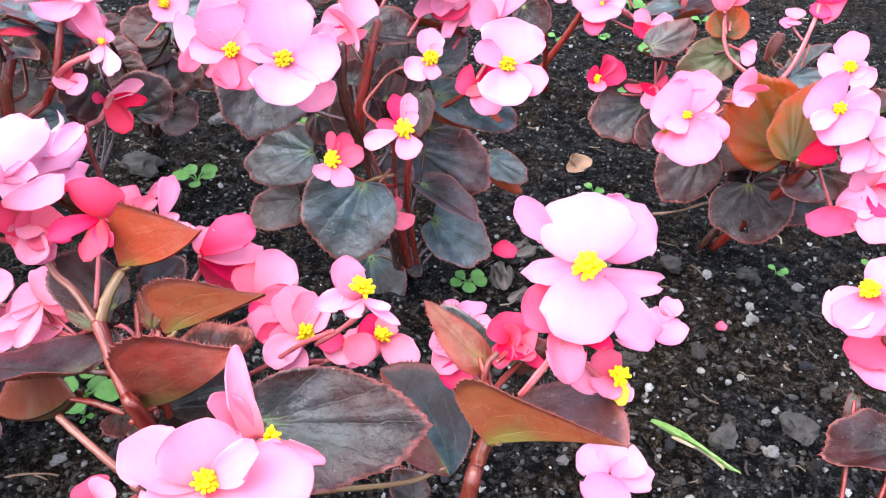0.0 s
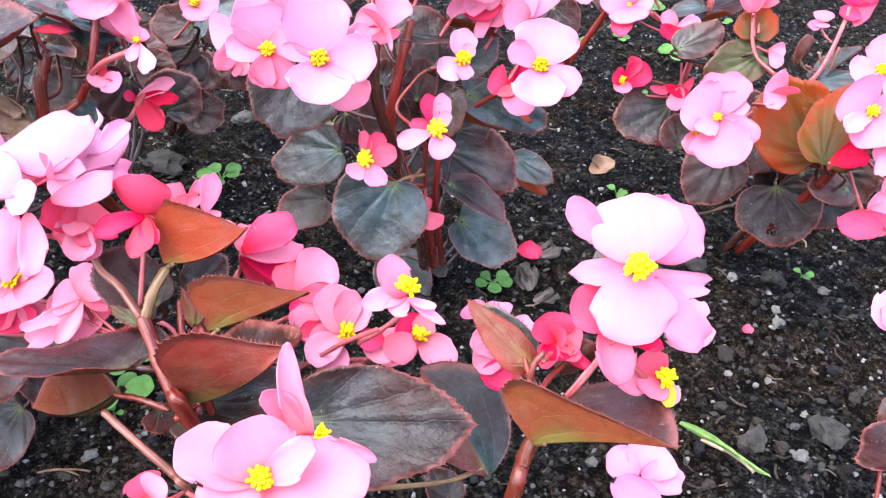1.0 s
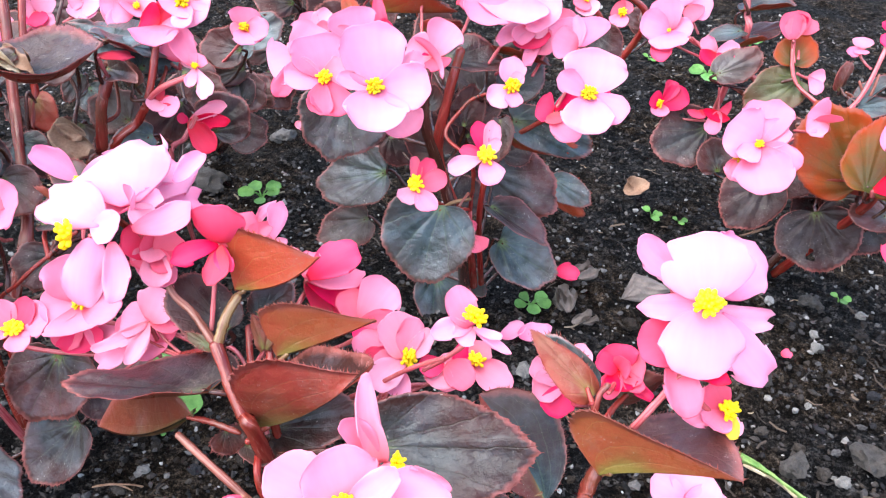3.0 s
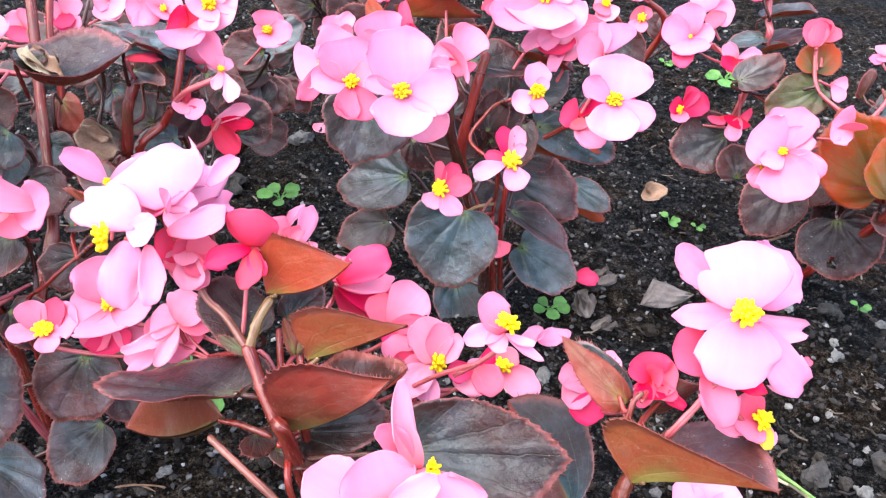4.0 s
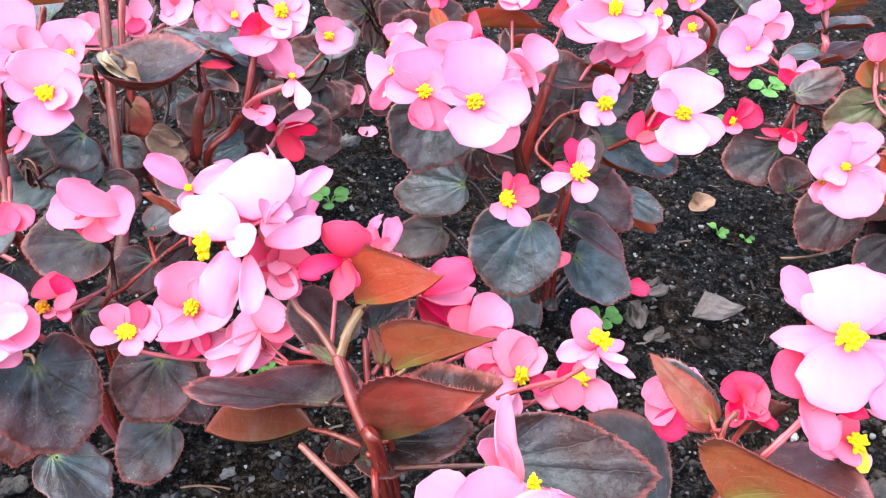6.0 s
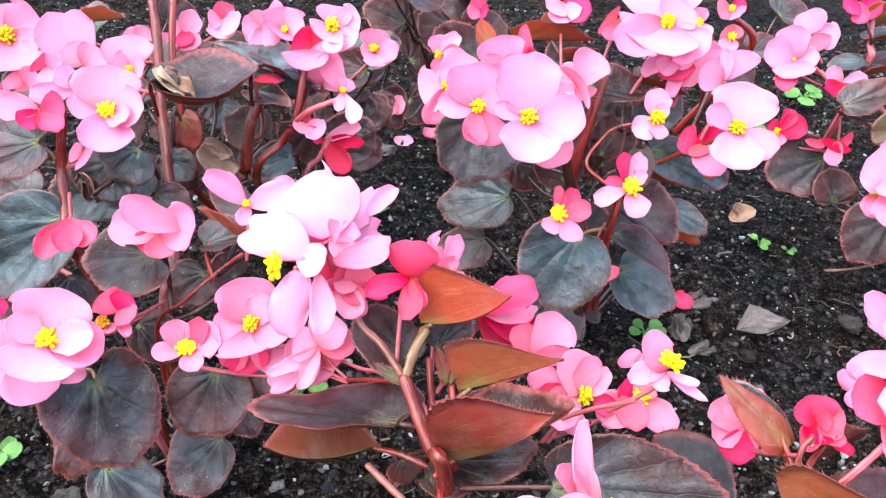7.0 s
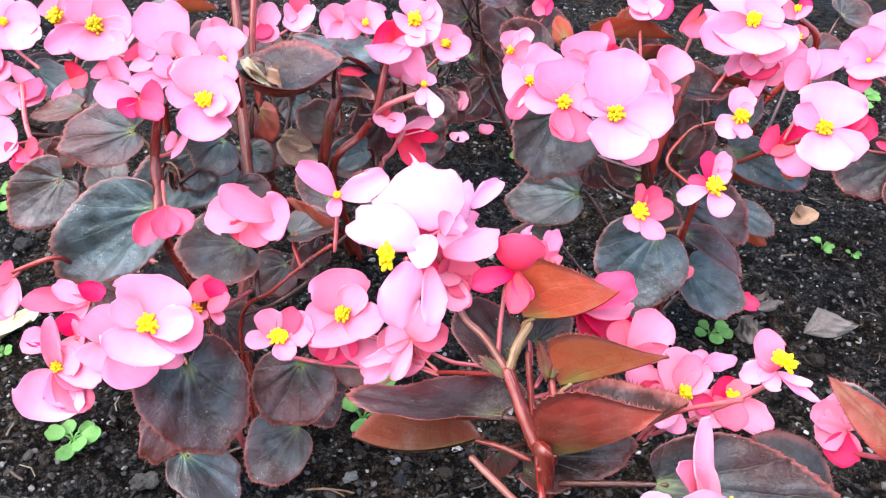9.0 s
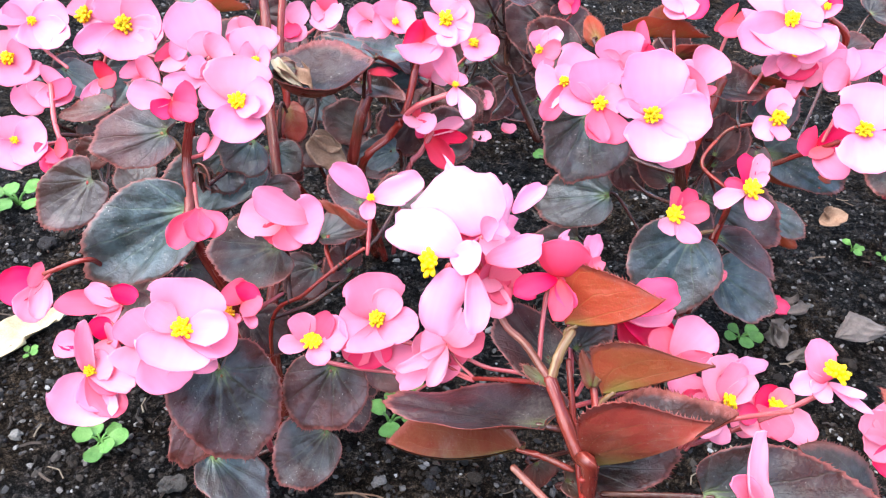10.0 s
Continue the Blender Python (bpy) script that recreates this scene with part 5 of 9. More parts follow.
middle.leaf((0.0081, 0.4684, 0.0819), (0.0458, 0.4563, 0.0654), (0.19, -0.53, 0.83), 0.0336, "k", "k", fold=(0, 50))
middle.leaf((0.0165, 0.4749, 0.0502), (0.0539, 0.4604, 0.0306), (0.14, -0.64, 0.75), 0.0414, "g", "k", fold=(10, 10))
middle.leaf((0.0536, 0.5432, 0.063), (0.0831, 0.534, 0.0505), (-0.02, -0.83, 0.56), 0.0234, "g", "a", fold=(5, 20))
middle.leaf((0.0552, 0.5426, 0.0539), (0.08, 0.5326, 0.0403), (0.17, 0.92, -0.36), 0.0152, "k", "a", fold=(10, 10))
middle.leaf((0.0142, 0.4498, 0.1543), (0.0635, 0.4528, 0.1363), (0.19, -0.91, 0.38), 0.0254, "g", "a", fold=(5, 20))
middle.leaf((0.0159, 0.4541, 0.1416), (0.0532, 0.4522, 0.1388), (0.03, 0.97, -0.22), 0.0185, "k", "a", fold=(10, 10))
middle.leaf((-0.0256, 0.4726, 0.0174), (-0.0076, 0.451, -0.0115), (0.14, -0.75, 0.65), 0.0412, "g", "k", fold=(10, 10))
middle.leaf((-0.0266, 0.4597, 0.1846), (0.006, 0.4598, 0.1845), (0, -0.58, 0.82), 0.0290, "k", "b", fold=(5, 35))
middle.leaf((0.0008, 0.474, 0.1861), (0.0325, 0.4711, 0.182), (0.06, -0.5, 0.86), 0.0284, "b", "a", fold=(5, 70))
middle.leaf((0.0659, 0.5421, 0.1766), (0.0808, 0.5313, 0.1621), (-0.03, -0.82, 0.57), 0.0257, "m", "k", fold=(10, 10))
middle.leaf((0.0072, 0.4408, 0.1584), (0.0079, 0.427, 0.1399), (0.03, -0.8, 0.6), 0.0164, "b", "b", fold=(25, 25))
middle.leaf((-0.011, 0.4515, 0.1394), (0.0055, 0.4661, 0.1588), (-0.28, -0.64, 0.72), 0.0231, "k", "k", fold=(30, 30))
middle.leaf((-0.0352, 0.4603, 0.1514), (-0.0329, 0.4694, 0.1634), (0.08, -0.81, 0.59), 0.0145, "k", "k", fold=(10, 10))
middle.leaf((0.0079, 0.4801, 0.0105), (-0.0019, 0.4772, 0.0068), (-0.14, -0.59, 0.8), 0.0242, "g", "k", fold=(10, 10))
middle.leaf((-0.0272, 0.4753, 0.1594), (-0.0401, 0.4789, 0.1656), (0.18, -0.64, 0.75), 0.0207, "b", "g", fold=(10, 10))
middle.leaf((-0.0707, 0.4895, 0.1982), (-0.0252, 0.4977, 0.1999), (-0.05, 0.06, 1), 0.0231, "m", "a", fold=(10, 75))
middle.leaf((-0.0854, 0.5034, 0.1861), (-0.0944, 0.5111, 0.1982), (0.43, 0.87, -0.23), 0.0138, "b", "a", fold=(10, 10))
middle.leaf((-0.0428, 0.4868, 0.1888), (-0.0199, 0.4928, 0.1921), (-0.28, 0.84, 0.46), 0.0165, "k", "b", fold=(10, 10))
middle.leaf((-0.0258, 0.4855, 0.1498), (-0.0327, 0.4915, 0.1593), (0.02, -0.84, 0.55), 0.0207, "g", "g", fold=(10, 10))
middle.flower((-0.0582, 0.3975, 0.1911), (-0.15, 0.4, -0.9), root=(-0.0354, 0.434, 0.1829)).petal((-0.0646, 0.418, 0.2164), (0.2, -0.76, 0.61), 0.0353, "w", cup=0.35, full=0.58).petal((-0.0554, 0.3769, 0.1766), (0.2, -0.76, 0.61), 0.0331, "w", cup=0.35, full=0.58).petal((-0.0301, 0.3979, 0.1918), (0.2, -0.76, 0.61), 0.0254, "w", cup=0.3, full=0.62).petal((-0.0781, 0.3949, 0.1954), (0.2, -0.76, 0.61), 0.0094, "w", cup=0.3, full=0.55).stamens((0.2, -0.73, 0.65), 0.0050, 0.0015)
middle.flower((-0.0534, 0.4091, 0.1798), (-0.13, 0.4, -0.91), root=(-0.036, 0.4369, 0.1785)).petal((-0.0378, 0.3953, 0.1663), (0.18, -0.76, 0.62), 0.0230, "p", cup=0.3, full=0.62).petal((-0.0391, 0.4249, 0.2003), (0.18, -0.76, 0.62), 0.0144, "w", cup=0.3, full=0.7).petal((-0.0551, 0.3989, 0.1658), (0.18, -0.76, 0.62), 0.0173, "r")
middle.flower((-0.0843, 0.4005, 0.1926), (-0.2, 0.4, -0.9), root=(-0.0378, 0.4379, 0.1715)).petal((-0.0941, 0.4165, 0.2082), (0.27, -0.75, 0.6), 0.0305, "p", cup=0.3, full=0.62).petal((-0.1052, 0.3991, 0.1928), (0.27, -0.75, 0.6), 0.0172, "w", cup=0.3, full=0.62).petal((-0.0728, 0.4065, 0.1968), (0.27, -0.75, 0.6), 0.0166, "p").petal((-0.0729, 0.3832, 0.18), (0.27, -0.75, 0.6), 0.0216, "r", cup=0.35, full=0.66).petal((-0.0832, 0.3808, 0.1797), (0.27, -0.75, 0.6), 0.0138, "r", cup=0.35, full=0.66).stamens((0.26, -0.72, 0.64), 0.0042, 0.0015)
middle.flower((-0.1029, 0.4203, 0.1927), (-0.07, 0.42, -0.9), root=(-0.0644, 0.4322, 0.1886)).petal((-0.1171, 0.4155, 0.1894), (0.14, -0.78, 0.62), 0.0253, "w", cup=0.3, full=0.6).petal((-0.1042, 0.4272, 0.2009), (0.14, -0.78, 0.62), 0.0108, "w").petal((-0.0919, 0.4354, 0.2054), (0.14, -0.78, 0.62), 0.0271, "p").petal((-0.0904, 0.419, 0.1914), (0.14, -0.78, 0.62), 0.0150, "w").petal((-0.1109, 0.4028, 0.1777), (0.14, -0.78, 0.62), 0.0120, "r").stamens((0.06, -0.39, 0.92), 0.0036, 0.0015)
middle.flower((-0.1205, 0.5336, 0.1652), (-0.07, 0.45, -0.89), root=(-0.0633, 0.4605, 0.1765)).petal((-0.127, 0.5414, 0.1747), (0.14, -0.8, 0.59), 0.0137, "p").petal((-0.11, 0.5431, 0.1766), (0.14, -0.8, 0.59), 0.0129, "w").petal((-0.1077, 0.5302, 0.1667), (0.14, -0.8, 0.59), 0.0152, "r").petal((-0.1176, 0.518, 0.1562), (0.14, -0.8, 0.59), 0.0152, "r").stamens((-0.58, -0.75, 0.31), 0.0034, 0.0015)
middle.flower((-0.0718, 0.4377, 0.197), (0, 0.44, -0.9), root=(-0.0617, 0.4372, 0.1868)).petal((-0.0788, 0.4499, 0.2125), (0.06, -0.8, 0.6), 0.0277, "p", cup=0.3, full=0.65).petal((-0.0868, 0.4412, 0.2021), (0.06, -0.8, 0.6), 0.0123, "p").petal((-0.0666, 0.4418, 0.2056), (0.06, -0.8, 0.6), 0.0123, "p").petal((-0.081, 0.436, 0.1999), (0.06, -0.8, 0.6), 0.0080, "p")
middle.flower((-0.0617, 0.453, 0.2002), (0.02, 0.46, -0.89), root=(-0.0527, 0.4429, 0.1853)).petal((-0.0664, 0.4645, 0.2151), (0.03, -0.81, 0.58), 0.0082, "r", cup=0.5, full=0.3).petal((-0.0641, 0.4501, 0.2027), (0.03, -0.81, 0.58), 0.0126, "r").petal((-0.0584, 0.4539, 0.2051), (0.03, -0.81, 0.58), 0.0095, "r")
middle.flower((0.053, 0.4317, 0.1817), (0.1, 0.43, -0.9), root=(0.0458, 0.4426, 0.1689)).petal((0.0556, 0.4476, 0.2009), (-0.08, -0.79, 0.61), 0.0360, "w", cup=0.35, full=0.6).petal((0.051, 0.4109, 0.1671), (-0.08, -0.79, 0.61), 0.0294, "w", cup=0.35, full=0.6).petal((0.0739, 0.423, 0.174), (-0.08, -0.79, 0.61), 0.0186, "w", cup=0.3, full=0.68).petal((0.0344, 0.4336, 0.1887), (-0.08, -0.79, 0.61), 0.0138, "w", cup=0.3, full=0.65).stamens((-0.08, -0.76, 0.65), 0.0048, 0.0015)
middle.flower((0.0467, 0.4579, 0.1972), (0.24, 0.44, -0.87), root=(0.0378, 0.438, 0.1704)).petal((0.0449, 0.4686, 0.2107), (-0.21, -0.79, 0.57), 0.0347, "w", cup=0.3, full=0.62).petal((0.0317, 0.458, 0.2016), (-0.21, -0.79, 0.57), 0.0189, "p").petal((0.0442, 0.4658, 0.2123), (-0.21, -0.79, 0.57), 0.0076, "w")
middle.flower((0.0367, 0.4403, 0.1659), (0.07, 0.41, -0.91), root=(0.0429, 0.4406, 0.1662)).petal((0.0265, 0.4428, 0.1673), (-0.04, -0.78, 0.63), 0.0175, "r", cup=0.4, full=0.62).petal((0.0396, 0.4338, 0.1617), (-0.04, -0.78, 0.63), 0.0143, "d").petal((0.0499, 0.4239, 0.1562), (-0.04, -0.78, 0.63), 0.0156, "p").petal((0.0676, 0.4527, 0.1733), (-0.04, -0.78, 0.63), 0.0187, "r")
middle.flower((0.0118, 0.4395, 0.1796), (0.01, 0.43, -0.9), root=(0.0106, 0.4406, 0.1764)).petal((0.0094, 0.4501, 0.1917), (0.02, -0.79, 0.61), 0.0153, "w", cup=0.35, full=0.6).petal((0.0006, 0.4291, 0.1717), (0.02, -0.79, 0.61), 0.0153, "w", cup=0.4, full=0.68).petal((0.0146, 0.4279, 0.1716), (0.02, -0.79, 0.61), 0.0104, "p", cup=0.3, full=0.7).petal((0.0161, 0.4435, 0.1859), (0.02, -0.79, 0.61), 0.0085, "p").stamens((0.02, -0.76, 0.65), 0.0052, 0.0015)
middle.flower((0.0006, 0.4044, 0.1535), (-0.01, 0.37, -0.93), root=(-0.0074, 0.4144, 0.1449)).petal((-0.0061, 0.4168, 0.1671), (0.05, -0.73, 0.68), 0.0107, "r", cup=0.5, full=0.65).petal((0.0029, 0.4151, 0.1692), (0.05, -0.73, 0.68), 0.0101, "p", cup=0.5, full=0.7).petal((0.005, 0.3895, 0.1445), (0.05, -0.73, 0.68), 0.0148, "w", cup=0.3, full=0.66).petal((-0.0185, 0.3931, 0.1482), (0.05, -0.73, 0.68), 0.0107, "w", cup=0.4, full=0.72).petal((0.0071, 0.4098, 0.1618), (0.05, -0.73, 0.68), 0.0077, "w").petal((-0.014, 0.4048, 0.1562), (0.05, -0.73, 0.68), 0.0077, "r").stamens((0.13, -0.62, 0.78), 0.0059, 0.0015, flat=0.7)
middle.flower((-0.0351, 0.3943, 0.1385), (-0.08, 0.34, -0.94), root=(-0.033, 0.3988, 0.1308)).petal((-0.0381, 0.4046, 0.1498), (0.13, -0.7, 0.7), 0.0071, "r", cup=0.4, full=0.55).petal((-0.0279, 0.4038, 0.1497), (0.13, -0.7, 0.7), 0.0101, "r", cup=0.4, full=0.7).petal((-0.0188, 0.3955, 0.1429), (0.13, -0.7, 0.7), 0.0131, "r", cup=0.4, full=0.68).petal((-0.0248, 0.3794, 0.1309), (0.13, -0.7, 0.7), 0.0119, "p", cup=0.4, full=0.7).petal((-0.0415, 0.3823, 0.1339), (0.13, -0.7, 0.7), 0.0119, "p", cup=0.4, full=0.7).stamens((-0.35, -0.65, 0.68), 0.0056, 0.0015, flat=0.7)
middle.flower((-0.0027, 0.4255, 0.0879), (-0.01, 0.31, -0.95), root=(-0.0051, 0.4303, 0.1026)).petal((0.0032, 0.4178, 0.0802), (0.05, -0.66, 0.75), 0.0148, "r", cup=0.5, full=0.7).petal((-0.0049, 0.4288, 0.0956), (0.05, -0.66, 0.75), 0.0081, "r")
middle.flower((-0.0333, 0.444, 0.1903), (0.08, 0.44, -0.89), root=(-0.0352, 0.4355, 0.1735)).petal((-0.0222, 0.457, 0.2048), (-0.03, -0.8, 0.61), 0.0225, "p", cup=0.4, full=0.68).petal((-0.0474, 0.4455, 0.1955), (-0.03, -0.8, 0.61), 0.0194, "p", cup=0.4, full=0.66).petal((-0.0301, 0.4412, 0.1958), (-0.03, -0.8, 0.61), 0.0282, "p", cup=0.5, full=0.6).petal((-0.0302, 0.4378, 0.1846), (-0.03, -0.8, 0.61), 0.0188, "r", cup=0.3, full=0.6).petal((-0.0461, 0.44, 0.1856), (-0.03, -0.8, 0.61), 0.0138, "r")
middle.flower((0.0117, 0.4729, 0.2216), (0.17, 0.48, -0.86), root=(-0.0019, 0.4579, 0.1844)).petal((0.0058, 0.4887, 0.2414), (-0.13, -0.84, 0.53), 0.0441, "w").petal((0.0043, 0.4551, 0.2089), (-0.13, -0.84, 0.53), 0.0473, "w", cup=0.3, full=0.6).petal((0.0324, 0.458, 0.2088), (-0.13, -0.84, 0.53), 0.0252, "w", cup=0.3, full=0.66).petal((-0.0168, 0.4525, 0.2115), (-0.13, -0.84, 0.53), 0.0265, "p", cup=0.3, full=0.6).petal((0.021, 0.4775, 0.2321), (-0.13, -0.84, 0.53), 0.0252, "w").stamens((-0.14, -0.81, 0.57), 0.0047, 0.0015)
middle.flower((0.0198, 0.4726, 0.2029), (0.18, 0.46, -0.87), root=(0.0025, 0.4592, 0.1774)).petal((0.0202, 0.4622, 0.1919), (-0.15, -0.81, 0.56), 0.0226, "r").petal((0.0297, 0.467, 0.1994), (-0.15, -0.81, 0.56), 0.0097, "p").petal((0.0125, 0.4608, 0.195), (-0.15, -0.81, 0.56), 0.0129, "p").stamens((-0.15, -0.78, 0.6), 0.0023, 0.0015)
middle.flower((-0.0155, 0.4891, 0.2119), (0.12, 0.49, -0.87), root=(-0.0219, 0.4709, 0.1872)).petal((-0.0207, 0.4914, 0.214), (-0.07, -0.84, 0.54), 0.0198, "d").petal((-0.0071, 0.4858, 0.2105), (-0.07, -0.84, 0.54), 0.0165, "d").petal((-0.0145, 0.4792, 0.2054), (-0.07, -0.84, 0.54), 0.0132, "r")
middle.flower((-0.0465, 0.4935, 0.2207), (0.06, 0.5, -0.86), root=(-0.0416, 0.4688, 0.186)).petal((-0.0416, 0.4845, 0.2108), (0, -0.85, 0.52), 0.0198, "p").petal((-0.0306, 0.4857, 0.2148), (0, -0.85, 0.52), 0.0165, "r").petal((-0.0521, 0.4853, 0.2161), (0, -0.85, 0.52), 0.0165, "p")
middle.flower((0.0321, 0.4873, 0.2078), (0.35, 0.44, -0.83), root=(0.0237, 0.4628, 0.1768)).petal((0.0436, 0.4744, 0.1879), (-0.32, -0.79, 0.52), 0.0284, "p").petal((0.0285, 0.4647, 0.1868), (-0.32, -0.79, 0.52), 0.0221, "p").petal((0.0193, 0.4543, 0.1818), (-0.32, -0.79, 0.52), 0.0095, "p").petal((0.0041, 0.462, 0.1915), (-0.32, -0.79, 0.52), 0.0126, "p")
middle.leaf((-0.0285, 0.4706, 0.1149), (-0.0461, 0.4856, 0.1351), (0.05, -0.78, 0.62), 0.0317, "m", "k", fold=(10, 10))
middle.leaf((-0.0085, 0.4823, 0.1221), (-0.0264, 0.4986, 0.144), (0.01, -0.8, 0.6), 0.0320, "m", "k", fold=(10, 10))
middle.leaf((-0.0029, 0.4939, 0.1459), (-0.0169, 0.5081, 0.165), (-0.02, -0.81, 0.59), 0.0282, "m", "b", fold=(10, 10))
middle.leaf((0.0111, 0.4912, 0.1089), (0.0245, 0.5028, 0.1243), (0.05, -0.82, 0.57), 0.0330, "m", "k", fold=(10, 10))
middle.leaf((-0.0148, 0.4596, 0.0834), (-0.0016, 0.4709, 0.0986), (0.05, -0.82, 0.57), 0.0288, "m", "k", fold=(10, 10))
middle.leaf((-0.061, 0.4856, 0.1185), (-0.0454, 0.4755, 0.1049), (0.06, -0.77, 0.64), 0.0288, "m", "k", fold=(10, 10))
middle.leaf((-0.0394, 0.4912, 0.1592), (-0.0573, 0.4966, 0.1666), (0.08, -0.7, 0.71), 0.0310, "m", "b", fold=(10, 10))
middle.leaf((0.0082, 0.4679, 0.1632), (0.0297, 0.4802, 0.1783), (-0.07, -0.73, 0.68), 0.0270, "g", "k", fold=(10, 10))
middle.leaf((-0.0134, 0.4447, 0.15), (-0.0095, 0.4587, 0.1691), (-0.12, -0.79, 0.6), 0.0231, "m", "k", fold=(30, 30))
middle.leaf((-0.0323, 0.5218, 0.1732), (-0.0485, 0.5287, 0.1841), (0.03, -0.83, 0.56), 0.0293, "m", "b", fold=(10, 10))
middle.leaf((-0.0526, 0.5304, 0.1869), (-0.0434, 0.54, 0.1994), (-0.7, 0.71, -0.03), 0.0220, "b", "a", fold=(10, 10))
middle.stem([(0.2562, 0.5475, 0.1327), (0.2551, 0.5502, 0.1447), (0.2505, 0.5532, 0.1536)], 0.0012, 0.0008, "b")
middle.stem([(0.2562, 0.5475, 0.1327), (0.2608, 0.5519, 0.1468), (0.2632, 0.5565, 0.158)], 0.0012, 0.0008, "b")
middle.stem([(0.2562, 0.5475, 0.1327), (0.2475, 0.5494, 0.1436), (0.2422, 0.5482, 0.147)], 0.0012, 0.0008, "b")
middle.stem([(-0.0071, 0.4146, 0.1234), (-0.0096, 0.4079, 0.1229), (-0.0114, 0.4017, 0.1229)], 0.0009, 0.0006, "b")

# begonia with amber backlit leaves
amber = Plant((0.225, 0.535, 0), "pink begonia with amber and dark bronze leaves beside bare soil")
amber.stem([(0.225, 0.535, 0), (0.2456, 0.5306, 0.0599), (0.2298, 0.523, 0.1001), (0.2071, 0.5223, 0.1326)], 0.0031, 0.0023, "k")
amber.stem([(0.235, 0.535, 0), (0.2476, 0.4819, 0.095), (0.2449, 0.4638, 0.1376), (0.2466, 0.4584, 0.1554)], 0.0034, 0.0027, "r")
amber.stem([(0.2409, 0.5291, 0.0747), (0.2332, 0.5442, 0.1283), (0.2118, 0.5644, 0.1471), (0.2091, 0.5878, 0.1784)], 0.0016, 0.0012, "p")
amber.stem([(0.226, 0.5209, 0.1306), (0.2511, 0.5449, 0.1459), (0.2642, 0.5638, 0.1711), (0.2673, 0.5708, 0.1804)], 0.0015, 0.0015, "p")
amber.leaf((0.1763, 0.6085, 0.0833), (0.1367, 0.595, 0.0655), (-0.05, -0.74, 0.67), 0.0500, "k", "k", fold=(10, 10), holes=1)
amber.leaf((0.2079, 0.5393, 0.0802), (0.1813, 0.5181, 0.052), (-0.27, -0.63, 0.73), 0.0456, "m", "k", fold=(10, 10))
amber.leaf((0.2358, 0.4749, 0.1158), (0.2076, 0.5042, 0.1551), (-0.35, -0.85, 0.38), 0.0530, "a", "a", fold=(10, 10), lobe=0.1)
amber.leaf((0.2289, 0.4522, 0.1256), (0.2406, 0.4796, 0.1621), (-0.42, -0.66, 0.63), 0.0396, "a", "a", fold=(10, 20), lobe=0.1)
amber.leaf((0.2295, 0.5004, 0.0798), (0.2399, 0.4771, 0.0486), (-0.33, -0.81, 0.49), 0.0557, "m", "k", fold=(10, 10), holes=2)
amber.leaf((0.2453, 0.533, 0.0632), (0.2284, 0.5372, 0.0689), (0, -0.8, 0.6), 0.0452, "m", "k", fold=(10, 10))
# some maroon-black leaves down here are added to blacken the shade under the plant
amber.leaf((0.2611, 0.5058, 0.0768), (0.2782, 0.4925, 0.059), (-0.23, -0.87, 0.43), 0.0428, "m", "k", fold=(10, 10))
amber.leaf((0.2528, 0.521, 0.0805), (0.264, 0.5096, 0.0652), (-0.28, -0.86, 0.43), 0.0396, "m", "k", fold=(10, 10))
amber.leaf((0.2234, 0.5405, 0.09), (0.2147, 0.528, 0.0734), (-0.3, -0.68, 0.67), 0.0363, "m", "k", fold=(10, 10))
amber.leaf((0.2711, 0.5046, 0.0918), (0.2876, 0.4938, 0.0774), (-0.22, -0.89, 0.41), 0.0381, "b", "b", fold=(10, 10))
amber.leaf((0.2243, 0.5072, 0.0706), (0.2172, 0.4935, 0.0522), (-0.35, -0.68, 0.64), 0.0275, "m", "b", fold=(10, 10))
amber.leaf((0.257, 0.4781, 0.1065), (0.2151, 0.4816, 0.1115), (0.13, 0.09, 0.99), 0.0216, "b", "b", fold=(70, 5))
amber.leaf((0.2661, 0.4805, 0.093), (0.2404, 0.4804, 0.0931), (0, -0.43, 0.9), 0.0257, "b", "b", fold=(10, 10))
amber.leaf((0.2121, 0.5718, 0.154), (0.2161, 0.5852, 0.1719), (-0.31, -0.73, 0.61), 0.0291, "a", "a", fold=(10, 10))
amber.leaf((0.1624, 0.578, 0.1405), (0.1936, 0.5888, 0.1548), (-0.11, -0.66, 0.74), 0.0266, "b", "b", fold=(10, 10))
amber.leaf((0.2179, 0.5689, 0.1448), (0.1812, 0.5564, 0.1282), (-0.05, -0.74, 0.67), 0.0333, "o", "g", fold=(10, 10))
amber.leaf((0.2149, 0.5341, 0.1149), (0.1985, 0.5415, 0.1249), (-0.05, -0.84, 0.54), 0.0233, "m", "g", fold=(10, 10))
amber.leaf((0.2082, 0.5043, 0.1253), (0.1953, 0.5049, 0.1261), (0.03, -0.53, 0.85), 0.0183, "b", "b", fold=(10, 10))
amber.leaf((0.2557, 0.5522, 0.1389), (0.2815, 0.5655, 0.1565), (-0.42, -0.32, 0.85), 0.0233, "g", "a", fold=(5, 50))
amber.leaf((0.244, 0.54, 0.1394), (0.2761, 0.5437, 0.1441), (-0.08, -0.47, 0.88), 0.0191, "g", "k", fold=(10, 10))
amber.leaf((0.2397, 0.5561, 0.1443), (0.248, 0.5682, 0.1603), (-0.69, 0.71, -0.17), 0.0194, "k", "k", fold=(10, 10))
amber.leaf((0.281, 0.4735, 0.1504), (0.275, 0.4813, 0.1609), (-0.37, -0.83, 0.41), 0.0202, "b", "b", fold=(10, 10))
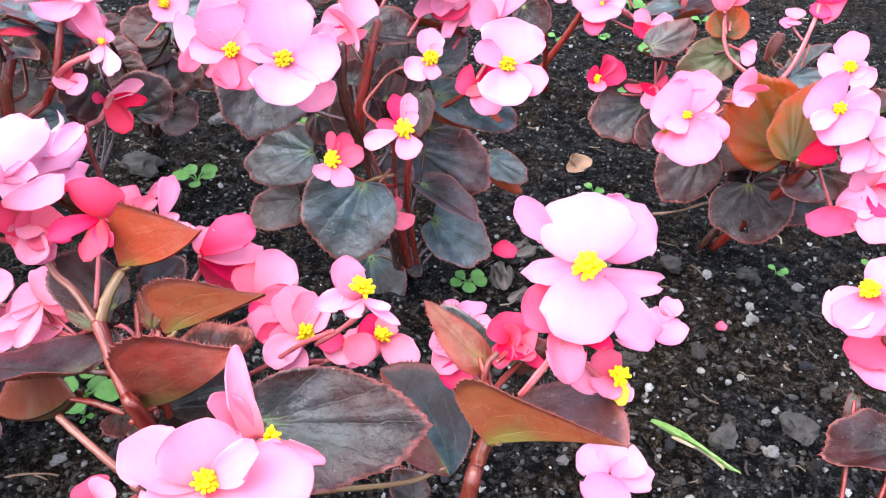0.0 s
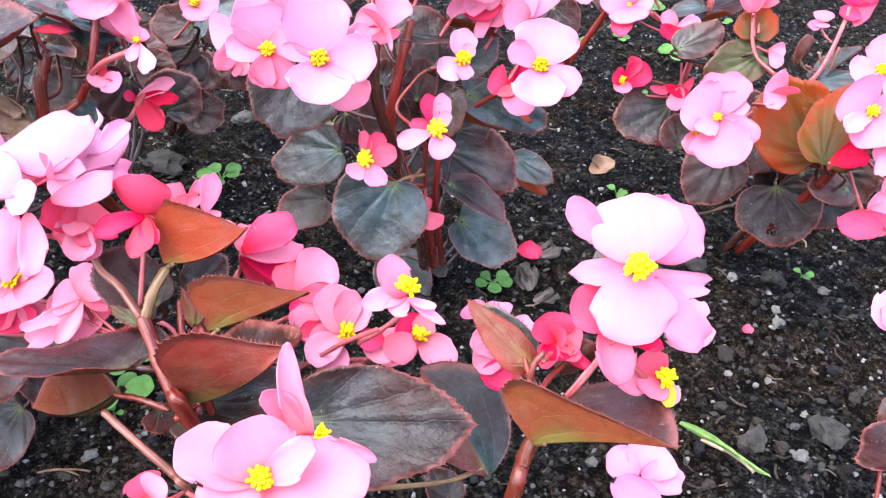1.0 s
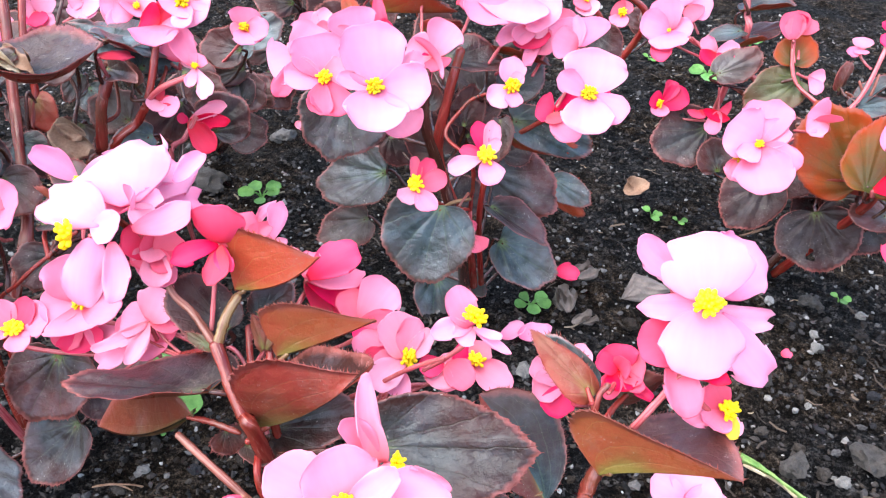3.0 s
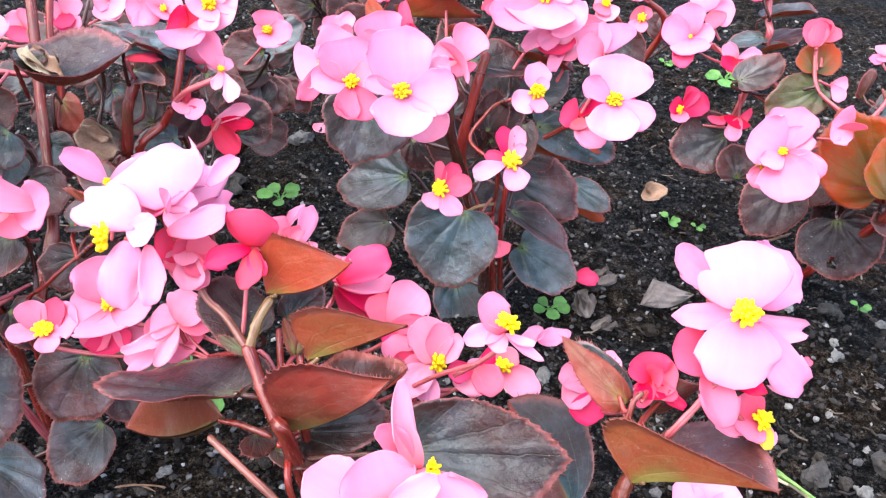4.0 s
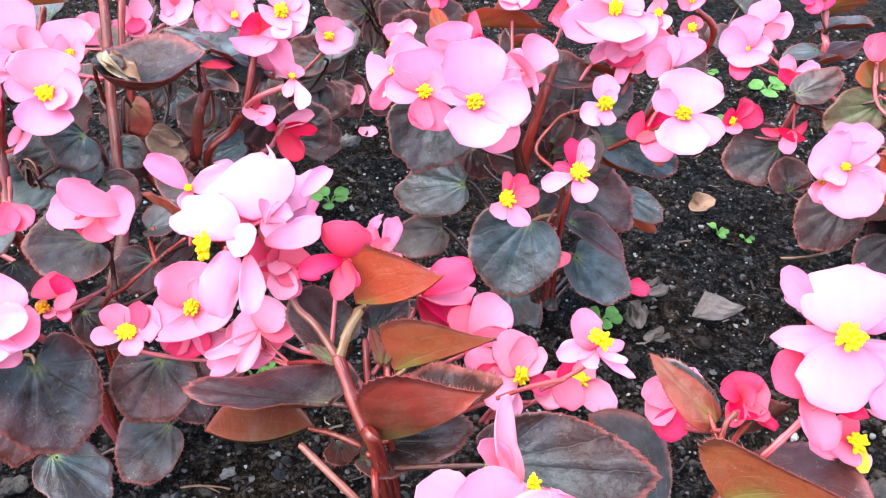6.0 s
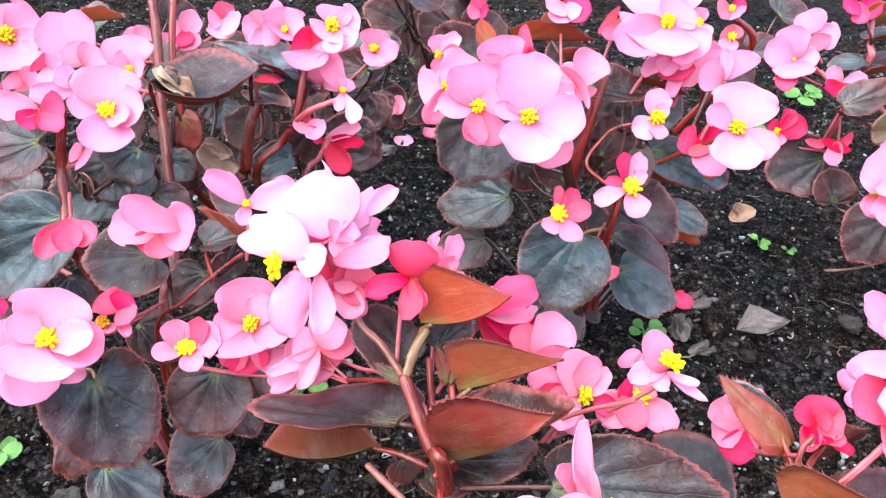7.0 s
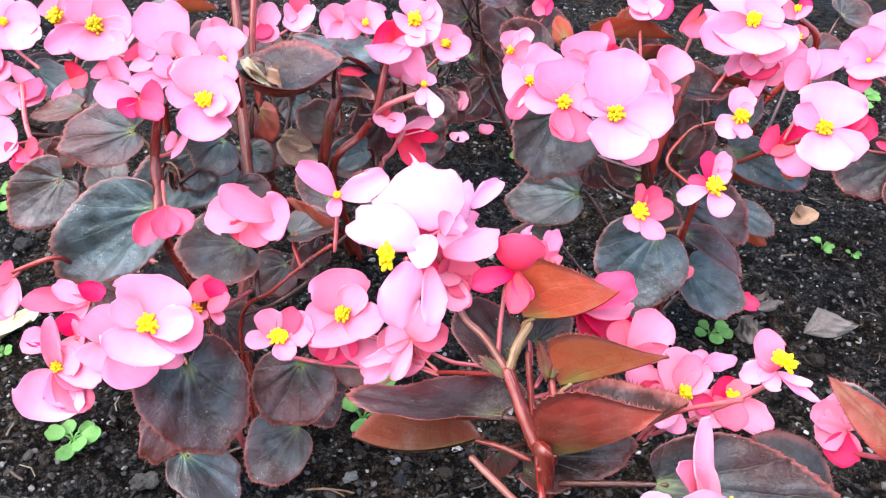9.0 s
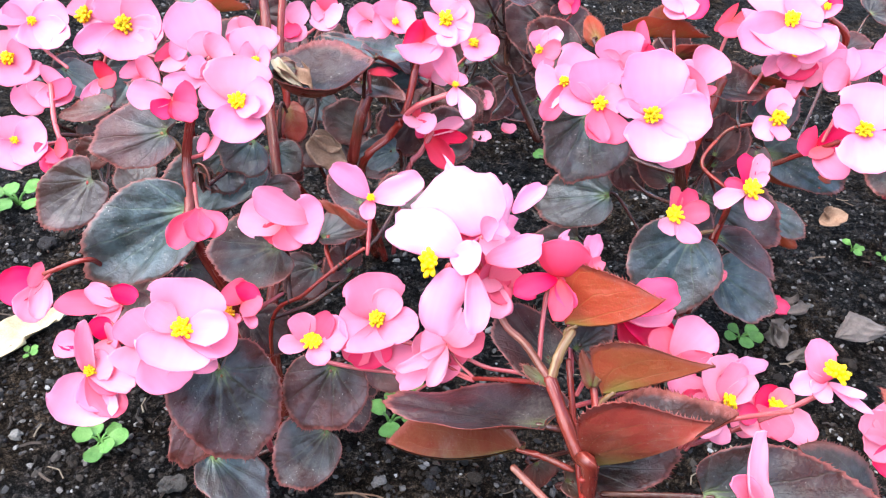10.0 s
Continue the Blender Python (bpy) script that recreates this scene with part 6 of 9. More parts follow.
amber.leaf((0.1845, 0.5804, 0.0601), (0.1783, 0.5959, 0.081), (-0.22, -0.81, 0.54), 0.0308, "k", "k", fold=(10, 10))
amber.flower((0.1695, 0.4798, 0.1365), (0.29, 0.36, -0.89), root=(0.2038, 0.5016, 0.1383)).petal((0.1784, 0.5038, 0.1555), (-0.3, -0.72, 0.62), 0.0320, "p", cup=0.3, full=0.65).petal((0.1496, 0.4871, 0.1444), (-0.3, -0.72, 0.62), 0.0347, "w", cup=0.3, full=0.6).petal((0.1869, 0.4882, 0.1466), (-0.3, -0.72, 0.62), 0.0208, "w", cup=0.3, full=0.6).petal((0.1753, 0.4513, 0.116), (-0.3, -0.72, 0.62), 0.0361, "p", cup=0.35, full=0.62).petal((0.1552, 0.4685, 0.132), (-0.3, -0.72, 0.62), 0.0153, "w").petal((0.1946, 0.4667, 0.1291), (-0.3, -0.72, 0.62), 0.0174, "p").stamens((-0.3, -0.69, 0.66), 0.0031, 0.0015)
amber.flower((0.1604, 0.479, 0.1284), (0.27, 0.36, -0.89), root=(0.2007, 0.4971, 0.1324)).petal((0.1556, 0.466, 0.1158), (-0.28, -0.72, 0.64), 0.0140, "p").petal((0.1641, 0.4672, 0.1178), (-0.28, -0.72, 0.64), 0.0175, "p").stamens((-0.8, -0.53, 0.29), 0.0042, 0.0015)
amber.flower((0.2075, 0.4847, 0.1525), (0.36, 0.36, -0.86), root=(0.1967, 0.5013, 0.138)).petal((0.1955, 0.4881, 0.1556), (-0.37, -0.72, 0.59), 0.0240, "p", cup=0.5, full=0.6).petal((0.2057, 0.4843, 0.1581), (-0.37, -0.72, 0.59), 0.0172, "r").petal((0.1947, 0.4767, 0.1479), (-0.37, -0.72, 0.59), 0.0137, "p")
amber.flower((0.244, 0.451, 0.1607), (0.42, 0.32, -0.85), root=(0.2463, 0.4589, 0.1478)).petal((0.228, 0.4584, 0.1681), (-0.46, -0.67, 0.58), 0.0333, "w", cup=0.3, full=0.6).petal((0.2636, 0.4585, 0.169), (-0.46, -0.67, 0.58), 0.0153, "w", cup=0.3, full=0.6).petal((0.2267, 0.4377, 0.1531), (-0.46, -0.67, 0.58), 0.0128, "w", cup=0.3, full=0.6).petal((0.265, 0.4438, 0.1599), (-0.46, -0.67, 0.58), 0.0256, "w", cup=0.3, full=0.6).petal((0.2474, 0.429, 0.1496), (-0.46, -0.67, 0.58), 0.0320, "w", cup=0.3, full=0.6).stamens((-0.46, -0.64, 0.62), 0.0042, 0.0015)
amber.flower((0.2592, 0.4358, 0.1503), (0.44, 0.29, -0.85), root=(0.2571, 0.4515, 0.1378)).petal((0.2468, 0.4266, 0.1401), (-0.49, -0.64, 0.6), 0.0221, "p").petal((0.2714, 0.4247, 0.1396), (-0.49, -0.64, 0.6), 0.0284, "p").petal((0.2731, 0.4383, 0.1535), (-0.49, -0.64, 0.6), 0.0252, "w").petal((0.2431, 0.4183, 0.1375), (-0.49, -0.64, 0.6), 0.0126, "w")
amber.flower((0.2609, 0.4888, 0.171), (0.44, 0.34, -0.83), root=(0.2514, 0.4696, 0.1538)).petal((0.2621, 0.5026, 0.1874), (-0.47, -0.7, 0.54), 0.0196, "w", cup=0.3, full=0.6).petal((0.2416, 0.4853, 0.1668), (-0.47, -0.7, 0.54), 0.0236, "w", cup=0.3, full=0.66).petal((0.2708, 0.4768, 0.1627), (-0.47, -0.7, 0.54), 0.0169, "p").petal((0.2692, 0.4841, 0.1701), (-0.47, -0.7, 0.54), 0.0115, "p").stamens((-0.47, -0.67, 0.58), 0.0044, 0.0015)
amber.flower((0.2286, 0.4458, 0.1304), (0.39, 0.3, -0.87), root=(0.2429, 0.4614, 0.1311)).petal((0.2493, 0.4475, 0.1387), (-0.42, -0.65, 0.63), 0.0178, "d", cup=0.5, full=0.66)
amber.flower((0.2497, 0.4262, 0.1123), (0.41, 0.26, -0.88), root=(0.251, 0.4605, 0.1165)).petal((0.2397, 0.4114, 0.1), (-0.45, -0.6, 0.66), 0.0242, "r", cup=0.5, full=0.64).petal((0.2534, 0.4156, 0.1021), (-0.45, -0.6, 0.66), 0.0196, "r", cup=0.5, full=0.66).petal((0.2724, 0.4248, 0.1171), (-0.45, -0.6, 0.66), 0.0228, "w", cup=0.3, full=0.6).petal((0.2659, 0.4176, 0.1057), (-0.45, -0.6, 0.66), 0.0228, "p")
amber.flower((0.268, 0.4296, 0.1251), (0.44, 0.26, -0.86), root=(0.2559, 0.4562, 0.1274)).petal((0.2818, 0.4314, 0.1289), (-0.49, -0.6, 0.63), 0.0290, "p").petal((0.2585, 0.4338, 0.1331), (-0.49, -0.6, 0.63), 0.0226, "p").petal((0.2713, 0.4027, 0.1011), (-0.49, -0.6, 0.63), 0.0258, "p").petal((0.2802, 0.4156, 0.1161), (-0.49, -0.6, 0.63), 0.0226, "r")
amber.flower((0.207, 0.5757, 0.1706), (0.33, 0.43, -0.84), root=(0.211, 0.5714, 0.1565)).petal((0.2025, 0.5858, 0.1864), (-0.34, -0.78, 0.52), 0.0155, "r").petal((0.2082, 0.5843, 0.1854), (-0.34, -0.78, 0.52), 0.0140, "r")
amber.flower((0.2718, 0.5715, 0.1813), (0.43, 0.39, -0.81), root=(0.267, 0.5662, 0.1743)).petal((0.2636, 0.5653, 0.1744), (-0.44, -0.75, 0.49), 0.0153, "r").petal((0.2814, 0.5659, 0.1785), (-0.44, -0.75, 0.49), 0.0252, "r", cup=0.5, full=0.6).petal((0.273, 0.5756, 0.1906), (-0.44, -0.75, 0.49), 0.0229, "r")
amber.flower((0.2214, 0.566, 0.1492), (0.35, 0.4, -0.85), root=(0.2135, 0.5668, 0.1503)).petal((0.2334, 0.5655, 0.1481), (-0.36, -0.75, 0.55), 0.0133, "p", cup=0.4, full=0.68).petal((0.2292, 0.5561, 0.1402), (-0.36, -0.75, 0.55), 0.0102, "p", cup=0.4, full=0.7)
amber.flower((0.1641, 0.5982, 0.1492), (0.26, 0.44, -0.86), root=(0.151, 0.6226, 0.1501)).petal((0.1529, 0.6031, 0.1572), (-0.25, -0.8, 0.55), 0.0123, "p").petal((0.182, 0.5957, 0.1514), (-0.25, -0.8, 0.55), 0.0148, "w", cup=0.4, full=0.6).petal((0.1638, 0.5881, 0.1425), (-0.25, -0.8, 0.55), 0.0247, "r", cup=0.4, full=0.6).petal((0.1546, 0.5888, 0.1437), (-0.25, -0.8, 0.55), 0.0165, "d")
amber.flower((0.128, 0.6033, 0.1605), (0.31, 0.43, -0.84), root=(0.1556, 0.6096, 0.141)).petal((0.1069, 0.6073, 0.1654), (-0.3, -0.79, 0.54), 0.0232, "w").petal((0.1254, 0.6185, 0.1803), (-0.3, -0.79, 0.54), 0.0249, "p").petal((0.1277, 0.5885, 0.1512), (-0.3, -0.79, 0.54), 0.0290, "w").petal((0.1462, 0.6062, 0.1634), (-0.3, -0.79, 0.54), 0.0166, "w").petal((0.1221, 0.5863, 0.1406), (-0.3, -0.79, 0.54), 0.0166, "r").stamens((-0.3, -0.76, 0.58), 0.0017, 0.0015)
amber.flower((0.1418, 0.6207, 0.1749), (0.33, 0.45, -0.83), root=(0.1536, 0.6193, 0.1548)).petal((0.1339, 0.6306, 0.1877), (-0.32, -0.8, 0.51), 0.0251, "w").petal((0.1607, 0.6214, 0.1744), (-0.32, -0.8, 0.51), 0.0209, "w").petal((0.1492, 0.6134, 0.1654), (-0.32, -0.8, 0.51), 0.0167, "r")
amber.flower((0.1379, 0.6147, 0.0979), (0.2, 0.41, -0.89), root=(0.1774, 0.6038, 0.0915)).petal((0.1479, 0.6269, 0.1122), (-0.2, -0.77, 0.61), 0.0133, "r", cup=0.5, full=0.7).petal((0.1597, 0.6202, 0.1041), (-0.2, -0.77, 0.61), 0.0222, "r").petal((0.136, 0.6059, 0.0899), (-0.2, -0.77, 0.61), 0.0151, "p").petal((0.1283, 0.6145, 0.102), (-0.2, -0.77, 0.61), 0.0151, "r").stamens((-0.77, -0.58, 0.27), 0.0040, 0.0015)
amber.flower((0.1786, 0.5999, 0.1029), (0.26, 0.39, -0.88), root=(0.1774, 0.6102, 0.1167)).petal((0.1747, 0.5937, 0.0961), (-0.26, -0.75, 0.6), 0.0216, "d").petal((0.1852, 0.597, 0.1), (-0.26, -0.75, 0.6), 0.0199, "r").petal((0.1719, 0.5822, 0.0897), (-0.26, -0.75, 0.6), 0.0130, "p")
amber.flower((0.1658, 0.6086, 0.098), (0.24, 0.4, -0.89), root=(0.1777, 0.6012, 0.088)).petal((0.1626, 0.602, 0.0937), (-0.24, -0.76, 0.61), 0.0150, "r").petal((0.1698, 0.6017, 0.0943), (-0.24, -0.76, 0.61), 0.0114, "d")
amber.flower((0.268, 0.6043, 0.1584), (0.4, 0.4, -0.83), root=(0.2663, 0.5763, 0.1544)).petal((0.2573, 0.5995, 0.1552), (-0.41, -0.75, 0.51), 0.0090, "p").petal((0.2696, 0.6096, 0.165), (-0.41, -0.75, 0.51), 0.0148, "p", cup=0.5, full=0.6).petal((0.2649, 0.5986, 0.1561), (-0.41, -0.75, 0.51), 0.0123, "p")
amber.stem([(0.2025, 0.5829, 0.1302), (0.1792, 0.6039, 0.1417), (0.1522, 0.6263, 0.1467), (0.1405, 0.6347, 0.1581)], 0.0021, 0.0017, "p")
amber.stem([(0.2428, 0.5335, 0.0723), (0.2042, 0.5871, 0.1107), (0.1848, 0.5916, 0.1252), (0.1771, 0.6128, 0.1202)], 0.0021, 0.0017, "b")

# begonia at the edge of the bare patch
edge = Plant((0.215, 0.235, 0), "pink begonia with an open flower over one dark leaf")
edge.stem([(0.215, 0.235, 0), (0.1986, 0.2301, 0.126), (0.184, 0.2319, 0.1585), (0.1748, 0.2379, 0.1783)], 0.0023, 0.0018, "o")
edge.leaf((0.2531, 0.2945, 0.0615), (0.216, 0.2912, 0.0573), (-0.09, -0.23, 0.97), 0.0353, "m", "b", fold=(30, 25), wave=0.09, via=(0.215, 0.235, 0))
edge.leaf((0.2339, 0.3152, 0.0725), (0.2308, 0.3058, 0.0601), (-0.55, -0.6, 0.59), 0.0067, "b", "b", fold=(10, 10), via=(0.215, 0.235, 0))
edge.flower((0.1663, 0.2429, 0.1934), (0.42, 0.19, -0.89), root=(0.1775, 0.2365, 0.1748)).petal((0.1516, 0.2341, 0.186), (-0.48, -0.52, 0.71), 0.0165, "w", cup=0.4, full=0.62).petal((0.1689, 0.2325, 0.1829), (-0.48, -0.52, 0.71), 0.0202, "w").petal((0.1556, 0.2285, 0.1854), (-0.48, -0.52, 0.71), 0.0165, "p").petal((0.1756, 0.2484, 0.2011), (-0.48, -0.52, 0.71), 0.0165, "w").petal((0.1772, 0.237, 0.1894), (-0.48, -0.52, 0.71), 0.0165, "w").stamens((-0.66, -0.25, 0.71), 0.0040, 0.0015)
edge.flower((0.1785, 0.2381, 0.1785), (0.43, 0.15, -0.89), root=(0.1791, 0.2346, 0.1689)).petal((0.1626, 0.2339, 0.1707), (-0.5, -0.47, 0.73), 0.0150, "r", cup=0.4, full=0.6).petal((0.1711, 0.2228, 0.1672), (-0.5, -0.47, 0.73), 0.0224, "p").petal((0.1819, 0.2256, 0.1706), (-0.5, -0.47, 0.73), 0.0224, "p")

# back begonia with blue-grey folded leaves and red buds
back = Plant((-0.225, 0.5, 0), "pink begonia with blue-grey curled leaves, red buds and withered petals")
back.stem([(-0.225, 0.5, 0), (-0.2237, 0.4154, 0.1133), (-0.2163, 0.4117, 0.1321), (-0.2116, 0.4136, 0.1589), (-0.2077, 0.4192, 0.174)], 0.0035, 0.0029, "o", "upright brick-red stem")
back.stem([(-0.217, 0.496, 0), (-0.2119, 0.4174, 0.1219), (-0.1958, 0.4209, 0.1486), (-0.1875, 0.421, 0.1639), (-0.1838, 0.4359, 0.1916)], 0.0026, 0.0019, "r")
back.stem([(-0.1873, 0.4201, 0.1627), (-0.1784, 0.421, 0.1704), (-0.162, 0.425, 0.1775)], 0.0016, 0.0016, "p")
back.stem([(-0.245, 0.5, 0), (-0.2633, 0.4317, 0.1095), (-0.2633, 0.4386, 0.1524), (-0.2699, 0.4508, 0.1786), (-0.2741, 0.4722, 0.2082)], 0.0024, 0.0020, "r")
back.stem([(-0.235, 0.506, 0), (-0.2531, 0.4557, 0.1059), (-0.2554, 0.4681, 0.1398), (-0.2715, 0.4802, 0.1594), (-0.2692, 0.5002, 0.1858)], 0.0014, 0.0011, "k")
back.stem([(-0.213, 0.506, 0), (-0.1893, 0.4392, 0.1128), (-0.1832, 0.4505, 0.1234), (-0.1783, 0.4598, 0.1331)], 0.0017, 0.0017, "p")
back.folded((-0.2529, 0.3869, 0.1980), (-0.2022, 0.4115, 0.1976), (-0.2270, 0.3732, 0.1723), ((-0.2353, 0.3608, 0.1950), (-0.2104, 0.3669, 0.1914)), ((-0.2644, 0.4206, 0.1891), (-0.2319, 0.4439, 0.2018)), (-0.07, -0.3, 0.95), "s", "b", "o", via=(-0.2555, 0.3960, 0.1700))
fallen("dry_leaf", (-0.2510, 0.4000, 0.1955), (-0.2289, 0.3861, 0.1919), (0.1, -0.5, 0.86), 0.0130, DRY, "dry crumpled flower remains lying in a folded leaf", "dry leaf", 0.9, 0.15, 0.5, ruffle=0.22, seed=211)
fallen("dry_leaf", (-0.2516, 0.3987, 0.1972), (-0.2326, 0.3816, 0.1910), (-0.2, -0.6, 0.77), 0.0060, STRAW, "pale dry petal lying in a folded leaf", "dry leaf", 0.9, -0.1, 0.5, ruffle=0.1, seed=212)
back.leaf((-0.2031, 0.4169, 0.1969), (-0.1883, 0.4631, 0.1731), (0.1, -0.35, 0.93), 0.0250, "g", "k", fold=(8, 12))
back.leaf((-0.1927, 0.4371, 0.193), (-0.267, 0.4998, 0.167), (0.0, -0.35, 0.93), 0.0230, "g", "k", fold=(8, 12))
back.leaf((-0.2403, 0.3956, 0.1945), (-0.2502, 0.3919, 0.1917), (0.09, -0.75, 0.66), 0.0088, "b", "b", fold=(10, 10), wave=0.12, free=True)
back.leaf((-0.2503, 0.4581, 0.176), (-0.2346, 0.4672, 0.185), (0.16, -0.82, 0.55), 0.0155, "g", "k", fold=(10, 10))
back.leaf((-0.2034, 0.4512, 0.1656), (-0.1904, 0.4646, 0.1808), (0.23, -0.82, 0.52), 0.0247, "g", "k", fold=(10, 10))
back.leaf((-0.1895, 0.4623, 0.1691), (-0.251, 0.4609, 0.1798), (0.15, -0.62, 0.77), 0.0283, "g", "k", fold=(10, 10), via=(-0.1882, 0.4301, 0.1595))
back.leaf((-0.2042, 0.5004, 0.1558), (-0.2316, 0.5041, 0.1664), (0.28, -0.4, 0.87), 0.0220, "b", "k", fold=(10, 10))
back.leaf((-0.2163, 0.4371, 0.1715), (-0.1851, 0.4044, 0.1808), (0.1, -0.72, 0.68), 0.0190, "b", "k", fold=(38, 38), stalk="o")
back.leaf((-0.1999, 0.4835, 0.1323), (-0.203, 0.4663, 0.1098), (0.12, -0.8, 0.59), 0.0330, "b", "k", fold=(10, 10))
back.leaf((-0.2384, 0.4912, 0.1169), (-0.2447, 0.4774, 0.0995), (0.14, -0.8, 0.59), 0.0267, "k", "k", fold=(10, 10))
back.leaf((-0.1971, 0.4266, 0.1228), (-0.221, 0.4251, 0.1257), (0.14, -0.45, 0.88), 0.0169, "k", "k", fold=(10, 10))
back.leaf((-0.2085, 0.5214, 0.1343), (-0.1875, 0.5171, 0.1243), (0.26, -0.57, 0.78), 0.0311, "b", "b", fold=(10, 10))
back.leaf((-0.1977, 0.4318, 0.1642), (-0.2171, 0.4392, 0.1743), (0.3, 0.95, -0.13), 0.0203, "k", "k", fold=(40, 40))
back.leaf((-0.2684, 0.5053, 0.1251), (-0.2544, 0.4974, 0.1115), (0.29, -0.67, 0.69), 0.0233, "g", "k", fold=(10, 10))
back.leaf((-0.2584, 0.4835, 0.1443), (-0.2667, 0.472, 0.1305), (0.16, -0.8, 0.58), 0.0147, "k", "k", fold=(10, 10))
back.flower((-0.2041, 0.4079, 0.1915), (-0.11, 0.41, -0.91), root=(-0.2068, 0.4193, 0.1741)).petal((-0.1936, 0.4268, 0.1842), (0.0, -0.5, 0.86), 0.0095, "d", cup=-0.3, full=0.5, bend=-0.06, open_by=0)
back.flower((-0.1607, 0.4267, 0.1813), (-0.02, 0.42, -0.91), root=(-0.162, 0.425, 0.1775)).petal((-0.1734, 0.4393, 0.1987), (0.1, -0.77, 0.63), 0.0148, "p", cup=0.4, full=0.6).petal((-0.1491, 0.4102, 0.1691), (0.1, -0.77, 0.63), 0.0099, "w", cup=0.3, full=0.72).petal((-0.1581, 0.4313, 0.1869), (0.1, -0.77, 0.63), 0.0111, "p").petal((-0.1598, 0.4133, 0.1748), (0.1, -0.77, 0.63), 0.0068, "p").stamens((0.09, -0.74, 0.67), 0.0022, 0.0015)
back.flower((-0.1823, 0.4399, 0.1984), (-0.06, 0.44, -0.89), root=(-0.1836, 0.4351, 0.1887)).petal((-0.193, 0.4416, 0.2007), (0.15, -0.8, 0.59), 0.0187, "d", cup=0.4, full=0.6).petal((-0.1798, 0.4246, 0.1908), (0.15, -0.8, 0.59), 0.0267, "p", cup=0.4, full=0.62).petal((-0.1741, 0.4482, 0.2044), (0.15, -0.8, 0.59), 0.0187, "d").petal((-0.1744, 0.4359, 0.1944), (0.15, -0.8, 0.59), 0.0187, "p")
back.flower((-0.1714, 0.4495, 0.209), (-0.04, 0.47, -0.88), root=(-0.182, 0.4354, 0.1888)).petal((-0.1601, 0.4424, 0.1991), (0.12, -0.82, 0.56), 0.0187, "w", cup=0.3, full=0.7).petal((-0.1755, 0.4395, 0.2042), (0.12, -0.82, 0.56), 0.0218, "w").petal((-0.17, 0.4567, 0.2178), (0.12, -0.82, 0.56), 0.0218, "p").petal((-0.1568, 0.4548, 0.2136), (0.12, -0.82, 0.56), 0.0187, "p").petal((-0.1675, 0.4318, 0.1985), (0.12, -0.82, 0.56), 0.0124, "w").stamens((0.11, -0.79, 0.61), 0.0047, 0.0015)
back.flower((-0.2022, 0.4587, 0.2006), (-0.1, 0.45, -0.89), root=(-0.1854, 0.4367, 0.1845)).petal((-0.2157, 0.4593, 0.2022), (0.19, -0.8, 0.57), 0.0290, "p").petal((-0.2038, 0.4648, 0.2115), (0.19, -0.8, 0.57), 0.0258, "p").petal((-0.191, 0.4597, 0.2065), (0.19, -0.8, 0.57), 0.0194, "p").petal((-0.2038, 0.452, 0.1979), (0.19, -0.8, 0.57), 0.0194, "p").stamens((0.18, -0.77, 0.61), 0.0023, 0.0015)
back.flower((-0.2282, 0.4927, 0.1875), (-0.13, 0.44, -0.89), root=(-0.2012, 0.4564, 0.1636)).petal((-0.2371, 0.4852, 0.1802), (0.22, -0.79, 0.57), 0.0154, "p").petal((-0.2287, 0.4806, 0.1757), (0.22, -0.79, 0.57), 0.0140, "p").petal((-0.2394, 0.4872, 0.1864), (0.22, -0.79, 0.57), 0.0154, "w").petal((-0.2254, 0.4959, 0.1956), (0.22, -0.79, 0.57), 0.0210, "p")
back.flower((-0.2618, 0.5117, 0.1828), (-0.18, 0.44, -0.88), root=(-0.2671, 0.4919, 0.1742)).petal((-0.2611, 0.5018, 0.1721), (0.28, -0.78, 0.56), 0.0183, "w").petal((-0.2501, 0.5101, 0.179), (0.28, -0.78, 0.56), 0.0183, "w").petal((-0.2698, 0.5067, 0.1817), (0.28, -0.78, 0.56), 0.0132, "p").petal((-0.2608, 0.5159, 0.1926), (0.28, -0.78, 0.56), 0.0147, "r")
back.flower((-0.2733, 0.4752, 0.1867), (-0.22, 0.41, -0.89), root=(-0.2701, 0.4537, 0.1809)).petal((-0.2626, 0.4687, 0.1779), (0.32, -0.76, 0.57), 0.0159, "p").petal((-0.2671, 0.4667, 0.1799), (0.32, -0.76, 0.57), 0.0138, "r").petal((-0.2776, 0.4724, 0.1872), (0.32, -0.76, 0.57), 0.0138, "p").petal((-0.2637, 0.4806, 0.1964), (0.32, -0.76, 0.57), 0.0152, "w")
back.flower((-0.1813, 0.4207, 0.1622), (-0.06, 0.39, -0.92), root=(-0.1873, 0.4201, 0.1627)).petal((-0.1693, 0.4144, 0.1586), (0.14, -0.74, 0.66), 0.0139, "w", cup=0.5, full=0.6).petal((-0.184, 0.4147, 0.1588), (0.14, -0.74, 0.66), 0.0114, "p").petal((-0.1809, 0.4257, 0.1689), (0.14, -0.74, 0.66), 0.0050, "d", cup=0.3, full=0.4).petal((-0.1733, 0.4211, 0.1624), (0.14, -0.74, 0.66), 0.0063, "d")
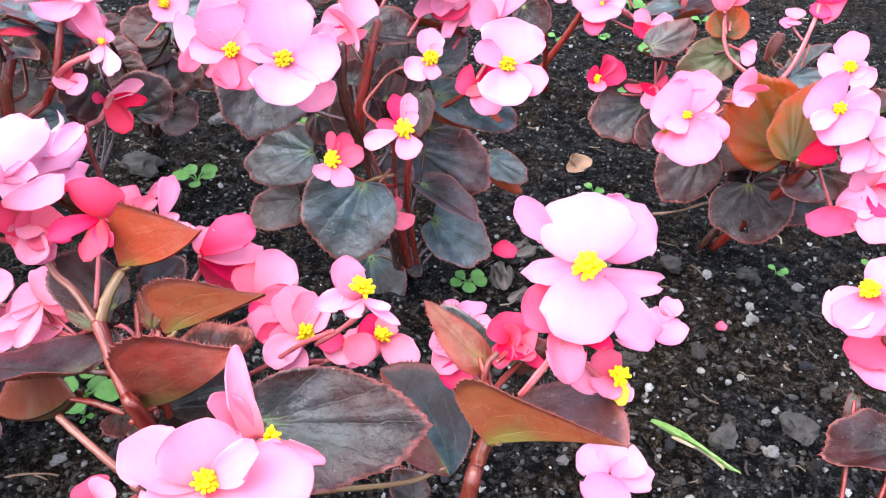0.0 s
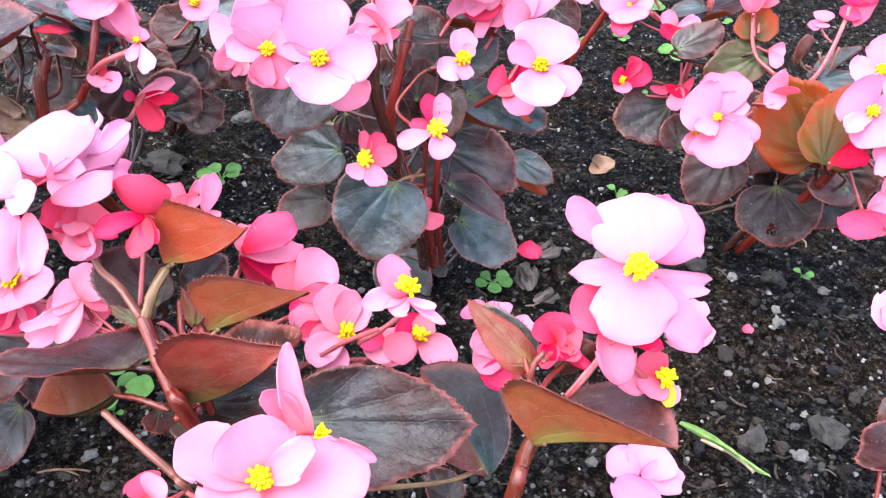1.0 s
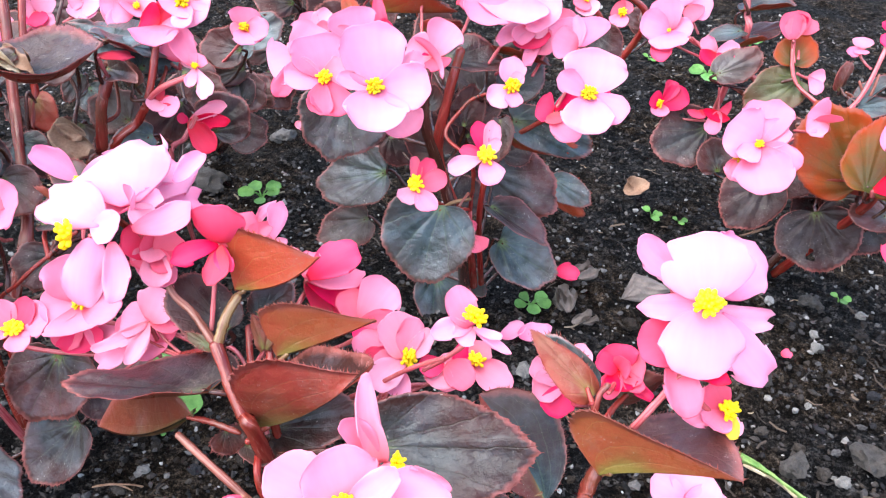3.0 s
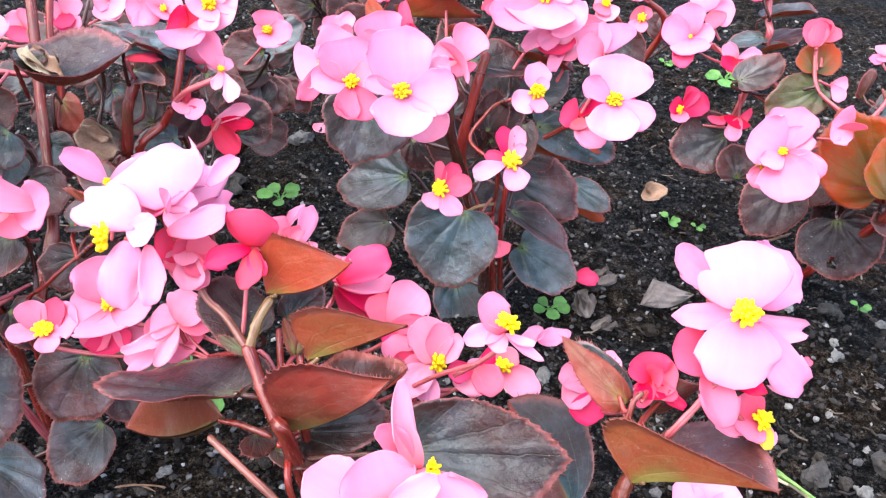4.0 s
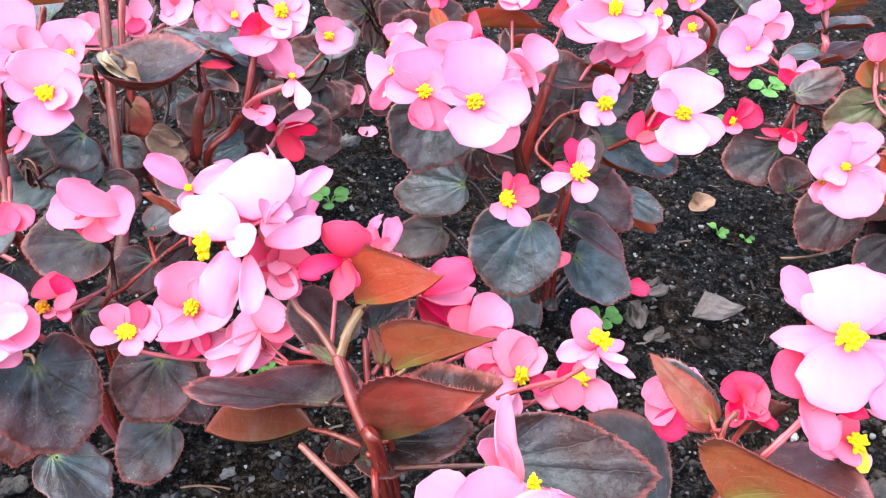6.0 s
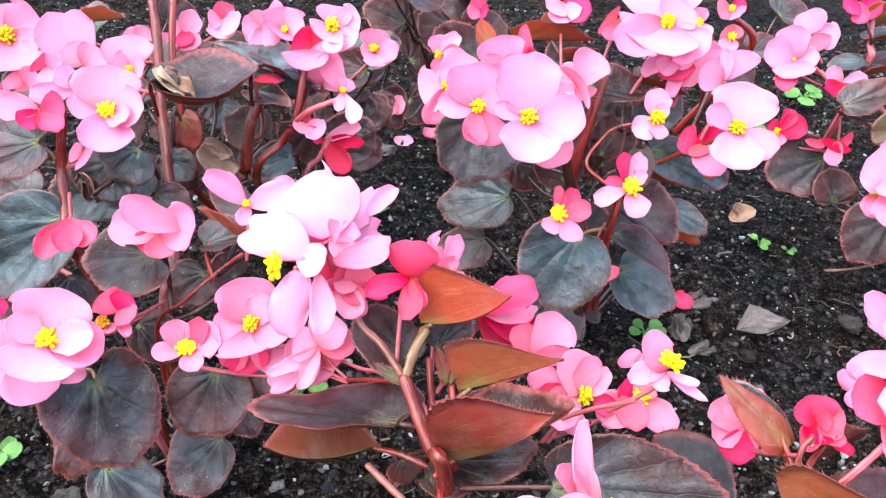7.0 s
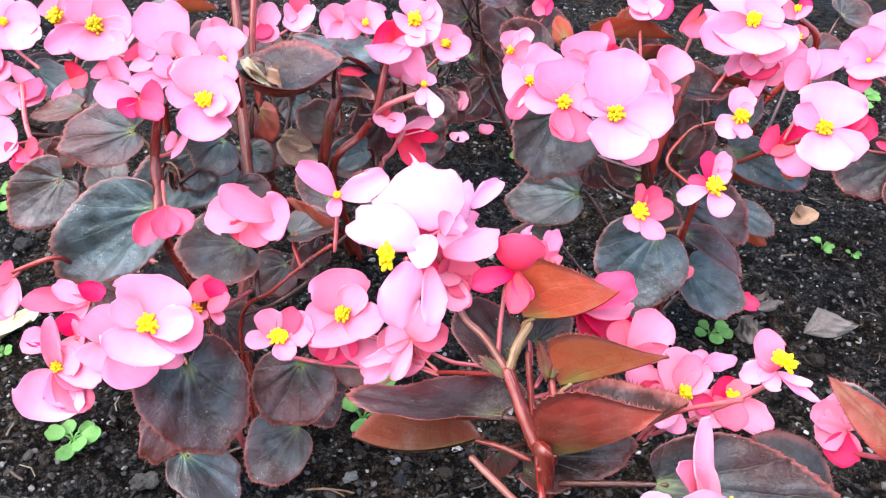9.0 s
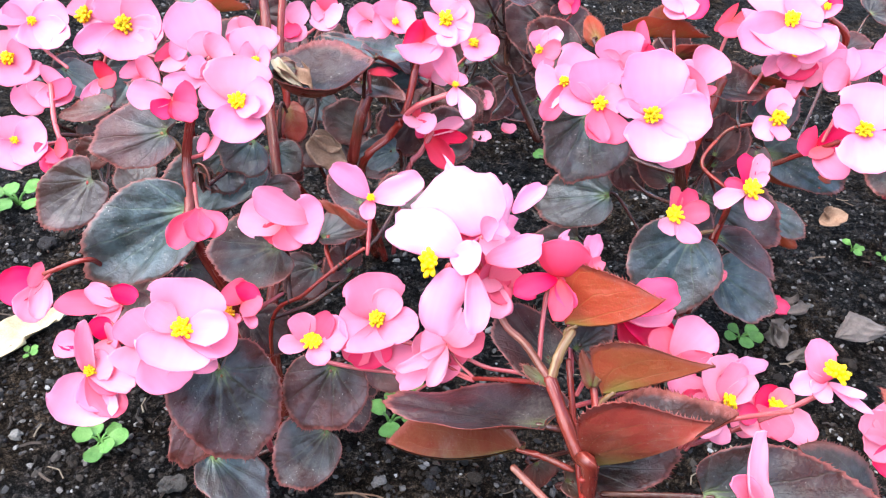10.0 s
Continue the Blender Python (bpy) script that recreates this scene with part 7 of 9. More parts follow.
back.flower((-0.1825, 0.4579, 0.1315), (-0.05, 0.37, -0.93), root=(-0.1783, 0.4598, 0.1331)).petal((-0.1559, 0.4613, 0.1297), (0.13, -0.73, 0.68), 0.0098, "d", cup=0.5, full=0.6).petal((-0.1596, 0.4675, 0.1386), (0.13, -0.73, 0.68), 0.0098, "p", cup=0.4, full=0.6).petal((-0.1624, 0.4412, 0.1191), (0.13, -0.73, 0.68), 0.0154, "d", cup=0.6, full=0.62).petal((-0.1883, 0.4562, 0.1347), (0.13, -0.73, 0.68), 0.0070, "r")
back.flower((-0.1709, 0.6055, 0.0877), (0, 0.41, -0.91), root=(-0.176, 0.5805, 0.089)).petal((-0.1555, 0.6088, 0.0908), (0.07, -0.76, 0.64), 0.0164, "p").petal((-0.1676, 0.61, 0.096), (0.07, -0.76, 0.64), 0.0136, "p").petal((-0.161, 0.6017, 0.0859), (0.07, -0.76, 0.64), 0.0118, "p")
back.flower((-0.1789, 0.4506, 0.1725), (-0.34, 0.35, -0.87), root=(-0.1936, 0.4615, 0.1705)).petal((-0.1826, 0.4588, 0.1854), (0.42, -0.7, 0.57), 0.0221, "p").petal((-0.1892, 0.4636, 0.1928), (0.42, -0.7, 0.57), 0.0189, "w").petal((-0.168, 0.4527, 0.1758), (0.42, -0.7, 0.57), 0.0114, "w")
back.leaf((-0.2268, 0.4706, 0.1205), (-0.2523, 0.4747, 0.1312), (0.15, -0.75, 0.65), 0.0308, "b", "k", fold=(10, 10))
back.leaf((-0.1924, 0.4746, 0.1356), (-0.2049, 0.4585, 0.1166), (0.19, -0.81, 0.56), 0.0345, "m", "k", fold=(5, 15))
back.leaf((-0.1958, 0.5085, 0.1313), (-0.1768, 0.5064, 0.1245), (0.12, -0.8, 0.59), 0.0282, "b", "k", fold=(10, 10))
back.leaf((-0.2556, 0.4652, 0.1191), (-0.2634, 0.4515, 0.1024), (0.24, -0.8, 0.54), 0.0330, "b", "k", fold=(10, 10))
back.leaf((-0.2403, 0.4648, 0.1154), (-0.2232, 0.4569, 0.1014), (0.21, -0.72, 0.66), 0.0293, "k", "k", fold=(10, 10))
back.leaf((-0.1955, 0.434, 0.1324), (-0.219, 0.4241, 0.1239), (0.11, -0.78, 0.61), 0.0216, "g", "k", fold=(10, 10))
back.leaf((-0.2523, 0.4625, 0.1654), (-0.2635, 0.451, 0.1523), (0.14, -0.8, 0.58), 0.0207, "b", "b", fold=(10, 10))
back.leaf((-0.2638, 0.4364, 0.1496), (-0.2525, 0.4263, 0.1338), (-0.03, 0.83, -0.55), 0.0189, "b", "b", fold=(10, 10))
back.leaf((-0.2807, 0.471, 0.1657), (-0.2966, 0.4765, 0.1764), (0.26, -0.64, 0.72), 0.0176, "b", "k", fold=(10, 10))
back.leaf((-0.2584, 0.5284, 0.1539), (-0.2748, 0.53, 0.1594), (0.17, -0.69, 0.71), 0.0272, "m", "k", fold=(10, 10))

# low dark begonia in the shade between the others
shade = Plant((-0.2475, 0.6505, 0), "low dark-leaved begonia in the shade of taller ones")
shade.stem([(-0.2475, 0.6505, 0), (-0.19, 0.5322, 0.0897), (-0.1905, 0.5348, 0.1183)], 0.0035, 0.0024, "k")
shade.stem([(-0.2395, 0.6505, 0), (-0.1844, 0.5577, 0.0821), (-0.1791, 0.571, 0.1165)], 0.0033, 0.0025, "k")
shade.leaf((-0.1811, 0.55, 0.1165), (-0.1622, 0.5424, 0.1024), (0.19, -0.74, 0.65), 0.0288, "b", "k", fold=(10, 10))
shade.leaf((-0.2036, 0.5534, 0.1426), (-0.2137, 0.5442, 0.1323), (0.07, -0.77, 0.63), 0.0282, "m", "k", fold=(10, 10))
shade.leaf((-0.1962, 0.606, 0.1273), (-0.1643, 0.6195, 0.1388), (0.02, -0.68, 0.73), 0.0334, "g", "g", fold=(10, 10), holes=1)
shade.leaf((-0.1822, 0.5789, 0.1217), (-0.1966, 0.5839, 0.1314), (0.17, -0.74, 0.64), 0.0255, "g", "k", fold=(10, 10))
shade.leaf((-0.1778, 0.5617, 0.0978), (-0.1654, 0.573, 0.1105), (0.16, -0.81, 0.57), 0.0340, "b", "k", fold=(10, 10))
shade.leaf((-0.1783, 0.5394, 0.1017), (-0.1944, 0.5525, 0.1225), (0.09, -0.81, 0.58), 0.0345, "k", "k", fold=(10, 10))
shade.leaf((-0.1846, 0.4753, 0.1687), (-0.2057, 0.4744, 0.1718), (0.13, -0.7, 0.7), 0.0276, "g", "k", fold=(10, 10))
shade.leaf((-0.1756, 0.6239, 0.1133), (-0.1955, 0.6284, 0.1234), (0.05, -0.87, 0.49), 0.0364, "b", "k", fold=(10, 10))
shade.leaf((-0.1774, 0.6125, 0.0985), (-0.1596, 0.598, 0.0754), (0.05, -0.83, 0.56), 0.0318, "k", "k", fold=(10, 10))
shade.leaf((-0.1943, 0.5275, 0.1252), (-0.2233, 0.5136, 0.1069), (0.12, -0.87, 0.47), 0.0343, "k", "k", fold=(10, 10))
shade.leaf((-0.1799, 0.4894, 0.1076), (-0.1631, 0.5034, 0.1261), (0.19, -0.86, 0.48), 0.0385, "k", "k", fold=(10, 10))
shade.leaf((-0.2088, 0.541, 0.1267), (-0.2161, 0.5197, 0.0982), (0.37, -0.79, 0.5), 0.0233, "b", "k", fold=(10, 10))
shade.leaf((-0.1731, 0.5422, 0.1447), (-0.2019, 0.5432, 0.1463), (0.01, -0.76, 0.64), 0.0305, "m", "k", fold=(10, 10))
shade.leaf((-0.1758, 0.5532, 0.1261), (-0.209, 0.5482, 0.1196), (0.01, -0.82, 0.58), 0.0238, "b", "k", fold=(10, 10))
shade.leaf((-0.1777, 0.5876, 0.1053), (-0.1702, 0.5777, 0.092), (0.28, -0.68, 0.67), 0.0298, "k", "k", fold=(10, 10))
shade.leaf((-0.1917, 0.5615, 0.0704), (-0.1658, 0.5588, 0.0667), (0.04, -0.67, 0.74), 0.0340, "k", "k", fold=(10, 10))
shade.flower((-0.1664, 0.5323, 0.1648), (-0.28, 0.4, -0.87), root=(-0.1875, 0.5347, 0.1348)).petal((-0.1599, 0.5199, 0.1571), (0.35, -0.76, 0.55), 0.0220, "w").petal((-0.1491, 0.5296, 0.1643), (0.35, -0.76, 0.55), 0.0183, "p").petal((-0.172, 0.5251, 0.1607), (0.35, -0.76, 0.55), 0.0147, "p").petal((-0.1664, 0.538, 0.1768), (0.35, -0.76, 0.55), 0.0220, "p").stamens((0.34, -0.73, 0.59), 0.0037, 0.0015)

# left begonia with large round hairy-edged leaves
left = Plant((-0.232, 0.318, 0), "broad pink begonia with large round bronze leaves, overhanging dark soil")
left.stem([(-0.232, 0.318, 0), (-0.2405, 0.3347, 0.0759), (-0.2441, 0.3684, 0.1049), (-0.2563, 0.3978, 0.13), (-0.2691, 0.4261, 0.1538), (-0.2773, 0.4505, 0.1882), (-0.2838, 0.4652, 0.2092)], 0.0036, 0.0027, "o", "thick dark red stem")
left.stem([(-0.242, 0.314, 0), (-0.2512, 0.3174, 0.0885), (-0.2635, 0.3109, 0.1414), (-0.2677, 0.3205, 0.1601), (-0.2701, 0.3277, 0.177), (-0.2646, 0.3293, 0.2)], 0.0030, 0.0021, "o")
left.stem([(-0.228, 0.308, 0), (-0.2282, 0.3068, 0.0949), (-0.2069, 0.3015, 0.1256), (-0.1933, 0.3121, 0.1369), (-0.1815, 0.3142, 0.1475)], 0.0011, 0.0008, "r")
left.stem([(-0.236, 0.306, 0), (-0.2333, 0.2774, 0.0986), (-0.2334, 0.2613, 0.1276), (-0.2415, 0.2523, 0.1308)], 0.0020, 0.0015, "p")
left.stem([(-0.3076, 0.3244, 0.0926), (-0.3117, 0.3055, 0.1186), (-0.3103, 0.2915, 0.1334), (-0.328, 0.2842, 0.1272)], 0.0014, 0.0011, "r")
left.stem([(-0.2492, 0.317, 0.1045), (-0.3114, 0.3391, 0.1132), (-0.3432, 0.3461, 0.1459), (-0.3641, 0.3637, 0.1569), (-0.3804, 0.3894, 0.1694)], 0.0015, 0.0012, "p")
left.stem([(-0.266, 0.4157, 0.1729), (-0.2964, 0.4042, 0.1806), (-0.3476, 0.4303, 0.1754), (-0.3671, 0.4272, 0.1752)], 0.0016, 0.0013, "p")
left.stem([(-0.2424, 0.253, 0.1267), (-0.2571, 0.2531, 0.1299), (-0.2692, 0.2522, 0.1312), (-0.2834, 0.2592, 0.1317)], 0.0012, 0.0010, "p")
left.leaf((-0.2783, 0.3282, 0.1861), (-0.3158, 0.3249, 0.1758), (-0.11, -0.77, 0.63), 0.0334, "k", "k", fold=(10, 10), lobe=0.3, stalk="g", via=(-0.2702, 0.3279, 0.1739))
left.leaf((-0.267, 0.3155, 0.1532), (-0.3152, 0.2977, 0.119), (0, -0.89, 0.46), 0.0459, "g", "k", fold=(18, 18), lobe=0.12, stalk="g", via=(-0.2674, 0.3182, 0.1553))
left.leaf((-0.2199, 0.3059, 0.1476), (-0.2505, 0.2985, 0.144), (0.06, -0.63, 0.77), 0.0367, "k", "k", fold=(10, 10), lobe=0.28, stalk="k")
left.leaf((-0.2337, 0.2611, 0.109), (-0.2153, 0.2457, 0.0744), (0.5, -0.66, 0.56), 0.0486, "k", "k", fold=(6, 8), lobe=0.42, stalk="g")
left.leaf((-0.1906, 0.2892, 0.094), (-0.2, 0.2699, 0.07), (0.14, -0.8, 0.59), 0.0409, "k", "k", fold=(10, 10), lobe=0.2)
left.leaf((-0.2504, 0.2772, 0.0716), (-0.2605, 0.2542, 0.0428), (0.24, -0.8, 0.55), 0.0255, "b", "k", fold=(10, 10))
left.leaf((-0.1987, 0.2982, 0.0353), (-0.2188, 0.2774, 0.0114), (-0.07, -0.72, 0.69), 0.0373, "k", "k", fold=(10, 10))
left.leaf((-0.258, 0.2803, 0.02), (-0.2264, 0.2721, 0.0025), (0.37, -0.38, 0.85), 0.0332, "g", "k", fold=(10, 10))
left.leaf((-0.196, 0.3118, 0.0529), (-0.1811, 0.3019, 0.0366), (0.4, -0.58, 0.71), 0.0241, "m", "k", fold=(10, 10))
left.leaf((-0.3343, 0.342, 0.1436), (-0.356, 0.3238, 0.1237), (0.24, -0.83, 0.5), 0.0326, "b", "b", fold=(10, 10), lobe=0.25, via=(-0.3432, 0.3461, 0.1459))
left.leaf((-0.3436, 0.3842, 0.1633), (-0.3691, 0.3763, 0.1581), (0, -0.56, 0.83), 0.0179, "b", "b", fold=(30, 5))
left.leaf((-0.3885, 0.4127, 0.1687), (-0.3568, 0.4069, 0.1543), (0.32, -0.37, 0.87), 0.0228, "g", "k", fold=(10, 10))
left.leaf((-0.3058, 0.3771, 0.1798), (-0.3254, 0.377, 0.1836), (0.19, 0.12, 0.97), 0.0176, "k", "k", fold=(10, 10))
left.leaf((-0.2624, 0.3827, 0.1448), (-0.3093, 0.3618, 0.1262), (0.04, -0.71, 0.7), 0.0416, "g", "k", fold=(10, 10))
left.leaf((-0.2733, 0.3934, 0.1444), (-0.2613, 0.3785, 0.122), (0.39, -0.66, 0.64), 0.0252, "k", "k", fold=(10, 10))
left.leaf((-0.2889, 0.3683, 0.1814), (-0.2968, 0.3763, 0.1938), (0.47, -0.57, 0.67), 0.0200, "b", "k", fold=(10, 10))
left.leaf((-0.2719, 0.4206, 0.1301), (-0.249, 0.4127, 0.1148), (0.3, -0.58, 0.75), 0.0270, "m", "b", fold=(30, 5))
left.leaf((-0.1883, 0.3334, 0.1393), (-0.211, 0.3391, 0.1515), (0.4, 0.85, 0.34), 0.0165, "b", "b", fold=(35, 35))
left.leaf((-0.2064, 0.3275, 0.1401), (-0.1857, 0.3347, 0.1455), (-0.14, -0.32, 0.94), 0.0246, "k", "k", fold=(30, 30), via=(-0.1955, 0.31, 0.1347))
left.leaf((-0.1931, 0.351, 0.147), (-0.2104, 0.3563, 0.1576), (0.4, -0.36, 0.84), 0.0198, "b", "k", fold=(10, 10))
left.leaf((-0.1793, 0.3664, 0.1396), (-0.1743, 0.3763, 0.1517), (0.04, -0.79, 0.62), 0.0264, "k", "k", fold=(10, 10))
left.leaf((-0.2751, 0.3785, 0.2259), (-0.2567, 0.3828, 0.2279), (-0.12, 0.04, 0.99), 0.0190, "g", "a", fold=(5, 80))
left.leaf((-0.2904, 0.3171, 0.0961), (-0.306, 0.307, 0.0859), (0.01, -0.72, 0.69), 0.0264, "b", "k", fold=(10, 10))
left.leaf((-0.2455, 0.3185, 0.0888), (-0.2227, 0.3121, 0.0756), (0.35, -0.45, 0.82), 0.0264, "m", "k", fold=(10, 10))
left.leaf((-0.3449, 0.3709, 0.1457), (-0.3556, 0.3633, 0.1377), (0.16, -0.81, 0.56), 0.0185, "b", "k", fold=(10, 10))
left.flower((-0.2442, 0.3325, 0.2035), (-0.25, 0.34, -0.91), root=(-0.249, 0.3763, 0.1924)).petal((-0.2466, 0.3457, 0.2191), (0.36, -0.68, 0.64), 0.0302, "p", cup=0.3, full=0.6).petal((-0.2415, 0.3153, 0.1914), (0.36, -0.68, 0.64), 0.0242, "w", cup=0.35, full=0.6).petal((-0.2624, 0.3327, 0.207), (0.36, -0.68, 0.64), 0.0131, "w").petal((-0.2279, 0.335, 0.2073), (0.36, -0.68, 0.64), 0.0191, "w", cup=0.3, full=0.66).petal((-0.2326, 0.3266, 0.203), (0.36, -0.68, 0.64), 0.0126, "w").stamens((0.35, -0.65, 0.68), 0.0045, 0.0015)
left.flower((-0.2466, 0.3617, 0.2111), (-0.24, 0.37, -0.9), root=(-0.2499, 0.3818, 0.2049)).petal((-0.2524, 0.3711, 0.2234), (0.35, -0.72, 0.6), 0.0239, "p", cup=0.3, full=0.6).petal((-0.239, 0.3611, 0.2117), (0.35, -0.72, 0.6), 0.0159, "p").petal((-0.2543, 0.3593, 0.2133), (0.35, -0.72, 0.6), 0.0159, "p").stamens((0.34, -0.69, 0.64), 0.0021, 0.0015)
left.flower((-0.2569, 0.3253, 0.1846), (-0.26, 0.29, -0.92), root=(-0.2694, 0.328, 0.1739)).petal((-0.2624, 0.3256, 0.1851), (0.38, -0.63, 0.67), 0.0103, "p").petal((-0.2527, 0.3247, 0.1836), (0.38, -0.63, 0.67), 0.0180, "p")
left.flower((-0.2693, 0.3219, 0.2061), (-0.31, 0.31, -0.9), root=(-0.2642, 0.3279, 0.198)).petal((-0.2883, 0.3174, 0.2082), (0.43, -0.65, 0.63), 0.0138, "p", cup=0.4, full=0.62).petal((-0.2755, 0.3144, 0.2015), (0.43, -0.65, 0.63), 0.0108, "r", cup=0.4, full=0.66).petal((-0.2596, 0.3263, 0.2062), (0.43, -0.65, 0.63), 0.0163, "r", cup=0.3, full=0.6).petal((-0.2563, 0.315, 0.2012), (0.43, -0.65, 0.63), 0.0108, "r", cup=0.4, full=0.7).petal((-0.2651, 0.3152, 0.2007), (0.43, -0.65, 0.63), 0.0064, "d")
left.flower((-0.2588, 0.3393, 0.2122), (-0.28, 0.34, -0.9), root=(-0.2623, 0.3612, 0.2001)).petal((-0.2772, 0.3277, 0.2078), (0.39, -0.69, 0.61), 0.0106, "w", cup=0.3, full=0.66).petal((-0.2683, 0.3373, 0.2177), (0.39, -0.69, 0.61), 0.0111, "w").petal((-0.2595, 0.3357, 0.2181), (0.39, -0.69, 0.61), 0.0101, "w").stamens((0.39, -0.65, 0.65), 0.0023, 0.0015)
left.flower((-0.2696, 0.3615, 0.2105), (-0.28, 0.35, -0.89), root=(-0.2561, 0.3736, 0.1986)).petal((-0.2857, 0.3748, 0.2301), (0.4, -0.7, 0.6), 0.0281, "p", cup=0.3, full=0.62).petal((-0.2631, 0.3679, 0.2172), (0.4, -0.7, 0.6), 0.0161, "p").petal((-0.2767, 0.3644, 0.2197), (0.4, -0.7, 0.6), 0.0161, "p")
left.flower((-0.2956, 0.3712, 0.2035), (-0.32, 0.33, -0.89), root=(-0.2738, 0.3623, 0.204)).petal((-0.2894, 0.3677, 0.1983), (0.44, -0.68, 0.59), 0.0156, "p").petal((-0.2995, 0.3713, 0.2073), (0.44, -0.68, 0.59), 0.0139, "r").petal((-0.2871, 0.3739, 0.2093), (0.44, -0.68, 0.59), 0.0111, "w")
left.flower((-0.3463, 0.4154, 0.1974), (-0.37, 0.33, -0.87), root=(-0.3408, 0.4101, 0.189)).petal((-0.3348, 0.4002, 0.1826), (0.49, -0.67, 0.56), 0.0312, "p", cup=0.3, full=0.62).petal((-0.3287, 0.4245, 0.2045), (0.49, -0.67, 0.56), 0.0312, "p").petal((-0.3543, 0.4248, 0.211), (0.49, -0.67, 0.56), 0.0281, "p").petal((-0.3655, 0.3954, 0.1869), (0.49, -0.67, 0.56), 0.0150, "w", cup=0.4, full=0.62).petal((-0.3237, 0.4167, 0.1918), (0.49, -0.67, 0.56), 0.0187, "p").stamens((0.48, -0.64, 0.6), 0.0056, 0.0015)
left.flower((-0.3691, 0.4191, 0.1986), (-0.4, 0.32, -0.86), root=(-0.356, 0.4121, 0.1864)).petal((-0.3586, 0.4238, 0.2046), (0.52, -0.65, 0.55), 0.0158, "w").petal((-0.3594, 0.4117, 0.1927), (0.52, -0.65, 0.55), 0.0126, "p").petal((-0.3768, 0.4211, 0.2066), (0.52, -0.65, 0.55), 0.0158, "p").stamens((-0.1, -0.79, 0.6), 0.0054, 0.0015)
left.flower((-0.4032, 0.4162, 0.1931), (-0.44, 0.28, -0.85), root=(-0.3758, 0.4007, 0.1752)).petal((-0.3836, 0.4233, 0.1962), (0.57, -0.62, 0.54), 0.0223, "w").petal((-0.3792, 0.4094, 0.1853), (0.57, -0.62, 0.54), 0.0223, "w").petal((-0.4147, 0.4196, 0.203), (0.57, -0.62, 0.54), 0.0287, "w").petal((-0.4145, 0.4087, 0.1906), (0.57, -0.62, 0.54), 0.0255, "w").petal((-0.3949, 0.4016, 0.1824), (0.57, -0.62, 0.54), 0.0191, "w").stamens((0.56, -0.59, 0.58), 0.0029, 0.0015)
left.flower((-0.417, 0.4055, 0.1732), (-0.44, 0.25, -0.86), root=(-0.3784, 0.3879, 0.167)).petal((-0.4047, 0.4109, 0.176), (0.58, -0.58, 0.57), 0.0226, "p").petal((-0.4042, 0.3938, 0.1627), (0.58, -0.58, 0.57), 0.0290, "p").petal((-0.4278, 0.4102, 0.1852), (0.58, -0.58, 0.57), 0.0258, "p").petal((-0.426, 0.3949, 0.1679), (0.58, -0.58, 0.57), 0.0258, "p").stamens((0.57, -0.55, 0.61), 0.0042, 0.0015)
left.flower((-0.3819, 0.3891, 0.1693), (-0.41, 0.25, -0.88), root=(-0.3738, 0.3784, 0.1618)).petal((-0.3777, 0.3951, 0.174), (0.55, -0.59, 0.6), 0.0187, "p").petal((-0.3701, 0.3804, 0.1614), (0.55, -0.59, 0.6), 0.0218, "p").petal((-0.3843, 0.3797, 0.1632), (0.55, -0.59, 0.6), 0.0187, "p").petal((-0.367, 0.386, 0.1677), (0.55, -0.59, 0.6), 0.0156, "r").petal((-0.3923, 0.3721, 0.1589), (0.55, -0.59, 0.6), 0.0187, "p")
left.flower((-0.3784, 0.3483, 0.1561), (-0.41, 0.2, -0.89), root=(-0.3571, 0.3569, 0.1548)).petal((-0.3617, 0.343, 0.1498), (0.56, -0.53, 0.64), 0.0205, "w").petal((-0.3634, 0.3552, 0.1607), (0.56, -0.53, 0.64), 0.0205, "w").petal((-0.3802, 0.335, 0.1464), (0.56, -0.53, 0.64), 0.0235, "w").petal((-0.3802, 0.3538, 0.1677), (0.56, -0.53, 0.64), 0.0205, "w").petal((-0.3922, 0.3431, 0.1568), (0.56, -0.53, 0.64), 0.0235, "w").stamens((0.55, -0.49, 0.68), 0.0023, 0.0015)
left.flower((-0.3576, 0.3496, 0.1535), (-0.38, 0.22, -0.9), root=(-0.3556, 0.3571, 0.1548)).petal((-0.364, 0.3449, 0.1485), (0.53, -0.54, 0.65), 0.0147, "r").petal((-0.3504, 0.344, 0.1494), (0.53, -0.54, 0.65), 0.0147, "r").petal((-0.3556, 0.3379, 0.1453), (0.53, -0.54, 0.65), 0.0117, "r").petal((-0.349, 0.3494, 0.1559), (0.53, -0.54, 0.65), 0.0117, "d")
left.flower((-0.3578, 0.4003, 0.171), (-0.37, 0.28, -0.88), root=(-0.3555, 0.4103, 0.1839)).petal((-0.3521, 0.4044, 0.1767), (0.5, -0.62, 0.6), 0.0158, "d").petal((-0.3469, 0.3985, 0.1698), (0.5, -0.62, 0.6), 0.0126, "d").petal((-0.3572, 0.391, 0.165), (0.5, -0.62, 0.6), 0.0063, "p").petal((-0.3619, 0.3866, 0.1623), (0.5, -0.62, 0.6), 0.0076, "w")
left.flower((-0.33, 0.397, 0.1777), (-0.34, 0.31, -0.89), root=(-0.3406, 0.4033, 0.1884)).petal((-0.336, 0.3994, 0.1841), (0.46, -0.65, 0.61), 0.0185, "p").petal((-0.3219, 0.4006, 0.1837), (0.46, -0.65, 0.61), 0.0185, "p").petal((-0.3262, 0.3894, 0.1732), (0.46, -0.65, 0.61), 0.0092, "r")
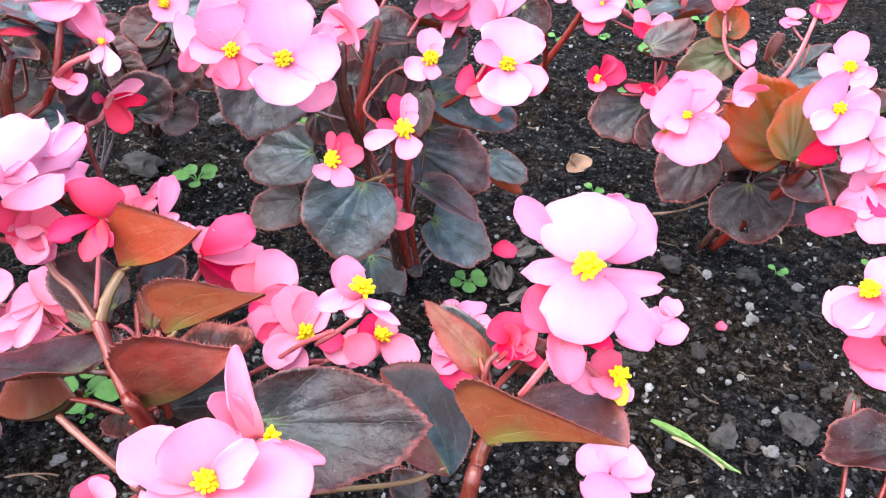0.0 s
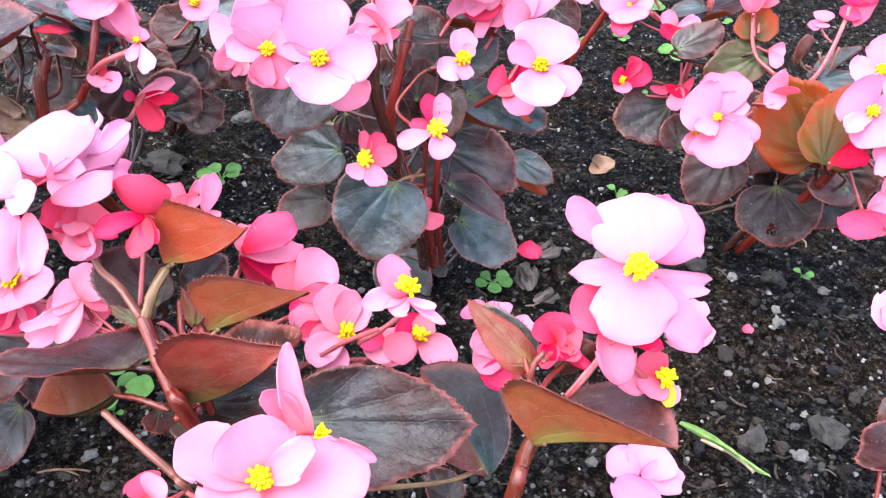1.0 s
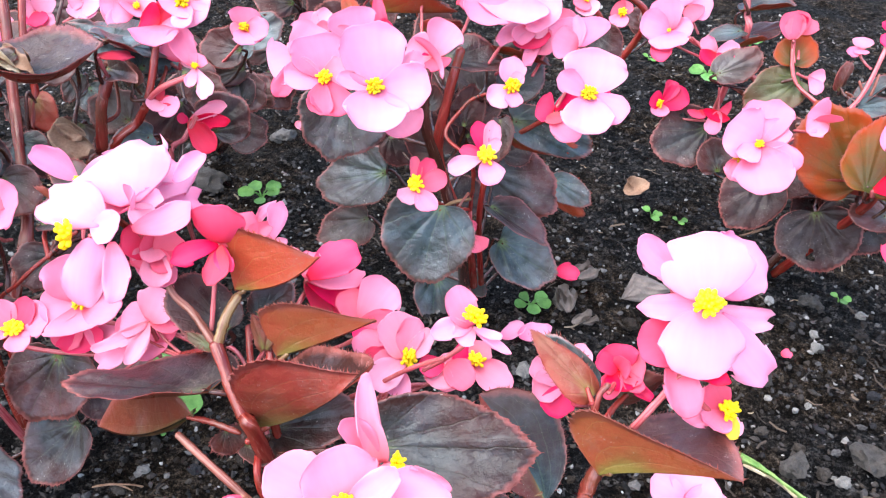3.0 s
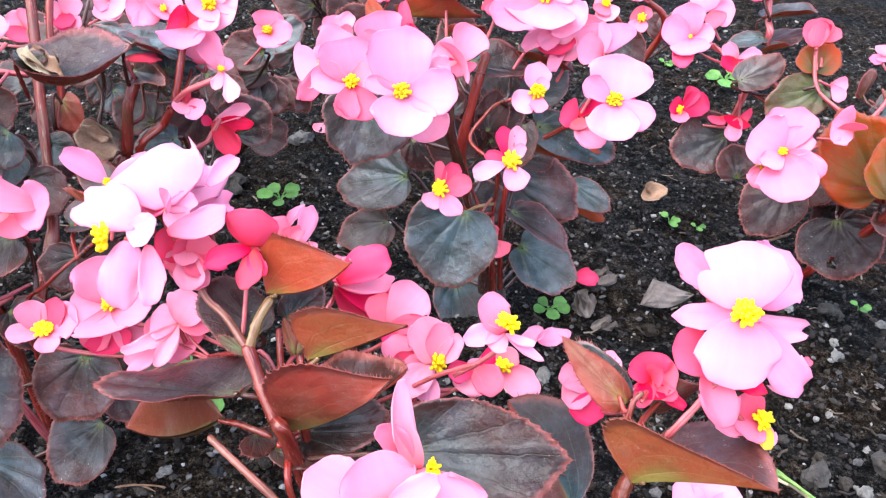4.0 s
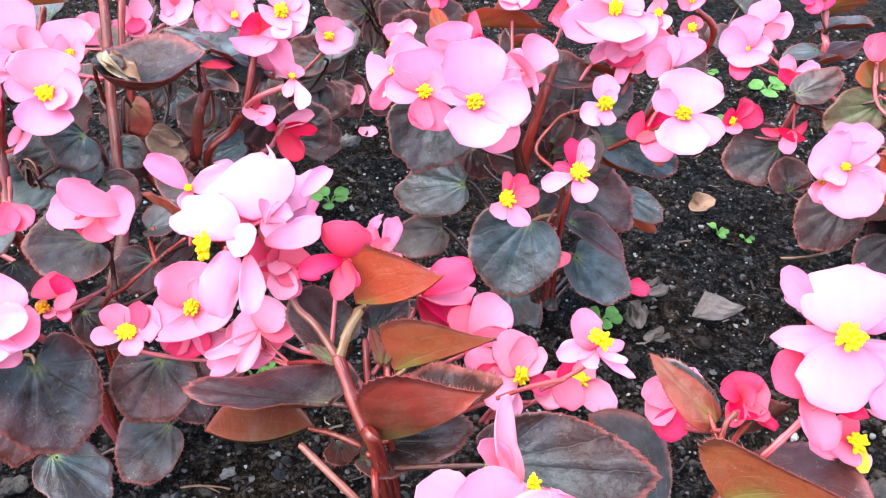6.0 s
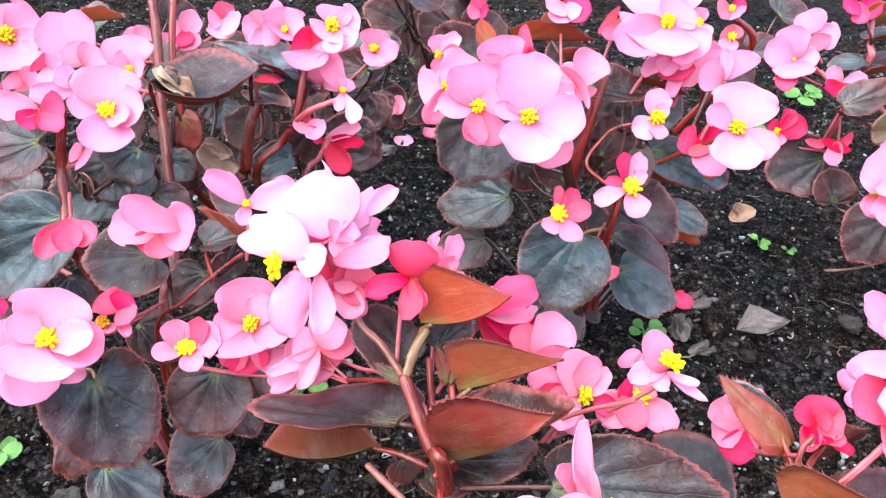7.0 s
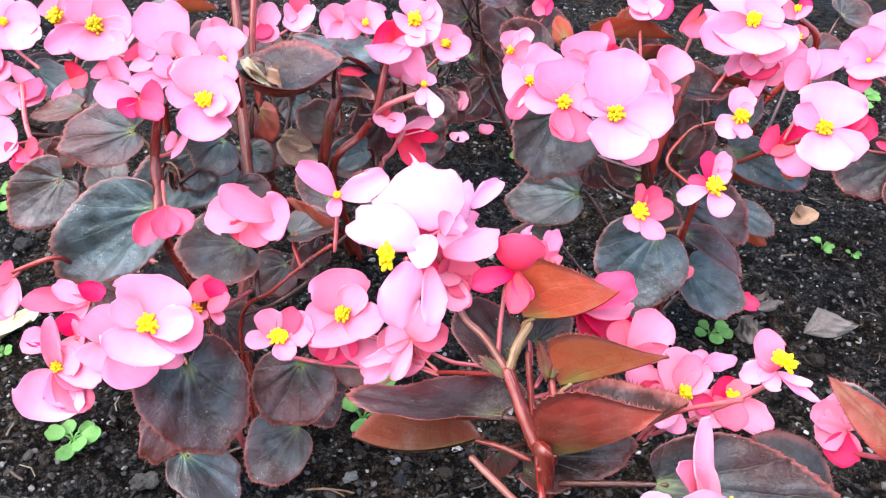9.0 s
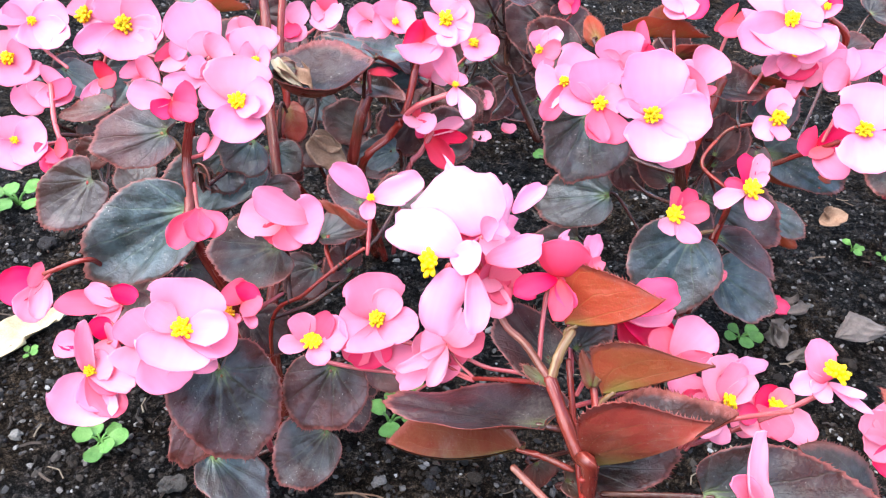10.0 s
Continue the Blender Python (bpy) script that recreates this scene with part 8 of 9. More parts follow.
left.flower((-0.2149, 0.3032, 0.1616), (-0.17, 0.26, -0.95), root=(-0.2349, 0.3418, 0.1179)).petal((-0.2348, 0.2992, 0.1644), (0.28, -0.6, 0.75), 0.0190, "p", cup=0.45, full=0.6).petal((-0.1971, 0.3067, 0.1678), (0.28, -0.6, 0.75), 0.0225, "p", cup=0.4, full=0.62).petal((-0.2078, 0.2942, 0.1548), (0.28, -0.6, 0.75), 0.0165, "r", cup=0.4, full=0.66).petal((-0.222, 0.2966, 0.1569), (0.28, -0.6, 0.75), 0.0110, "d").petal((-0.2281, 0.2989, 0.1769), (0.28, -0.6, 0.75), 0.0150, "p", cup=0.4, full=0.6, base=(-0.2011, 0.3069, 0.1652))
left.flower((-0.2519, 0.2985, 0.1679), (-0.25, 0.25, -0.94), root=(-0.2644, 0.32, 0.1656)).petal((-0.2577, 0.2808, 0.1567), (0.38, -0.58, 0.73), 0.0119, "r", cup=0.6, full=0.7).petal((-0.2392, 0.2888, 0.1598), (0.38, -0.58, 0.73), 0.0134, "r", cup=0.6, full=0.7).petal((-0.2459, 0.2823, 0.1608), (0.38, -0.58, 0.73), 0.0134, "r", cup=0.6, full=0.7)
left.flower((-0.2763, 0.2643, 0.1354), (-0.29, 0.15, -0.95), root=(-0.2834, 0.2592, 0.1317)).petal((-0.3037, 0.256, 0.135), (0.42, -0.46, 0.78), 0.0112, "r", cup=0.5, full=0.55).petal((-0.2747, 0.2702, 0.142), (0.42, -0.46, 0.78), 0.0122, "r").petal((-0.2929, 0.2656, 0.1405), (0.42, -0.46, 0.78), 0.0098, "p").petal((-0.2838, 0.2502, 0.1299), (0.42, -0.46, 0.78), 0.0073, "p")
left.flower((-0.2406, 0.2489, 0.141), (-0.23, 0.15, -0.96), root=(-0.2388, 0.2514, 0.129)).petal((-0.2398, 0.2649, 0.1558), (0.36, -0.46, 0.81), 0.0321, "p", cup=0.3, full=0.62).petal((-0.2509, 0.2601, 0.1562), (0.36, -0.46, 0.81), 0.0138, "p", cup=0.3, full=0.7).petal((-0.2178, 0.251, 0.1366), (0.36, -0.46, 0.81), 0.0207, "p", cup=0.3, full=0.64).petal((-0.2395, 0.2321, 0.1341), (0.36, -0.46, 0.81), 0.0321, "w", cup=0.35, full=0.58).petal((-0.2528, 0.2475, 0.1527), (0.36, -0.46, 0.81), 0.0129, "w", cup=0.4, full=0.66).petal((-0.2196, 0.2494, 0.1461), (0.36, -0.46, 0.81), 0.0161, "w", cup=0.4, full=0.6).stamens((0.27, -0.23, 0.93), 0.0051, 0.0015)
left.flower((-0.2553, 0.2468, 0.1328), (-0.25, 0.13, -0.96), root=(-0.2498, 0.253, 0.1283)).petal((-0.2684, 0.2522, 0.1409), (0.38, -0.44, 0.81), 0.0187, "p").petal((-0.2571, 0.236, 0.1227), (0.38, -0.44, 0.81), 0.0257, "p", cup=0.3, full=0.62).petal((-0.2382, 0.2366, 0.1191), (0.38, -0.44, 0.81), 0.0233, "p", cup=0.3, full=0.66).petal((-0.2261, 0.2469, 0.1248), (0.38, -0.44, 0.81), 0.0140, "p").stamens((0.37, -0.4, 0.84), 0.0014, 0.0015)
left.flower((-0.2286, 0.2818, 0.1322), (-0.19, 0.19, -0.96), root=(-0.2204, 0.3068, 0.1186)).petal((-0.238, 0.2851, 0.1365), (0.3, -0.52, 0.8), 0.0151, "r", cup=0.5, full=0.6).petal((-0.225, 0.2875, 0.1382), (0.3, -0.52, 0.8), 0.0126, "r").petal((-0.2199, 0.2781, 0.1306), (0.3, -0.52, 0.8), 0.0126, "r").petal((-0.2196, 0.2722, 0.1261), (0.3, -0.52, 0.8), 0.0060, "p", cup=0.4, full=0.7)
left.flower((-0.234, 0.2791, 0.1264), (-0.2, 0.18, -0.96), root=(-0.2276, 0.3021, 0.1138)).petal((-0.2371, 0.2791, 0.1294), (0.31, -0.5, 0.81), 0.0061, "p").petal((-0.2292, 0.2749, 0.1247), (0.31, -0.5, 0.81), 0.0061, "p").stamens((-0.04, -0.69, 0.72), 0.0035, 0.0015, orange=True)
left.flower((-0.2785, 0.2368, 0.1208), (-0.29, 0.09, -0.95), root=(-0.2591, 0.2512, 0.1278)).petal((-0.2784, 0.2185, 0.1072), (0.43, -0.39, 0.82), 0.0286, "w", cup=0.45, full=0.55).petal((-0.2678, 0.2276, 0.1094), (0.43, -0.39, 0.82), 0.0164, "w").petal((-0.281, 0.2452, 0.1412), (0.43, -0.39, 0.82), 0.0080, "p", cup=0.6, full=0.4).petal((-0.2624, 0.2362, 0.1152), (0.43, -0.39, 0.82), 0.0141, "r").petal((-0.2615, 0.2272, 0.108), (0.43, -0.39, 0.82), 0.0141, "r").petal((-0.269, 0.2407, 0.1257), (0.43, -0.39, 0.82), 0.0141, "p").petal((-0.2562, 0.2333, 0.1198), (0.43, -0.39, 0.82), 0.0108, "p").stamens((0.41, -0.35, 0.84), 0.0028, 0.0015)
left.flower((-0.2842, 0.2455, 0.1269), (-0.3, 0.11, -0.95), root=(-0.2712, 0.2504, 0.1292)).petal((-0.2965, 0.241, 0.1263), (0.44, -0.41, 0.8), 0.0124, "p", cup=0.6, full=0.6).petal((-0.2963, 0.2449, 0.1287), (0.44, -0.41, 0.8), 0.0095, "r")
left.flower((-0.2764, 0.2502, 0.1283), (-0.28, 0.12, -0.95), root=(-0.2642, 0.2517, 0.1295)).petal((-0.2829, 0.2532, 0.1355), (0.42, -0.42, 0.8), 0.0096, "r").petal((-0.2723, 0.2511, 0.1315), (0.42, -0.42, 0.8), 0.0120, "p").petal((-0.2727, 0.242, 0.1237), (0.42, -0.42, 0.8), 0.0120, "p")
left.flower((-0.3277, 0.2831, 0.1257), (-0.35, 0.13, -0.93), root=(-0.325, 0.2851, 0.1278)).petal((-0.3476, 0.2737, 0.118), (0.5, -0.44, 0.75), 0.0185, "r", cup=0.5, full=0.55).petal((-0.3317, 0.2657, 0.1097), (0.5, -0.44, 0.75), 0.0158, "p", cup=0.4, full=0.7).petal((-0.3242, 0.2667, 0.1132), (0.5, -0.44, 0.75), 0.0106, "p").petal((-0.3336, 0.2811, 0.1285), (0.5, -0.44, 0.75), 0.0132, "r")
# withered brown flower cluster, built from tiny crumpled leaf blades and a stalk
left.leaf((-0.283, 0.3589, 0.1507), (-0.2776, 0.3518, 0.1401), (0.44, -0.63, 0.64), 0.0070, "b", "b", fold=(10, 10), wave=0.25, free=True)
left.leaf((-0.2804, 0.358, 0.149), (-0.2712, 0.3526, 0.1399), (0.65, -0.15, 0.75), 0.0065, "b", "b", fold=(10, 10), wave=0.25, free=True)
left.stem([(-0.2871, 0.3585, 0.1476), (-0.2825, 0.3593, 0.1512), (-0.2776, 0.3573, 0.1491), (-0.2748, 0.3537, 0.1438)], 0.0009, 0.0006, "b")
left.leaf((-0.2738, 0.3735, 0.1516), (-0.2878, 0.3618, 0.1387), (0.28, -0.84, 0.46), 0.0361, "g", "k", fold=(10, 10))
left.leaf((-0.254, 0.375, 0.1327), (-0.2362, 0.3672, 0.1186), (0.24, -0.69, 0.68), 0.0277, "b", "k", fold=(10, 10))
left.leaf((-0.2148, 0.3402, 0.1117), (-0.2271, 0.329, 0.0992), (0.15, -0.81, 0.57), 0.0264, "k", "k", fold=(10, 10))
left.leaf((-0.1936, 0.3304, 0.1195), (-0.2036, 0.3354, 0.1282), (0.27, -0.67, 0.69), 0.0226, "k", "k", fold=(10, 10))
left.leaf((-0.3205, 0.3624, 0.1294), (-0.3329, 0.3675, 0.1388), (0.33, -0.57, 0.75), 0.0246, "b", "k", fold=(10, 10))
left.leaf((-0.3591, 0.4358, 0.1683), (-0.3415, 0.4483, 0.1814), (0.2, -0.83, 0.52), 0.0236, "m", "k", fold=(10, 10))
left.leaf((-0.3854, 0.4298, 0.1656), (-0.3983, 0.4192, 0.1541), (0.36, -0.85, 0.38), 0.0270, "g", "k", fold=(10, 10))
left.leaf((-0.362, 0.3852, 0.1516), (-0.3454, 0.3836, 0.146), (0.19, -0.64, 0.75), 0.0189, "b", "k", fold=(10, 10))
left.leaf((-0.3559, 0.374, 0.1353), (-0.3723, 0.3747, 0.1396), (0.17, -0.63, 0.76), 0.0158, "k", "k", fold=(10, 10))
left.leaf((-0.2766, 0.3205, 0.1148), (-0.2633, 0.3144, 0.1038), (0.36, -0.56, 0.75), 0.0229, "k", "k", fold=(10, 10))
left.leaf((-0.2903, 0.2947, 0.0998), (-0.3029, 0.299, 0.1082), (0.36, -0.49, 0.79), 0.0195, "b", "k", fold=(10, 10))
left.leaf((-0.1902, 0.3147, 0.0725), (-0.1761, 0.3068, 0.0589), (0.32, -0.64, 0.7), 0.0235, "m", "k", fold=(10, 10))
left.leaf((-0.1768, 0.31, 0.0802), (-0.1582, 0.3065, 0.0718), (0.24, -0.58, 0.78), 0.0229, "b", "k", fold=(10, 10))
left.leaf((-0.2861, 0.4005, 0.1646), (-0.2691, 0.3934, 0.1531), (0.27, -0.58, 0.77), 0.0277, "m", "k", fold=(10, 10))
left.leaf((-0.2875, 0.4413, 0.1529), (-0.3024, 0.4476, 0.163), (0.25, -0.61, 0.75), 0.0236, "k", "k", fold=(10, 10))
left.leaf((-0.2576, 0.3748, 0.1607), (-0.2704, 0.3648, 0.1479), (0.33, -0.87, 0.36), 0.0323, "g", "k", fold=(10, 10))
left.leaf((-0.26, 0.4067, 0.1366), (-0.2445, 0.4027, 0.1297), (0.18, -0.62, 0.77), 0.0226, "g", "k", fold=(10, 10))
left.leaf((-0.2816, 0.4452, 0.1406), (-0.2663, 0.4388, 0.1303), (0.25, -0.61, 0.75), 0.0207, "m", "k", fold=(10, 10))

# far begonias along the back of the bed
far_one = Plant((0.1, 0.8, 0), "far pink begonia with small flowers above dark leaves")
far_one.stem([(0.1, 0.8, 0), (0.1449, 0.7789, 0.1029), (0.1208, 0.7754, 0.1346)], 0.0037, 0.0027, "r")
far_one.stem([(0.12, 0.8, 0), (0.1002, 0.7321, 0.1105), (0.0836, 0.7256, 0.1372)], 0.0030, 0.0020, "r")
far_one.flower((0.0773, 0.7074, 0.1468), (0.23, 0.48, -0.85), root=(0.0891, 0.7232, 0.1335)).petal((0.0684, 0.709, 0.1512), (-0.19, -0.83, 0.52), 0.0194, "p").petal((0.0807, 0.6942, 0.1359), (-0.19, -0.83, 0.52), 0.0213, "p").petal((0.0705, 0.6978, 0.1405), (-0.19, -0.83, 0.52), 0.0174, "r").petal((0.0778, 0.7125, 0.1583), (-0.19, -0.83, 0.52), 0.0145, "p").stamens((-0.2, -0.8, 0.57), 0.0039, 0.0015)
far_one.flower((0.1161, 0.7435, 0.1249), (0.26, 0.46, -0.85), root=(0.1246, 0.7696, 0.1262)).petal((0.1075, 0.7454, 0.1302), (-0.23, -0.81, 0.53), 0.0185, "r").petal((0.1117, 0.7309, 0.1153), (-0.23, -0.81, 0.53), 0.0185, "p").petal((0.1222, 0.7473, 0.1336), (-0.23, -0.81, 0.53), 0.0154, "r").stamens((-0.24, -0.78, 0.57), 0.0046, 0.0015)
far_one.flower((0.1132, 0.7583, 0.1457), (0.26, 0.48, -0.84), root=(0.124, 0.7727, 0.1305)).petal((0.1005, 0.753, 0.1426), (-0.23, -0.83, 0.51), 0.0205, "r").petal((0.1186, 0.7503, 0.14), (-0.23, -0.83, 0.51), 0.0205, "p").petal((0.125, 0.7597, 0.1505), (-0.23, -0.83, 0.51), 0.0154, "r").stamens((-0.24, -0.8, 0.55), 0.0036, 0.0015)
far_one.leaf((0.1707, 0.8418, 0.0851), (0.1478, 0.8375, 0.0813), (0.01, -0.71, 0.71), 0.0235, "k", "k", fold=(10, 10))
far_one.leaf((0.1802, 0.8449, 0.1177), (0.206, 0.8547, 0.1257), (-0.09, -0.47, 0.88), 0.0495, "k", "k", fold=(10, 10))
far_one.leaf((0.148, 0.7879, 0.0986), (0.1724, 0.7989, 0.1083), (-0.15, -0.46, 0.88), 0.0317, "k", "k", fold=(10, 10))
far_one.leaf((0.1611, 0.8066, 0.0872), (0.1313, 0.8141, 0.1034), (0.12, -0.8, 0.59), 0.0271, "k", "k", fold=(10, 10))
far_amber = Plant((0.2, 0.7, 0), "far begonia with red-edged leaves and salmon buds")
far_amber.stem([(0.2, 0.7, 0), (0.2015, 0.6578, 0.1353), (0.199, 0.6638, 0.161), (0.1934, 0.674, 0.1929)], 0.0031, 0.0022, "p")
far_amber.leaf((0.1946, 0.6633, 0.1607), (0.237, 0.6711, 0.1677), (-0.1, -0.32, 0.94), 0.0268, "g", "a", fold=(5, 50))
far_amber.leaf((0.2007, 0.6617, 0.1408), (0.2335, 0.6707, 0.1503), (-0.19, -0.3, 0.94), 0.0227, "k", "a", fold=(10, 10))
far_amber.leaf((0.1964, 0.6543, 0.148), (0.1703, 0.6488, 0.1427), (-0.12, -0.32, 0.94), 0.0197, "g", "g", fold=(10, 10))
far_amber.leaf((0.1913, 0.6458, 0.1367), (0.217, 0.6531, 0.1445), (-0.26, -0.12, 0.96), 0.0179, "g", "a", fold=(5, 60))
far_amber.leaf((0.191, 0.6634, 0.1783), (0.2254, 0.6698, 0.1841), (-0.23, 0.9, 0.37), 0.0220, "b", "a", fold=(10, 10))
far_amber.flower((0.2136, 0.5862, 0.1719), (0.43, 0.39, -0.81), root=(0.2126, 0.5709, 0.1593)).petal((0.2068, 0.5934, 0.1809), (-0.43, -0.74, 0.51), 0.0174, "r", cup=0.5, full=0.6).petal((0.2225, 0.5933, 0.1805), (-0.43, -0.74, 0.51), 0.0198, "r", cup=0.5, full=0.6).petal((0.2108, 0.593, 0.1855), (-0.43, -0.74, 0.51), 0.0158, "r")
far_amber.flower((0.1832, 0.669, 0.1868), (0.38, 0.45, -0.81), root=(0.198, 0.6689, 0.1682)).petal((0.1722, 0.6615, 0.1815), (-0.36, -0.8, 0.48), 0.0176, "r").petal((0.1982, 0.6603, 0.1801), (-0.36, -0.8, 0.48), 0.0176, "r").petal((0.1853, 0.6531, 0.1746), (-0.36, -0.8, 0.48), 0.0132, "r")
far_dark = Plant((-0.12, 0.72, 0), "far begonia, mostly dark leaves, some added to shade the gap")
# mostly the darkest top, chosen to carry the deep shade of this gap
far_dark.stem([(-0.12, 0.72, 0), (-0.1554, 0.721, 0.071), (-0.1575, 0.7262, 0.1121)], 0.0042, 0.0026, "k")
far_dark.leaf((-0.1265, 0.6331, 0.1157), (-0.1031, 0.6513, 0.1353), (-0.01, -0.72, 0.69), 0.0409, "m", "k", fold=(10, 10))
far_dark.leaf((-0.1569, 0.7004, 0.111), (-0.1313, 0.7203, 0.1325), (0.02, -0.75, 0.67), 0.0449, "m", "k", fold=(10, 10))
far_dark.leaf((-0.1718, 0.6866, 0.1293), (-0.2072, 0.6887, 0.1393), (0.13, -0.77, 0.63), 0.0387, "m", "k", fold=(10, 10))
far_dark.leaf((-0.1006, 0.602, 0.136), (-0.1336, 0.6112, 0.1551), (0.12, -0.8, 0.59), 0.0383, "m", "k", fold=(10, 10))
far_dark.leaf((-0.1107, 0.7011, 0.1362), (-0.1414, 0.7041, 0.1465), (0.18, -0.66, 0.73), 0.0339, "m", "b", fold=(10, 10))
far_dark.leaf((-0.1671, 0.6193, 0.0717), (-0.186, 0.627, 0.086), (0.18, -0.75, 0.64), 0.0282, "m", "k", fold=(10, 10))
far_dark.leaf((-0.1457, 0.7618, 0.0899), (-0.1756, 0.7693, 0.1061), (0.05, -0.87, 0.5), 0.0597, "m", "k", fold=(10, 10))
far_dark.leaf((-0.1078, 0.6899, 0.1206), (-0.0917, 0.7047, 0.1371), (0.08, -0.78, 0.62), 0.0436, "m", "k", fold=(10, 10))
far_dark.leaf((-0.1736, 0.7495, 0.1129), (-0.1975, 0.7578, 0.1289), (0.04, -0.86, 0.51), 0.0475, "m", "k", fold=(10, 10))
far_dark.leaf((-0.1321, 0.7404, 0.1258), (-0.1553, 0.7484, 0.1413), (0.01, -0.88, 0.48), 0.0462, "b", "k", fold=(10, 10))
# broad dark leaves added to blacken the gap where only shade lies
far_dark.leaf((-0.1273, 0.782, 0.0121), (-0.1534, 0.7664, -0.0035), (-0.07, -0.64, 0.76), 0.0528, "m", "k", fold=(10, 10))
far_dark.leaf((-0.178, 0.7571, 0.0229), (-0.1483, 0.7558, 0.0151), (0.17, -0.64, 0.75), 0.0515, "m", "k", fold=(10, 10))
far_dark.leaf((-0.1567, 0.7525, 0.046), (-0.123, 0.7555, 0.0431), (0.12, -0.63, 0.76), 0.0502, "m", "k", fold=(10, 10))
far_dark.leaf((-0.1725, 0.7242, 0.0787), (-0.1438, 0.7392, 0.0929), (-0.01, -0.67, 0.74), 0.0581, "m", "k", fold=(10, 10))
far_dark.leaf((-0.1059, 0.7205, 0.0938), (-0.1389, 0.7049, 0.0797), (-0.02, -0.65, 0.76), 0.0565, "m", "k", fold=(10, 10))
far_dark.leaf((-0.1283, 0.6919, 0.1275), (-0.1519, 0.6772, 0.1126), (-0.03, -0.69, 0.73), 0.0581, "m", "k", fold=(10, 10))
# unseen canopy: eight flat leaves added above the view to shade the soil
far_dark.leaf((-0.1761, 0.6623, 0.1649), (-0.1462, 0.6734, 0.1737), (-0.23, -0.14, 0.96), 0.0682, "m", "k", fold=(10, 10))
far_dark.leaf((-0.1326, 0.7087, 0.1508), (-0.1117, 0.7243, 0.1675), (-0.43, -0.32, 0.84), 0.0726, "m", "k", fold=(10, 10))
far_dark.leaf((-0.1676, 0.7554, 0.1532), (-0.1951, 0.7595, 0.1644), (0.35, -0.17, 0.92), 0.0770, "m", "k", fold=(10, 10))
far_dark.leaf((-0.1295, 0.8075, 0.1479), (-0.1586, 0.8118, 0.1597), (0.35, -0.18, 0.92), 0.0814, "m", "k", fold=(10, 10))
far_dark.leaf((-0.1006, 0.7825, 0.1421), (-0.077, 0.7965, 0.1561), (-0.39, -0.23, 0.89), 0.0739, "m", "k", fold=(10, 10))
far_dark.leaf((-0.1952, 0.7294, 0.1577), (-0.2211, 0.7305, 0.1645), (0.25, -0.11, 0.96), 0.0698, "m", "k", fold=(10, 10))
far_dark.leaf((-0.154, 0.6228, 0.1748), (-0.1319, 0.6218, 0.169), (0.25, -0.11, 0.96), 0.0510, "m", "k", fold=(10, 10))
far_dark.leaf((-0.2222, 0.7769, 0.1258), (-0.198, 0.7913, 0.1402), (-0.36, -0.28, 0.89), 0.0760, "m", "k", fold=(10, 10))
far_dark.flower((-0.1065, 0.6644, 0.1535), (0.1, 0.49, -0.87), root=(-0.1269, 0.6863, 0.1197)).petal((-0.1147, 0.6581, 0.1501), (-0.03, -0.84, 0.54), 0.0136, "r").petal((-0.0994, 0.6622, 0.1528), (-0.03, -0.84, 0.54), 0.0136, "r").petal((-0.1103, 0.6682, 0.1633), (-0.03, -0.84, 0.54), 0.0136, "r")
far_left = Plant((-0.4, 0.56, 0), "far pink begonia in full bloom behind the others")
far_left.stem([(-0.4, 0.56, 0), (-0.3687, 0.5174, 0.128), (-0.361, 0.5231, 0.1678)], 0.0032, 0.0020, "r")
far_left.leaf((-0.3848, 0.4878, 0.1422), (-0.399, 0.4667, 0.1168), (0.34, -0.81, 0.48), 0.0305, "g", "k", fold=(10, 10))
far_left.leaf((-0.3462, 0.4802, 0.1578), (-0.3543, 0.4676, 0.1426), (0.31, -0.81, 0.5), 0.0293, "k", "k", fold=(10, 10))
far_left.leaf((-0.3491, 0.5666, 0.1267), (-0.3642, 0.5774, 0.1431), (0.32, -0.62, 0.71), 0.0340, "m", "k", fold=(10, 10))
far_left.leaf((-0.3153, 0.5845, 0.1142), (-0.3304, 0.5931, 0.1276), (0.25, -0.66, 0.71), 0.0352, "m", "k", fold=(10, 10))
far_left.leaf((-0.3711, 0.547, 0.1529), (-0.3885, 0.5522, 0.1617), (0.17, -0.66, 0.73), 0.0323, "g", "k", fold=(10, 10))
far_left.leaf((-0.3559, 0.6206, 0.1337), (-0.3343, 0.6283, 0.1425), (0.17, -0.91, 0.38), 0.0364, "m", "k", fold=(10, 10))
far_left.flower((-0.3118, 0.4934, 0.1684), (-0.26, 0.39, -0.89), root=(-0.3616, 0.5235, 0.1516)).petal((-0.3053, 0.4979, 0.1751), (0.37, -0.73, 0.58), 0.0183, "p").petal((-0.3122, 0.4829, 0.161), (0.37, -0.73, 0.58), 0.0183, "r").petal((-0.3222, 0.4913, 0.1717), (0.37, -0.73, 0.58), 0.0183, "p")
far_left.flower((-0.2951, 0.4943, 0.1663), (-0.23, 0.39, -0.89), root=(-0.3604, 0.5189, 0.1452)).petal((-0.2903, 0.4983, 0.173), (0.34, -0.74, 0.58), 0.0147, "w").petal((-0.2937, 0.4839, 0.159), (0.34, -0.74, 0.58), 0.0147, "p")

